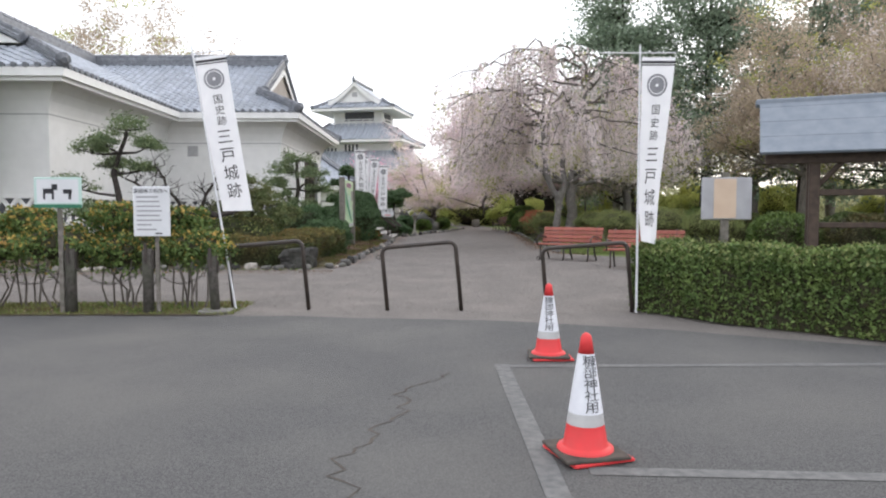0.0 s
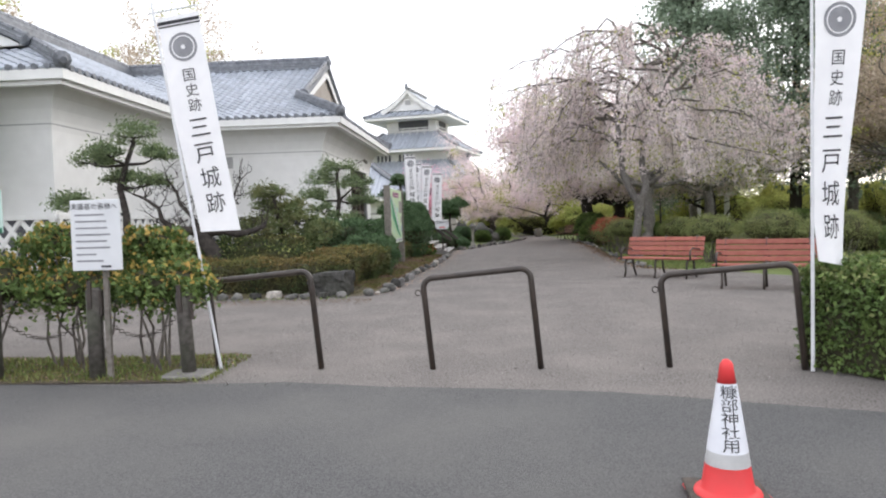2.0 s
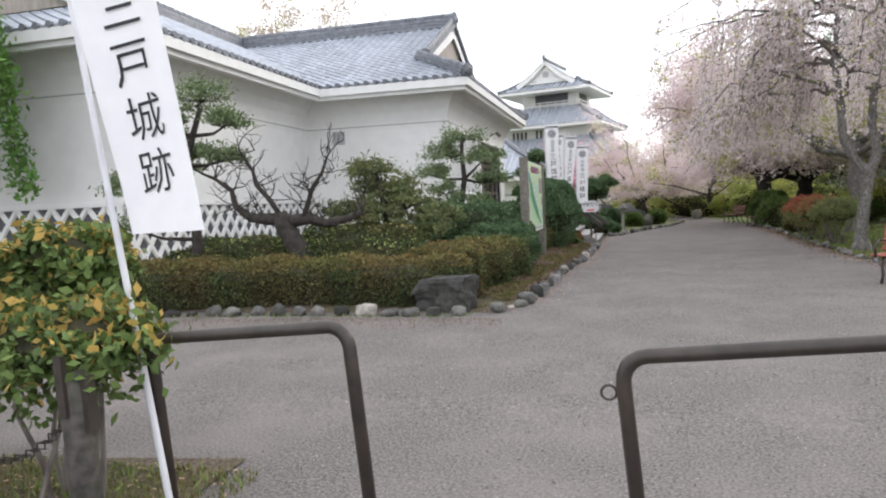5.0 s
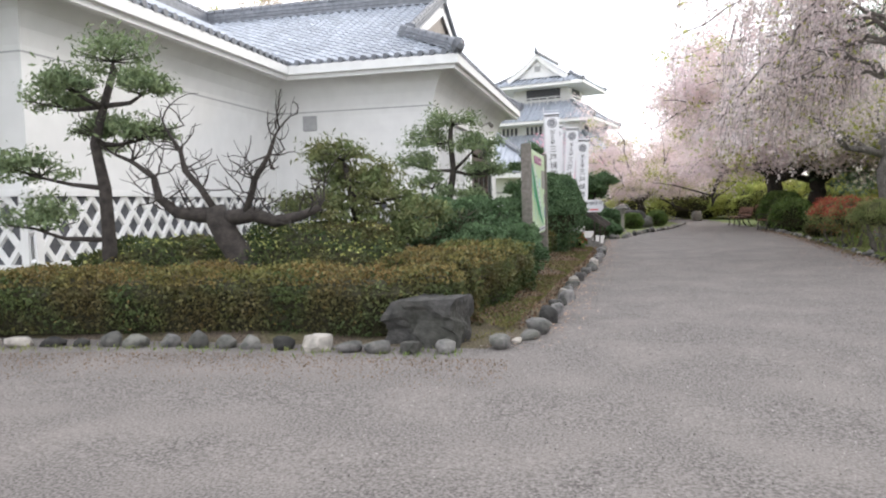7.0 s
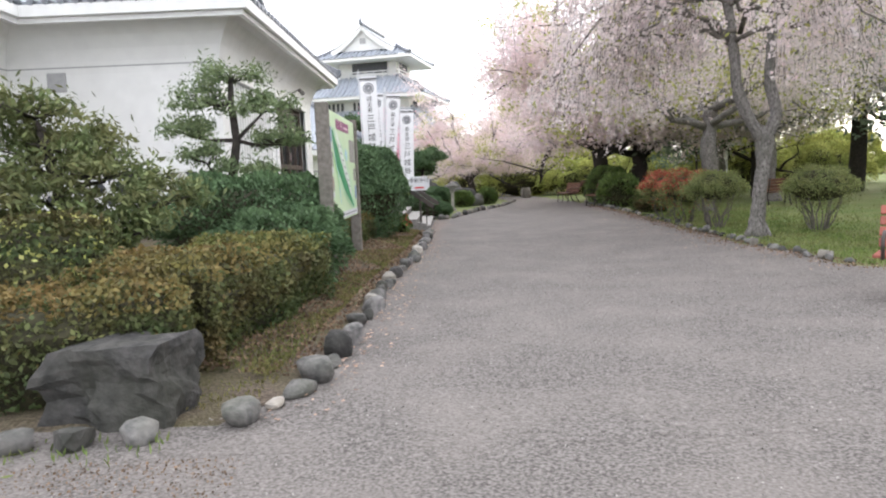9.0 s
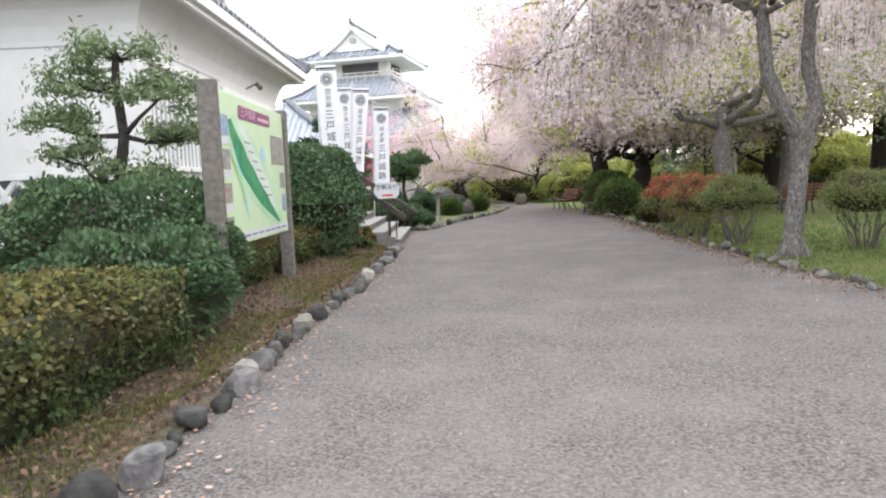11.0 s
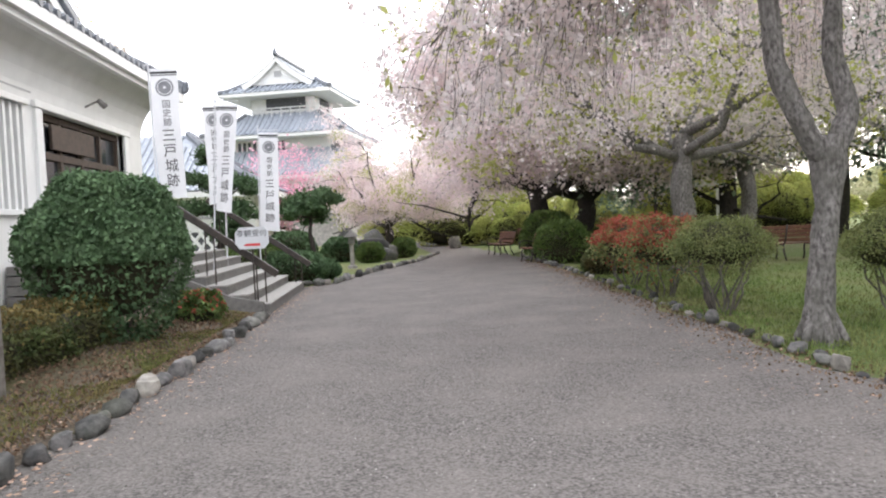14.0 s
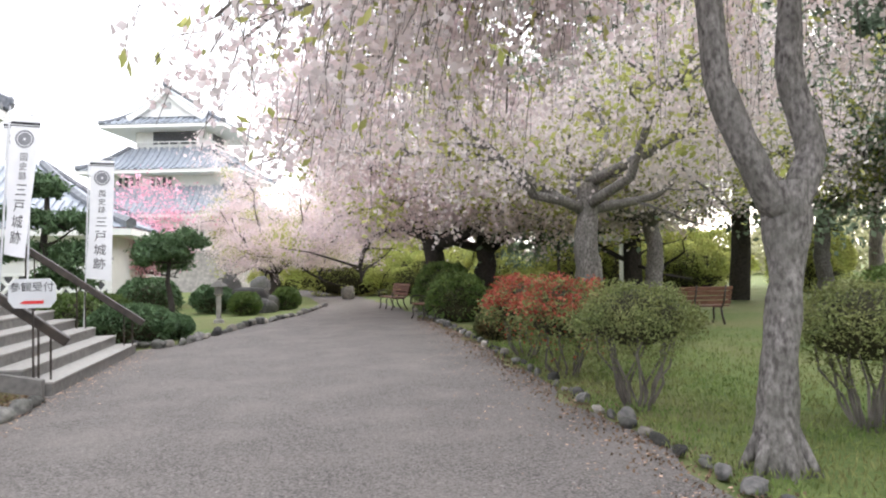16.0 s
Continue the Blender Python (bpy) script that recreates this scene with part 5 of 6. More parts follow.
def hedge(name, label, line_, width, h, leaf, per_m2, size, seed, z0=0.0, second=None, share=0.25, round_=0.15, group="", foot=1.0):
    """A clipped hedge along a line of points: an inner mass in the shade colour and a leafy skin."""
    rng = np.random.default_rng(seed)
    th = empty(name, pose(*line_[0], z0), label, "hedge", group)
    P = [Vector((*p, 0)) - Vector((*line_[0], 0)) for p in line_]
    core = Acc()
    w = width / 2
    sec = [(-w * 0.88 * foot, 0), (-w * 0.9, h * 0.7), (-w * 0.7, h * 0.92), (w * 0.7, h * 0.92), (w * 0.9, h * 0.7), (w * 0.88 * foot, 0)]
    nrm = []
    for i, p in enumerate(P):
        d = (P[min(i + 1, len(P) - 1)] - P[max(i - 1, 0)]).normalized()
        nrm.append(Vector((-d.y, d.x, 0)))
    for p, n in zip(P, nrm):
        core.v += [tuple(p + n * a + Vector((0, 0, b))) for a, b in sec]
    k = len(sec)
    core.f = [(i * k + j, i * k + j + 1, (i + 1) * k + j + 1, (i + 1) * k + j) for i in range(len(P) - 1) for j in range(k - 1)]
    core.f += [tuple(range(k)), tuple(reversed(range((len(P) - 1) * k, len(P) * k)))]
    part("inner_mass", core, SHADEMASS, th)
    girth = 2 * h + width
    pts = []
    for i in range(len(P) - 1):
        ln = (P[i + 1] - P[i]).length
        m = int(ln * girth * per_m2)
        t, g = rng.random(m), rng.random(m) * girth
        a = np.where(g < h, -w, np.where(g < h + width, g - h - w, w))
        b = np.where(g < h, g, np.where(g < h + width, h, girth - g))
        edge = np.clip((b - h + round_) / round_, 0, 1) * np.clip((np.abs(a) - w + round_) / round_, 0, 1)
        a = a * (1 - 0.12 * edge)
        b = b - 0.4 * round_ * edge
        a = a * (foot + (1 - foot) * np.minimum(1, b / (0.8 * h)))
        j = 0.04 * np.sin(t * ln * 5 + b * 7) + rng.normal(size=m) * 0.03
        a = a + np.sign(a) * j
        b = b + np.where(np.abs(a) < w * 0.9, j, 0)
        q = np.array(P[i])[None] + t[:, None] * np.array(P[i + 1] - P[i])[None]
        n = (1 - t[:, None]) * np.array(nrm[i])[None] + t[:, None] * np.array(nrm[i + 1])[None]
        q = q + n * a[:, None]
        q[:, 2] = np.maximum(b, 0.03)
        pts.append(q[rng.random(m) < 0.3 + 0.8 * (q[:, 2] / h)])
    for p in (P[0], P[-1]):
        m = int(width * h * per_m2)
        i = 0 if p is P[0] else -1
        n = np.array(nrm[i])
        d = np.array((P[0] - P[1]).normalized() if i == 0 else (P[-1] - P[-2]).normalized())
        q = np.array(p)[None] + n[None] * rng.uniform(-w, w, (m, 1)) + d[None] * rng.normal(0.02, 0.03, (m, 1))
        q[:, 2] = rng.uniform(0.03, h, m)
        pts.append(q)
    q = np.vstack(pts)
    if second:
        pick = rng.random(len(q)) < share * np.where(q[:, 2] > h * 0.85, 1.6, 0.12)
        tagged(part("tip_leaves", leafmesh("tip_leaves", q[pick] + np.array([0, 0, 0.015]), size, second, 1.7, seed=seed + 1), None, th), kind="stuff")
        q = q[~pick]
    tagged(part("leaves", leafmesh("leaves", q, size, leaf, 1.7, seed=seed), None, th), kind="stuff")


hedge("hedge", "thick clipped green box hedge along the road", [(3.35, 10.35), (4.1, 9.2), (5.4, 7.9), (8.5, 7.2), (13, 6.9)], 1.0, 0.95, HEDGELEAF, 3600, 0.031, 71, gz(9), BUSHLEAF, 0.14)

# notice stand and shelter behind the hedge
st = empty("notice_stand", pose(4.24, 9.95, gz(10)), "grey notice panel with a tan sheet on one post", "sign")
part("panel", Acc().box(-0.36, 0, 1.32, 0.36, 0.04, 1.92, None, 0.01), mat("grey_panel", (0.34, 0.34, 0.36), (0.4, 0.4, 0.42), 5, 0.7, 0.05), st)
part("tan_sheet", Acc().box(-0.19, -0.006, 1.34, 0.13, 0.0, 1.90), mat("tan_sheet", (0.55, 0.42, 0.32), (0.6, 0.47, 0.36), 5, 0.8, 0.02), st)
part("leg", Acc().box(-0.05, 0.04, -0.05, 0.05, 0.1, 2.0), WOODPOST, st)
SHELTER = mat("shelter_roof_metal", (0.16, 0.19, 0.23), (0.21, 0.24, 0.28), 6, 0.5, 0.1, spec=0.5)
sh = empty("rest_shelter", pose(7.15, 9.85, gz(10), 0, 0, -24), "open wooden shelter with a slate grey sheet-metal roof", "shelter")
ROOFT = math.degrees(math.atan2(0.84, 0.8))
for side in (0,):
    for k in range(7):
        m = pose(0, 0, 0, 0, 0, side) @ pose(0, -0.85, 2.24, ROOFT, 0, 0)
        part("roof_course", Acc().box(-2.28, k * 0.165, 0.0 + 0.003 * (k % 2), 2.28, k * 0.165 + 0.172, 0.05 - 0.004 * (k % 2), m, 0.006), SHELTER, sh)
part("ridge_cap", Acc().box(-2.34, -0.14, 3.03, 2.34, 0.14, 3.13, None, 0.02), SHELTER, sh)
for x in (-1.55, 1.55):
    for y in (-0.5, -0.05):
        part("post", Acc().box(x - 0.07, y - 0.07, -0.05, x + 0.07, y + 0.07, 2.45, None, 0.012), BROWNWOOD, sh)
    part("brace", Acc().tube([(x, -0.5, 1.75), (x + 0.4, -0.5, 2.2)], 0.04, 6), BROWNWOOD, sh)
part("beam", Acc().box(-2.2, -0.6, 2.12, 2.2, -0.45, 2.28, None, 0.01), BROWNWOOD, sh)
part("rail", Acc().box(-1.5, -0.54, 1.66, 1.5, -0.46, 1.75, None, 0.01), BROWNWOOD, sh)
part("rail", Acc().box(-1.5, -0.54, 1.2, 1.5, -0.46, 1.28, None, 0.01), BROWNWOOD, sh)


# ---- benches ----
def bench(x, y, rz, slat, group, label):
    th = empty("park_bench", pose(x, y, 0, 0, 0, rz), label, "bench", group)
    for k in range(4):
        part("seat_slat", Acc().box(-0.9, -0.22 + k * 0.115, 0.41, 0.9, -0.12 + k * 0.115, 0.445, None, 0.008), slat, th)
    for k in range(4):
        part("back_slat", Acc().box(-0.9, 0.0, 0.0, 0.9, 0.03, 0.095, pose(0, 0.24 + k * 0.035, 0.48 + k * 0.108, -16), 0.008), slat, th)
    for sx in (-0.72, 0, 0.72):
        leg = Acc()
        leg.tube([(sx, -0.26, 0.0), (sx, -0.2, 0.12), (sx, -0.22, 0.3), (sx, -0.17, 0.4), (sx, 0.2, 0.4), (sx, 0.29, 0.52), (sx, 0.40, 0.92)], 0.025, 6)
        leg.tube([(sx, 0.16, 0.4), (sx, 0.2, 0.2), (sx, 0.32, 0.0)], 0.025, 6)
        part("leg", leg, IRON, th, "black cast iron leg", True)
    for sx in (-0.81, 0.81):
        part("armrest", Acc().tube([(sx, 0.3, 0.62), (sx, -0.1, 0.66), (sx, -0.24, 0.6), (sx, -0.24, 0.4)], 0.02, 6), IRON, th, "", True)


bench(3.8, 19.3, -38, BENCHRED, "red benches", "red slatted park bench with black iron legs on gravel")
bench(5.05, 16.5, -26, BENCHRED, "red benches", "red slatted park bench with black iron legs on gravel")
bench(4.95, 41.0, -75, BENCHDARK, "brown benches", "weathered brown slatted bench beside the path")
bench(4.6, 46.5, -80, BENCHDARK, "brown benches", "weathered brown slatted bench beside the path")
bench(10.5, 37.0, 175, BENCHDARK, "brown benches", "dark brown bench on the lawn under trees")
bench(7.3, 52, 10, BENCHDARK, "brown benches", "dark brown bench on the lawn under trees")


# ---- stones ----
def stone_meshes(n):
    out = []
    rng = np.random.default_rng(8)
    for i in range(n):
        b = bmesh.new()
        bmesh.ops.create_icosphere(b, subdivisions=2, radius=1)
        off = Vector(rng.normal(size=3)) * 9
        planes = [(Vector(rng.normal(size=3)).normalized(), rng.uniform(0.5, 0.8)) for _ in range(10)]
        for v in b.verts:
            k = 1 + 0.42 * noise.noise(v.co * 1.1 + off) + 0.12 * noise.noise(v.co * 3 + off)
            v.co *= k
            for pn_, pd in planes:
                over = v.co.dot(pn_) - pd
                if over > 0:
                    v.co -= pn_ * over * 0.9
            v.co.z = max(v.co.z, -0.5)
            if v.co.z > 0.62:
                v.co.z = 0.62 + (v.co.z - 0.62) * 0.4
        me = bpy.data.meshes.new("border_stone")
        b.to_mesh(me)
        b.free()
        me.materials.append(PALESTONE if i % 4 == 1 else STONE)
        me.polygons.foreach_set("use_smooth", [i % 2 == 0] * len(me.polygons))
        out.append(me)
    return out


SM = stone_meshes(9)
rst = random.Random(12)


def stone(x, y, sx, sy, sz, rz, label="rounded grey border stone beside the gravel path"):
    ob = new("border_stone", SM[rst.randrange(9)])
    ob.matrix_basis = pose(x, y, gz(y) + sz * 0.32, rst.uniform(-8, 8), rst.uniform(-8, 8), rz) @ Matrix.Diagonal((sx, sy, sz, 1))
    tagged(ob, label, "stone", "border stones")


def stone_row(line_, lo, hi, gap=0.02, jit=0.04, skip=0.0):
    P = [Vector((*p, 0)) for p in line_]
    seg, pos = 0, 0.0
    while seg < len(P) - 1:
        r = rst.uniform(lo, hi)
        d = P[seg + 1] - P[seg]
        pos += r
        while seg < len(P) - 1 and pos > d.length:
            pos -= d.length
            seg += 1
            if seg < len(P) - 1:
                d = P[seg + 1] - P[seg]
        if seg >= len(P) - 1:
            break
        c = P[seg] + d.normalized() * pos
        if rst.random() > skip:
            stone(c.x + rst.uniform(-jit, jit), c.y + rst.uniform(-jit, jit), r, r * rst.uniform(0.55, 0.9), r * rst.uniform(0.5, 1.0), math.degrees(math.atan2(d.y, d.x)) + rst.uniform(-15, 15))
        pos += r + gap


stone_row([(-9.4, 16.1), (-7.9, 16.3), (-5.8, 16.6), (-4.6, 16.55), (-3.4, 16.48), (-2.7, 16.65)], 0.12, 0.21)
stone_row([(-2.5, 16.75), (-2.08, 17.4), (-2.05, 19), (-1.93, 22.5), (-1.8, 24), (-1.7, 26.4), (-1.6, 30.8)], 0.08, 0.2)
stone_row([(-1.5, 36.1), (-1.0, 36.6), (-0.1, 40.5), (1.4, 45), (2.4, 50)], 0.12, 0.2)
stone_row([(4.6, 21.7), (4.15, 22.6), (4.2, 25.5), (4.45, 30), (4.8, 34.6), (5.0, 39.4), (5.15, 45)], 0.06, 0.15, 0.05, 0.07, 0.15)
stone_row([(-1.2, 36.2), (-2.6, 37.3), (-2.9, 39)], 0.12, 0.2)
b = bmesh.new()
bmesh.ops.create_cube(b, size=1)
bmesh.ops.subdivide_edges(b, edges=b.edges[:], cuts=9, use_grid_fill=True)
for v in b.verts:
    c = v.co
    k = 0.11 * noise.noise(c * 2.1 + Vector((3, 1, 7))) + 0.035 * noise.noise(c * 6) + 0.015 * noise.noise(c * 15)
    v.co = Vector((c.x * (0.92 - 0.25 * (c.z + 0.5) * (c.x < 0)) + k, c.y * 0.5 + k, (c.z + 0.5) * 0.56 + k * 0.5 + 0.05 * c.x))
rme = bpy.data.meshes.new("garden_rock")
b.to_mesh(rme)
b.free()
rme.materials.append(STONE)
rko = tagged(new("garden_rock", rme), "large flat-faced dark rock set before the azalea hedge", "rock")
rko.matrix_basis = pose(-3.2, 17.05, -0.06, 0, 0, -8) @ Matrix.Diagonal((0.88, 0.9, 0.92, 1))

# ---- garden bed ----
bed = Acc()
bed.v, bed.f = [], []
NB = 40
for i in range(NB + 1):
    y = 16.6 + (31 - 16.6) * i / NB
    xr = lerp([(16.6, -2.7), (17.2, -2.25), (19, -2.08), (22.5, -1.98), (26.4, -1.74), (31, -1.6)], y)
    for j in range(13):
        x = -14 + (xr + 14) * j / 12
        hgt = 0.34 * min(1, max(0, (y - 16.9) / 1.6)) * min(1, max(0, (xr - 0.5 - x) / 1.2))
        bed.v.append((x, y, -0.1 if i == 0 else hgt + 0.01 + 0.03 * math.sin(x * 3) * math.sin(y * 2)))
bed.f = [(i * 13 + j, i * 13 + j + 1, (i + 1) * 13 + j + 1, (i + 1) * 13 + j) for i in range(NB) for j in range(12)]
struct("garden_bed", bed, SOIL, "raised soil bed with moss and fallen leaves", "garden bed", True)

hedge("azalea_hedge", "low broad clipped azalea hedge with reddish tips", [(-8.9, 17.1), (-8.0, 17.3), (-5.5, 17.6), (-3.9, 17.55), (-3.1, 17.85)], 1.3, 0.66, AZALEA, 3400, 0.026, 81, 0.02, AZALEATIP, 0.4, 0.25, "azaleas", 0.78)
hedge("azalea_hedge", "low broad clipped azalea hedge with reddish tips", [(-3.4, 17.9), (-3.15, 19.2), (-3.1, 20.6)], 1.3, 0.78, AZALEA, 3400, 0.026, 82, 0.02, AZALEATIP, 0.4, 0.3, "azaleas", 0.62)
hedge("azalea_hedge", "low clipped azalea hedge beside the map board", [(-3.35, 23.2), (-3.3, 25.2), (-3.1, 27.4)], 0.9, 0.62, AZALEA, 3200, 0.026, 83, 0.05, AZALEATIP, 0.35, 0.25, "azaleas", 0.62)
round_bush("azalea_bush", "rounded clipped azalea bush with bright new shoots", (-5.4, 19.2, 0.2), 1.3, 0.9, 0.62, 0.35, AZALEA, 16000, 0.03, 84, group="azaleas", second=NEWLEAF, share=0.05, lump=0.16)
round_bush("azalea_bush", "rounded clipped azalea bush with bright new shoots", (-7.5, 19.0, 0.2), 1.3, 0.8, 0.5, 0.3, AZALEA, 15000, 0.03, 85, group="azaleas", second=NEWLEAF, share=0.03, lump=0.16)
round_bush("juniper_bush", "spreading dark green clipped juniper", (-3.9, 22.6, 0.2), 1.15, 1.1, 0.7, 0.55, YEWLEAF, 20000, 0.034, 86, lump=0.2)
round_bush("juniper_bush", "spreading dark green clipped juniper", (-3.2, 21.4, 0.1), 0.75, 0.8, 0.5, 0.42, YEWLEAF, 13000, 0.034, 87, lump=0.2)
round_bush("yew_bush", "large dome-shaped clipped dark green yew", (-2.92, 28.0, 0.0), 0.88, 0.98, 1.0, 1.1, YEWLEAF, 46000, 0.036, 88, 3, e=1.9, lump=0.1)
round_bush("small_shrub", "small loose shrub with a few red leaves by the steps", (-2.45, 29.9, 0.0), 0.36, 0.36, 0.26, 0.24, HEDGELEAF, 2400, 0.05, 89, second=REDLEAF, share=0.07, e=2.0, lump=0.3)
for k, (x, y, s, z) in enumerate(((-2.1, 37.4, 0.85, 0.5), (-3.2, 38.2, 1.0, 0.65), (-1.5, 38.4, 0.5, 0.32), (-0.4, 46, 0.5, 0.45), (-1.6, 47.5, 0.7, 0.6), (0.9, 48.5, 0.5, 0.5), (-3.2, 45, 0.9, 0.8))):
    round_bush("clipped_bush", "low rounded clipped evergreen bush", (x, y, 0), s, s, z, z * 0.55, HEDGELEAF if k % 2 else YEWLEAF, 5000, 0.055, 90 + k, group="clipped bushes")

# pines and the old plum
garden_pine("garden_pine", "trained garden pine with layered needle pads", (-8.0, 18.3, 0.25), [(0, 0, -0.1), (0.02, 0, 0.8), (0.0, 0, 1.5), (-0.12, 0, 2.1), (0.05, 0, 2.6), (0.25, 0, 3.1)], 0.105,
            [((0.25, 0, 3.2), 0.62), ((-0.75, 0.1, 2.65), 0.52), ((0.75, -0.1, 2.75), 0.45), ((-0.3, 0.3, 2.25), 0.42), ((0.55, 0.2, 2.2), 0.4), ((-1.05, -0.2, 1.75), 0.5), ((-0.85, -0.3, 1.0), 0.6), ((-0.15, -0.3, 2.8), 0.4)], 101)
garden_pine("garden_pine", "trained garden pine with layered needle pads", (-4.55, 24.3, 0.3), [(0, 0, -0.1), (0.02, 0, 0.6), (-0.06, 0, 1.2), (0.05, 0, 1.8), (0.0, 0, 2.4), (0.02, 0, 2.8)], 0.1,
            [((0.02, 0, 2.75), 0.55), ((-0.45, 0, 2.45), 0.5), ((0.55, 0, 2.3), 0.5), ((-0.75, 0, 1.95), 0.5), ((0.75, 0.1, 1.75), 0.5), ((-0.4, -0.2, 1.5), 0.4), ((0.5, -0.2, 1.2), 0.45), ((-0.6, 0, 1.05), 0.42)], 102)
garden_pine("garden_pine", "low bushy garden pine with rust-tinged needles", (-4.85, 19.9, 0.3), [(0.3, 0, -0.1), (0.15, 0, 0.35), (-0.1, 0, 0.75), (-0.2, 0, 1.2), (-0.3, 0, 1.7)], 0.1,
            [((-0.35, 0, 1.85), 0.5), ((-0.55, 0.1, 1.5), 0.5), ((0.0, 0, 1.5), 0.5), ((-0.75, -0.1, 1.1), 0.5), ((0.3, 0, 1.2), 0.5), ((0.75, 0.1, 0.95), 0.5), ((-0.2, -0.2, 1.0), 0.5), ((0.5, -0.2, 0.65), 0.5), ((-0.8, 0, 0.6), 0.5), ((0, -0.3, 0.55), 0.5)], 103, RUSTPINE, 1500)
garden_pine("garden_pine", "round-headed clipped pine on a bare trunk", (-2.1, 42.0, 0.0), [(0, 0, -0.1), (0.05, 0, 0.6), (-0.05, 0, 1.2), (0, 0, 1.7)], 0.1, [((0, 0, 1.7), 0.85), ((0.1, 0, 2.15), 0.8), ((-0.35, 0, 1.9), 0.7)], 104, YEWLEAF, 3600, 0.05)
garden_pine("cloud_pruned_tree", "dark cloud-pruned evergreen behind the steps", (-4.6, 40.3, 0.3), [(0, 0, -0.1), (0.1, 0, 0.9), (-0.1, 0, 1.8), (0, 0, 2.6), (0.0, 0, 3.2)], 0.12,
            [((0, 0, 3.2), 0.5), ((-0.5, 0, 2.5), 0.55), ((0.6, 0, 2.3), 0.6), ((-0.6, 0, 1.6), 0.6), ((0.7, 0, 1.5), 0.65), ((0.3, 0, 0.9), 0.7)], 105, YEWLEAF, 2200, 0.055)

plum_rng = np.random.default_rng(44)
plum = empty("plum_tree", pose(-5.95, 18.35, 0.2), "old gnarled plum tree with bare crooked branches", "tree")
pa = Acc()
pa.tube([(0.22, 0, -0.1), (0.1, 0, 0.25), (-0.06, 0.02, 0.55), (-0.26, 0, 0.85), (-0.38, 0, 1.1), (-0.44, 0, 1.25)], [0.27, 0.2, 0.175, 0.17, 0.17, 0.12], 12)
part("trunk", pa, BARKDARK, plum, "thick dark hollowed trunk", True)
main = [[(-0.4, 0, 1.15), (-0.7, 0, 1.16), (-1.0, 0, 1.2), (-1.3, 0.05, 1.4), (-1.36, 0.05, 1.68), (-1.65, 0, 1.9), (-1.9, 0, 2.0)],
        [(-0.3, 0, 1.1), (0.1, 0.05, 1.15), (0.4, 0.05, 1.05), (0.8, 0, 1.12), (1.05, 0, 1.22)],
        [(-0.42, 0, 1.2), (-0.62, 0, 1.5), (-0.85, 0, 1.75), (-0.9, 0, 2.0), (-1.1, 0, 2.3)],
        [(0.0, 0, 1.15), (0.1, 0, 1.4), (0.16, 0, 1.6), (0.4, -0.05, 1.9), (0.5, -0.05, 2.15)]]
for k, l in enumerate(main):
    part("branch", Acc().tube(l, [0.115, 0.10, 0.08, 0.06, 0.045, 0.03, 0.02][:len(l)] if k < 2 else [0.05, 0.045, 0.04, 0.03, 0.02], 8), BARKDARK, plum, "", True)
tw = Acc()
for l in main:
    for p in l[1:]:
        for j in range(4):
            d = Vector((plum_rng.normal() * 1.3, plum_rng.normal() * 0.5, abs(plum_rng.normal()) + 0.2))
            p2, r2 = wander(plum_rng, p, d, plum_rng.uniform(0.35, 0.85), 0.014, 0.005, 0.4, 0.05, 6)
            tw.tube(p2, r2, 4)
            for q in range(2):
                p3, r3 = wander(plum_rng, p2[3], Vector((plum_rng.normal(), plum_rng.normal() * 0.5, abs(plum_rng.normal()))), 0.3, 0.007, 0.003, 0.35, 0.05, 4)
                tw.tube(p3, r3, 3)
tagged(part("twig_work", tw, BARKDARK, plum), kind="stuff")

spreading_tree("flowering_plum_tree", "small tree covered in deep pink blossom", 6.0, 1.9, 0.15, PINK, 260, 40, 0.09, 51, bark=BARKDARK, at=(-4.9, 52.0), low=0.5, leafy=0.0)
# hanging green tree at the corner of the museum
will = empty("green_weeping_tree", pose(-13.1, 17.4, 0.85), "bright green drooping tree at the museum corner", "tree")
wr = np.random.default_rng(9)
part("trunk", Acc().tube([(0, 0, -0.95), (0.1, 0, 2), (0, 0, 4), (0.3, 0, 5.5)], [0.2, 0.17, 0.13, 0.06], 9), BARKDARK, will, "", True)
wb, wp = Acc(), []
for i in range(26):
    an = i * 2.4
    reach = wr.uniform(0.5, 1.4)
    e = Vector((math.cos(an) * reach, math.sin(an) * reach, wr.uniform(3.6, 5.6)))
    bot = e + Vector((math.cos(an) * 0.3, math.sin(an) * 0.3, -wr.uniform(0.8, 2.6)))
    wb.tube([(0.1, 0, wr.uniform(3.5, 5.2)), e, bot], [0.04, 0.02, 0.006], 5)
    for s in range(12):
        t = s / 11
        wp.append(wr.normal(size=(55, 3)) * np.array([0.14, 0.14, 0.16]) + np.array(e.lerp(bot, t)))
part("branchwork", wb, BARKDARK, will)
tagged(part("leaves", leafmesh("leaves", np.vstack(wp), 0.07, mat("fresh_green_leaf", (0.10, 0.22, 0.05), (0.17, 0.30, 0.08), 3, 0.7, 0, island=0.3, thin=0.3), 2.2, 0.8, seed=3), None, will), kind="stuff")

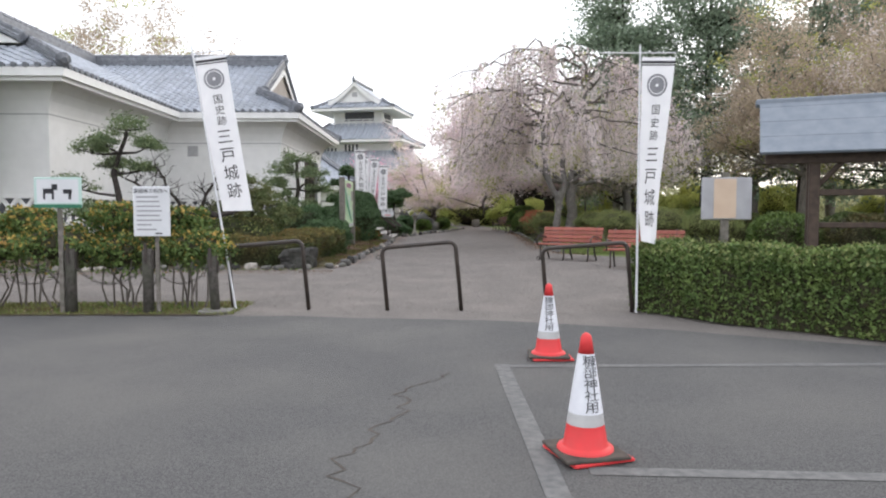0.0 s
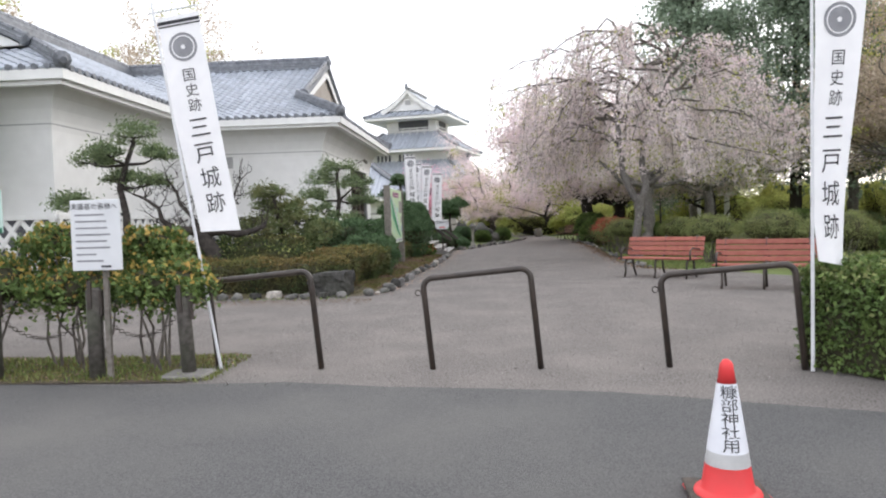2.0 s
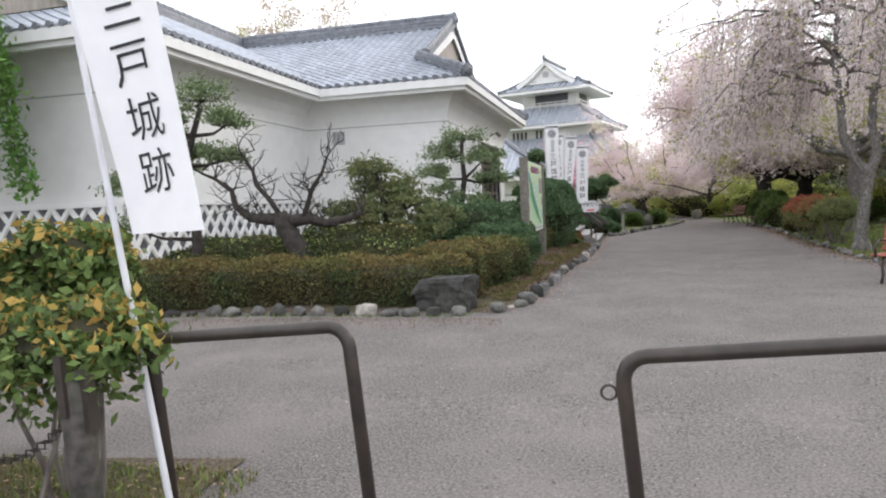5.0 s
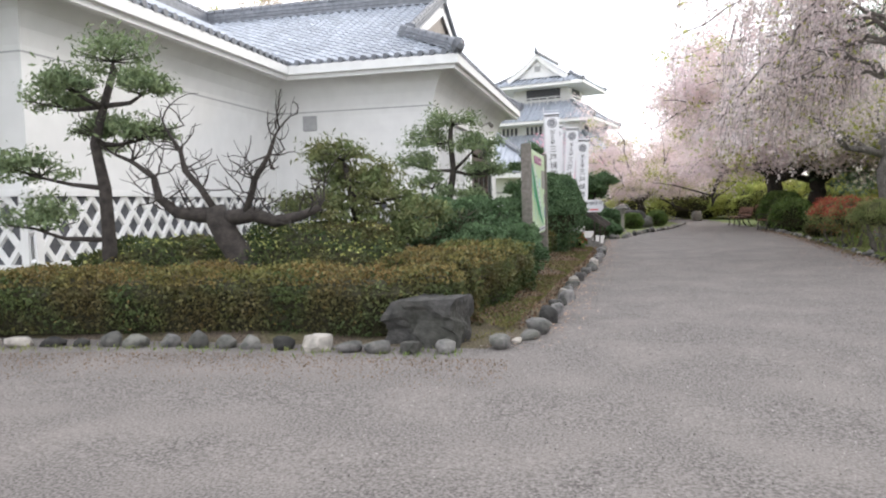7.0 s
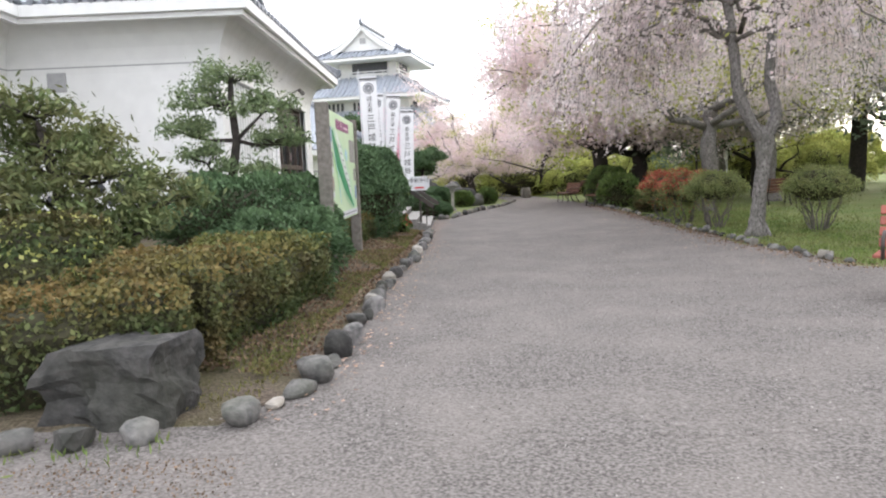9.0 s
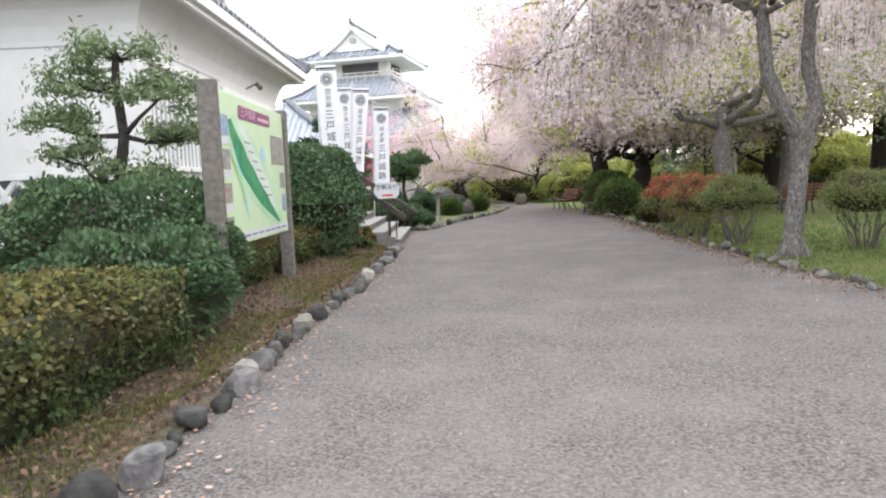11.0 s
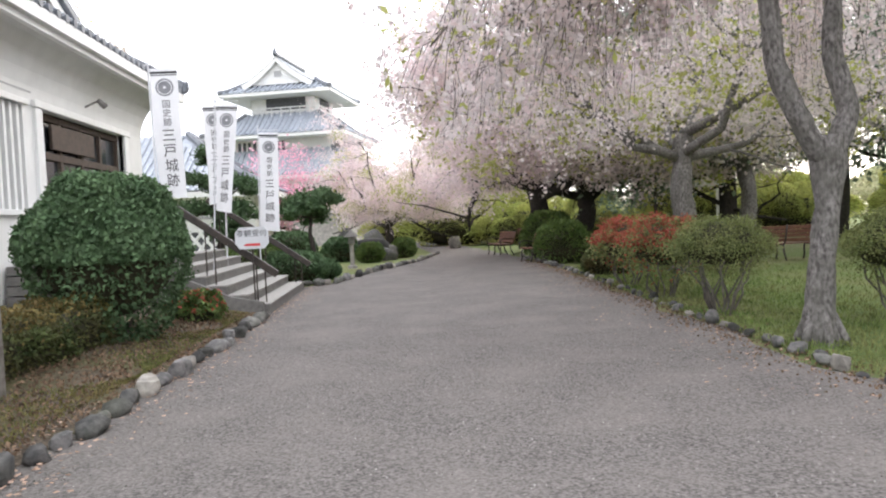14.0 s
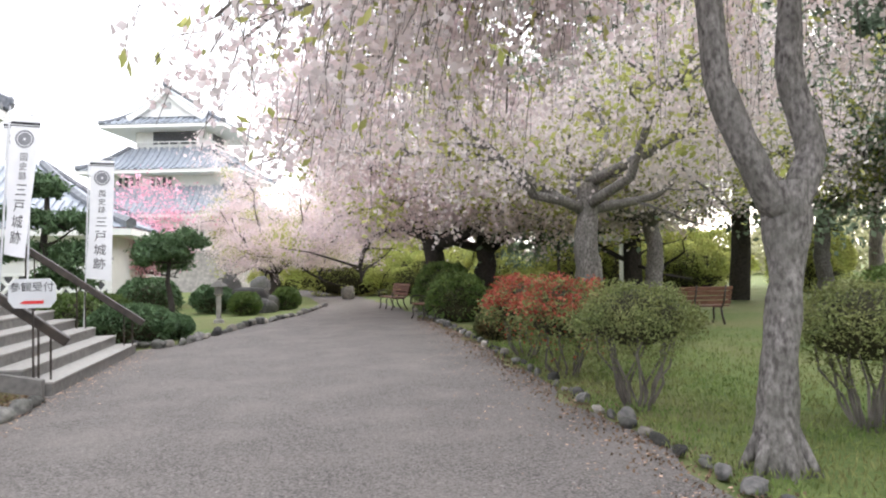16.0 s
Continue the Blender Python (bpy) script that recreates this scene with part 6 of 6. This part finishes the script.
# ---- map board ----
board = empty("map_board", pose(-2.75, 22.25, 0), "green illustrated site map board on two weathered timber posts", "map board")
part("post", Acc().box(-0.09, -0.06, -0.05, 0.08, 0.08, 2.42, None, 0.012), WOODPOST, board)
part("post", Acc().box(-0.09, 2.83, -0.05, 0.08, 2.97, 2.42, None, 0.012), WOODPOST, board)
part("concrete_foot", Acc().box(-0.32, -0.35, -0.05, 0.3, 0.35, 0.06, None, 0.02), CONCRETE, board)
part("concrete_foot", Acc().box(-0.32, 2.6, -0.05, 0.3, 3.3, 0.06, None, 0.02), CONCRETE, board)
MAPGREEN = mat("map_pale_green", (0.55, 0.70, 0.45), (0.60, 0.74, 0.50), 3, 0.45, 0.02)
pnl = part("map_panel", Acc().box(-0.03, 0.1, 0.8, 0.04, 2.82, 2.36, None, 0.006), MAPGREEN, board)
fx = 0.043


def patch(pts, material, lift, label="", name="map_area"):
    a = Acc().add([(fx + lift, y, z) for y, z in pts], [tuple(range(len(pts)))])
    return part(name, a, material, pnl, label)


def oval(cy, cz, ry, rz_, tilt, n=24, wob=0.0):
    c, s = math.cos(tilt), math.sin(tilt)
    o = []
    for i in range(n):
        t = 2 * math.pi * i / n
        k = 1 + wob * math.sin(t * 5 + 1) + wob * 0.6 * math.sin(t * 9)
        o.append((cy + ry * k * math.cos(t) * c - rz_ * k * math.sin(t) * s, cz + ry * k * math.cos(t) * s + rz_ * k * math.sin(t) * c))
    return o


def swathe(y0, z0, y1, z1, bow, w, wob, n=22):
    """A bowed band, pointed at both ends, with an uneven edge."""
    left, right = [], []
    for i in range(n + 1):
        t = i / n
        y, z = y0 + (y1 - y0) * t + bow * math.sin(math.pi * t), z0 + (z1 - z0) * t
        k = w * math.sin(math.pi * min(0.97, max(0.04, t))) ** 0.6
        left.append((y - k * (1 + wob * math.sin(t * 19)), z - 0.25 * k))
        right.append((y + k * (1 + wob * math.sin(t * 27 + 1)), z + 0.25 * k))
    return left + right[::-1]


def band(shape, material, lift):
    h = len(shape) // 2
    a = Acc().add([(fx + lift, y, z) for y, z in shape], [(i, i + 1, 2 * h - 2 - i, 2 * h - 1 - i) for i in range(h - 1)])
    return part("map_area", a, material, pnl)


band(swathe(0.5, 2.12, 2.4, 0.93, -0.1, 0.5, 0.05), mat("map_light_green", (0.42, 0.66, 0.42), (0.55, 0.72, 0.5), 5, 0.5, 0), 0.001)
band(swathe(0.5, 1.9, 0.98, 1.05, 0.05, 0.06, 0.2), mat("map_blue", (0.38, 0.62, 0.74), (0.48, 0.70, 0.76), 6, 0.5, 0), 0.002)
band(swathe(0.42, 1.75, 0.9, 1.2, 0.08, 0.05, 0.3), mat("map_meadow", (0.3, 0.6, 0.2), (0.4, 0.66, 0.3), 6, 0.5, 0), 0.0025)
band(swathe(0.46, 2.09, 2.32, 0.96, -0.28, 0.19, 0.12), mat("map_dark_green", (0.03, 0.22, 0.10), (0.08, 0.34, 0.16), 9, 0.5, 0), 0.004)
band(swathe(0.78, 2.1, 2.15, 1.12, -0.0, 0.15, 0.2), mat("map_white", (0.72, 0.76, 0.70), (0.56, 0.66, 0.58), 12, 0.5, 0), 0.003)
for k in range(7):
    t = 0.2 + 0.1 * k
    y, z = 0.78 + 1.37 * t, 2.1 - 0.98 * t
    patch([(y - 0.1, z - 0.02), (y + 0.12, z - 0.035), (y + 0.12, z - 0.018), (y - 0.1, z - 0.003)], GREYINK, 0.0052, "", "map_street")
patch(oval(1.72, 1.78, 0.12, 0.07, -0.7, wob=0.1), mat("map_sky_blue", (0.36, 0.6, 0.78), (0.46, 0.7, 0.8), 9, 0.5, 0), 0.005)
pm = patch([(0.82, 2.13), (2.1, 2.13), (2.12, 2.15), (2.12, 2.25), (2.1, 2.27), (0.82, 2.27), (0.8, 2.25), (0.8, 2.15)], mat("plum_banner", (0.25, 0.07, 0.17), (0.3, 0.1, 0.2), 5, 0.5, 0), 0.004, "", "title_band")
TITLEPINK = mat("title_pink", (0.65, 0.45, 0.52), (0.7, 0.5, 0.55), 5, 0.5, 0)
v, f = glyph("三戸城跡", 0.13)
part("title", Acc().add([(fx + 0.007, 1.17 + x * 1.15, 2.2 + y) for x, y, *_ in v], f), TITLEPINK, pnl)
patch([(1.55, 2.17), (2.05, 2.17), (2.05, 2.205), (1.55, 2.205)], TITLEPINK, 0.007, "", "text_line")
PH = [mat("photo_" + n, a_, b_, 14, 0.5, 0) for n, a_, b_ in (("hills", (0.18, 0.25, 0.4), (0.4, 0.5, 0.6)), ("ruins", (0.2, 0.2, 0.18), (0.4, 0.38, 0.35)), ("blossom", (0.3, 0.15, 0.15), (0.35, 0.4, 0.3)), ("wall", (0.25, 0.22, 0.15), (0.4, 0.36, 0.28)))]
for k in range(4):
    z0 = 1.92 - 0.34 * k
    patch([(0.14, z0), (0.42, z0), (0.42, z0 + 0.2), (0.14, z0 + 0.2)], PH[k], 0.002, "", "photo")
    patch([(0.14, z0 - 0.09), (0.42, z0 - 0.09), (0.42, z0 - 0.01), (0.14, z0 - 0.01)], SIGNWHITE, 0.002, "", "caption")
for z0, z1, y0, k in ((1.68, 2.04, 2.12, 1), (1.38, 1.58, 2.5, 1), (1.08, 1.3, 2.55, 0)):
    patch([(y0, z0), (2.76, z0), (2.76, z1), (y0, z1)], PH[k], 0.002, "", "photo")
patch([(0.14, 0.83), (2.78, 0.83), (2.78, 0.92), (0.14, 0.92)], SIGNWHITE, 0.002, "", "caption")
for k in range(9):
    patch([(0.2 + k * 0.28, 0.86), (0.42 + k * 0.28, 0.86), (0.42 + k * 0.28, 0.885), (0.2 + k * 0.28, 0.885)], GREYINK, 0.004, "", "text_line")

# ---- entrance steps ----
steps = empty("entrance_steps", Matrix.Identity(4), "concrete entrance steps with pale worn nosings", "steps")
for k in range(6):
    x1 = -1.62 - 0.34 * k
    z1 = 0.165 * (k + 1)
    part("step", Acc().box(-5.8, 31.15 + 0.02 * k, -0.05 if k == 0 else z1 - 0.17, x1, 35.65 - 0.02 * k, z1 - 0.03), CONCRETE, steps)
    part("nosing", Acc().box(x1 - 0.36, 31.14 + 0.02 * k, z1 - 0.03, x1 + 0.015, 35.66 - 0.02 * k, z1, None, 0.006), CONCTOP, steps)
part("side_wall", Acc().add([(-1.7, 31.02, -0.05), (-4.2, 31.02, -0.05), (-4.2, 31.02, 1.0), (-3.6, 31.02, 0.95), (-2.2, 31.02, 0.3), (-1.7, 31.02, 0.2), (-1.7, 31.14, -0.05), (-4.2, 31.14, -0.05), (-4.2, 31.14, 1.0), (-3.6, 31.14, 0.95), (-2.2, 31.14, 0.3), (-1.7, 31.14, 0.2)],
     [(0, 1, 2, 3, 4, 5), (11, 10, 9, 8, 7, 6), (0, 5, 11, 6), (5, 4, 10, 11), (4, 3, 9, 10), (3, 2, 8, 9)]), CONCRETE, steps)


def stair_rail(y, x0, z0, x1, z1):
    th = empty("handrail", Matrix.Identity(4), "sloping dark brown handrail with thin iron posts", "handrail", "stair handrails")
    d = Vector((x1 - x0, 0, z1 - z0))
    an = math.degrees(math.atan2(-d.z, d.x))
    part("rail", Acc().box(0, -0.045, -0.06, d.length, 0.045, 0.06, pose(x0, y, z0, 0, an, 0), 0.012), IRON, th)
    for k in range(3):
        t = (0.12, 0.48, 0.86)[k]
        x, z = x0 + d.x * t, z0 + d.z * t
        zb = 0.165 * min(6, max(0, int((-x - 1.62) / 0.34) + 1))
        for dx in (-0.07, 0.07):
            part("post", Acc().tube([(x + dx, y, zb - 0.02), (x + dx, y, z - 0.02 + dx * d.z / d.x)], 0.014, 6), IRON, th)


stair_rail(31.35, -1.5, 0.62, -3.75, 2.28)
stair_rail(35.35, -1.42, 0.55, -3.6, 2.1)
osg = empty("reception_sign", pose(-1.86, 31.2, 0), "white octagonal reception sign with a red arrow on a pole", "sign")
part("pole", Acc().tube([(0, 0.03, -0.05), (0, 0.03, 1.3)], 0.014, 8), IRON, osg)
op = part("panel", Acc().add([(x, y, z) for y in (0, 0.02) for x, z in ((-0.2, 1.07), (0.2, 1.07), (0.27, 1.16), (0.27, 1.34), (0.2, 1.43), (-0.2, 1.43), (-0.27, 1.34), (-0.27, 1.16))],
     [(0, 1, 2, 3, 4, 5, 6, 7), (15, 14, 13, 12, 11, 10, 9, 8)] + [(i, 8 + i, 8 + (i + 1) % 8, (i + 1) % 8) for i in range(8)]), SIGNWHITE, osg)
v, f = glyph("参観受付", 0.125)
part("lettering", Acc().add([(x, -0.004, y + 1.32) for x, y, *_ in v], f), INK, op)
part("arrow", Acc().add([(-0.14, -0.004, 1.13), (-0.09, -0.004, 1.16), (0.13, -0.004, 1.16), (0.13, -0.004, 1.12), (-0.09, -0.004, 1.12)], [(4, 3, 2, 1, 0)]), CONERED, op)
FL = "white festival banner with black lettering beside the entrance steps"
banner((-3.25, 30.85, 4.1), (-3.2, 30.9, 0.3), 0.42, 2.0, 1, "banner flags", 0.02, 0.2, 0, FL)
banner((-2.75, 33.0, 3.9), (-2.95, 33.0, 0.5), 0.40, 2.0, 1, "banner flags", 0.1, 2.2, 0, FL)
banner((-2.9, 34.3, 4.1), (-3.0, 34.3, 0.5), 0.40, 2.0, -1, "banner flags", 0.1, 1.2, 0, FL)
banner((-2.6, 36.4, 3.8), (-2.72, 36.4, 0.0), 0.44, 2.3, 1, "banner flags", 0.02, 3.0, 0, FL)

# ---- right-hand border ----
round_bush("quince_bush", "flowering quince bush with red blossom", (4.98, 32.7, 0), 0.62, 0.95, 0.45, 0.82, BUSHLEAF, 13000, 0.03, 121, 9, "border bushes", second=REDLEAF, share=0.45, e=2.0, lump=0.2)
round_bush("quince_bush", "flowering quince bush with red blossom", (4.9, 30.7, 0), 0.6, 0.85, 0.47, 0.82, BUSHLEAF, 13000, 0.03, 122, 9, "border bushes", second=REDLEAF, share=0.33, e=2.0, lump=0.2)
OL = "rounded olive-green clipped bush on bare spreading stems"
for k, (x, y, s, z, zc) in enumerate(((4.8, 28.5, 0.6, 0.38, 0.9), (6.35, 27.1, 0.65, 0.42, 0.88), (6.2, 23.3, 0.7, 0.45, 0.9), (7.4, 22.2, 0.8, 0.5, 0.95), (8.6, 21.2, 0.8, 0.5, 0.9))):
    round_bush("border_bush", OL, (x, y, 0), s, s, z, zc, BUSHLEAF, 17000, 0.02, 130 + k, 16, "border bushes", e=2.0, lump=0.16)
for k, (x, y, s, z) in enumerate(((5.3, 35.2, 0.5, 0.4), (5.6, 40.5, 0.8, 0.8), (5.7, 42.8, 0.9, 1.0), (6.6, 48, 0.9, 0.8), (8.5, 41, 0.7, 0.6), (10.8, 21.2, 1.0, 0.8), (12.4, 20.2, 1.1, 0.8), (7.8, 43, 0.7, 0.6), (10, 44, 0.8, 0.6), (12.5, 28, 1.0, 0.8), (13, 33, 1.2, 0.9))):
    round_bush("clipped_bush", "rounded clipped evergreen bush on the lawn", (x, y, 0), s, s, z, z * 0.55, HEDGELEAF if k % 3 else AZALEA, 5000, 0.055, 140 + k, group="clipped bushes")
# white gate posts and lamp beyond the lawn
gate = empty("white_gate", pose(15.2, 52, 0), "plain white two-post gate beyond the trees", "gate")
for x in (-0.95, 0.95):
    part("post", Acc().box(x - 0.14, -0.14, -0.05, x + 0.14, 0.14, 2.7, None, 0.02), TRIM, gate)
part("lintel", Acc().box(-1.5, -0.12, 2.5, 1.5, 0.12, 2.72, None, 0.02), TRIM, gate)
lp = empty("lamp_pole", pose(9.6, 43.2, 0), "slender dark lamp pole among the trees", "lamp")
part("pole", Acc().tube([(0, 0, -0.05), (0, 0, 4.2)], [0.06, 0.045], 8), IRON, lp)
part("lamp_head", Acc().lathe([(0.05, 4.2), (0.16, 4.25), (0.18, 4.5), (0.05, 4.6)], n=10), SIGNWHITE, lp)
tl = empty("stone_lantern", pose(-0.9, 42.8, 0), "small grey stone lantern on a slim post", "lantern")
part("post", Acc().lathe([(0.16, -0.05), (0.14, 0.06), (0.07, 0.1), (0.07, 0.75), (0.14, 0.8)], n=8), STONEWALL, tl)
part("lantern_head", Acc().lathe([(0.11, 0.8), (0.12, 1.0), (0.26, 1.02), (0.2, 1.08), (0.05, 1.2)], n=6), CONCRETE, tl)
for k, (x, y, s) in enumerate(((-0.3, 47.3, 0.75), (0.3, 47.8, 0.5), (-2.2, 60, 1.2), (-0.5, 61, 1.0), (0.2, 47, 0.45), (3.6, 55.5, 0.6))):
    stone(x, y, s, s * 0.7, s * 1.1, k * 50, "upright grey garden rock on the lawn")


# ---- grass and litter ----
def blades(n, fx_, seed, size, name, label, material=GRASS, z=0.03, long=5.0):
    rng = np.random.default_rng(seed)
    p = np.array([fx_(rng) for _ in range(n)])
    tagged(new(name, leafmesh(name, p, size, material, long, -2.5, seed)), label, "grass" if "grass" in name else "litter", "", "stuff")


def right_lawn(r):
    y = r.uniform(21.5, 38)
    return (lerp(PATH_R, y) + 0.05 + abs(r.normal()) * 2.2, y, 0.02)


def left_verge(r):
    x = r.uniform(-9, -2.75)
    return (x, r.uniform(lerp(ROAD_EDGE, x) + 0.02, 11.1), gz(10) + 0.02)


def bed_edge(r):
    y = r.uniform(17, 30.5)
    x = lerp([(16.6, -2.8), (17.2, -2.4), (19, -2.25), (22.5, -2.15), (26.4, -1.9), (31, -1.75)], y)
    return (x - abs(r.normal()) * 0.4, y, 0.03)


def bed_strip(r):
    y = r.uniform(17.6, 30.8)
    d = 0.15 + abs(r.normal()) * 0.55 * (0.5 + 0.5 * math.sin(y * 2.1))
    return (lerp(PATH_L, y) - 0.2 - d, y, 0.045 + 0.14 * d + 0.07 * max(0, d - 1))


def bed_front(r):
    x = r.uniform(-10, -2.7)
    return (x, 16.45 + 0.08 * (x + 6) * (x < -6) * 2 + r.normal() * 0.1, gz(16.4) + 0.01)


blades(26000, right_lawn, 1, 0.014, "grass_lawn", "short bright spring grass beside the path")
blades(9000, left_verge, 2, 0.011, "grass_verge", "thin mossy grass on the roadside verge", MOSS, long=3.5)
blades(5000, bed_edge, 3, 0.011, "grass_bed", "sparse grass between border stones and hedge", MOSS, long=3.5)
blades(14000, bed_strip, 5, 0.012, "grass_strip", "patchy moss and grass on the planting bed", MOSS, long=3.0)
blades(2600, left_verge, 7, 0.015, "grass_verge_tuft", "brighter grass tufts on the roadside verge", long=5.5)
blades(600, bed_front, 4, 0.012, "grass_tuft", "thin grass at the foot of the border stones")
LITTER = mat("fallen_petals", (0.50, 0.36, 0.28), (0.42, 0.26, 0.18), 20, 0.9, 0, island=0.4)
rl = np.random.default_rng(6)
lp_ = [(lerp(PATH_L, y) + abs(rl.normal()) * 0.22 - 0.1, y, 0.006) for y in rl.uniform(16.8, 36, 1500)] + [(lerp(PATH_R, y) - abs(rl.normal()) * 0.5, y, 0.006) for y in rl.uniform(21, 40, 1100)] + [(rl.uniform(-8, -2.8), rl.uniform(9.9, 11.1), gz(10) + 0.012) for _ in range(900)] + [(lerp(PATH_L, y) - 0.2 - rl.random() * 0.75, y, 0.04) for y in rl.uniform(20, 30.5, 2200)]
lm = leafmesh("fallen_leaves", lp_, 0.028, LITTER, 1.4, 0, 6)
co = np.empty(len(lm.vertices) * 3)
lm.vertices.foreach_get("co", co)
co = co.reshape(-1, 4, 3)
mid_ = co.mean(axis=1, keepdims=True)
co[:, :, 2] = mid_[:, :, 2] + (co[:, :, 2] - mid_[:, :, 2]) * 0.2 + 0.004
lm.vertices.foreach_set("co", co.ravel())
tagged(new("fallen_leaves", lm), "scattered fallen petals and dry leaves on gravel", "litter", "", "stuff")
rg = np.random.default_rng(16)
gp = np.array([(rg.uniform(-3, 4), y, gz(y) + 0.002) for y in rg.uniform(9.6, 27, 16000)])
tagged(new("gravel_grit", leafmesh("gravel_grit", gp, 0.012, mat("grit", (0.2, 0.185, 0.17), (0.36, 0.34, 0.32), 30, 0.9, 0, island=0.4), 1.1, 0, 8)), "loose pale grit on the gravel path", "gravel", "", "stuff")
CRUMB = mat("brown_leaf_crumb", (0.13, 0.085, 0.055), (0.22, 0.15, 0.1), 20, 0.95, 0, island=0.5)
rb_ = np.random.default_rng(26)
cx_ = rb_.uniform(-10, -2.2, 5000)
cy_ = 16.3 + 0.16 * np.minimum(cx_ + 5.5, 0) - np.abs(rb_.normal(size=5000)) * 0.45
cp_ = np.column_stack((cx_, cy_, [gz(y) + 0.001 for y in cy_]))
tagged(new("leaf_crumbs", leafmesh("leaf_crumbs", cp_, 0.011, CRUMB, 1.3, 0, 27)), "brown crumbs of dry leaves on the gravel", "litter", "", "stuff")
def bed_point(r, most):
    y = r.uniform(17.6, 30.8)
    d = most * r.random()
    return (lerp(PATH_L, y) - 0.2 - d, y, 0.045 + 0.14 * d + 0.07 * max(0, d - 1))


bp_ = np.array([bed_point(rb_, 1.3) for _ in range(9000)])
ep_ = np.array([(lerp(PATH_R, y) + rb_.normal() * 0.22, y, 0.006) for y in rb_.uniform(21.5, 42, 5000)])
tagged(new("edge_litter", leafmesh("edge_litter", ep_, 0.022, CRUMB, 1.4, 0, 29)), "dry brown leaves along the lawn edge", "litter", "", "stuff")
tagged(new("bed_litter", leafmesh("bed_litter", bp_, 0.026, CRUMB, 1.5, 0, 28)), "dry brown leaves on the planting bed", "litter", "", "stuff")
# distant woods that close the view; haze is put into their pale colour
wr_ = np.random.default_rng(36)
n_ = 60000
an_ = wr_.uniform(-0.75, 1.25, n_)
ra_ = wr_.uniform(84, 110, n_)
ht_ = (4.5 + 2.2 * np.sin(an_ * 23) + 1.6 * np.sin(an_ * 61 + 1)) * wr_.random(n_) ** 0.9
wp_ = np.column_stack((5 + ra_ * np.sin(an_), 10 + ra_ * np.cos(an_), np.maximum(ht_, 0) + 0.1))
tagged(new("far_woods", leafmesh("far_woods", wp_, 0.45, mat("hazed_wood_leaf", (0.34, 0.36, 0.2), (0.5, 0.47, 0.3), 0.3, 0.9, 0, island=0.3, thin=0.35), 1.4, 0, 37)), "spring woods beyond the park, coloured pale for haze", "woods", "", "stuff")
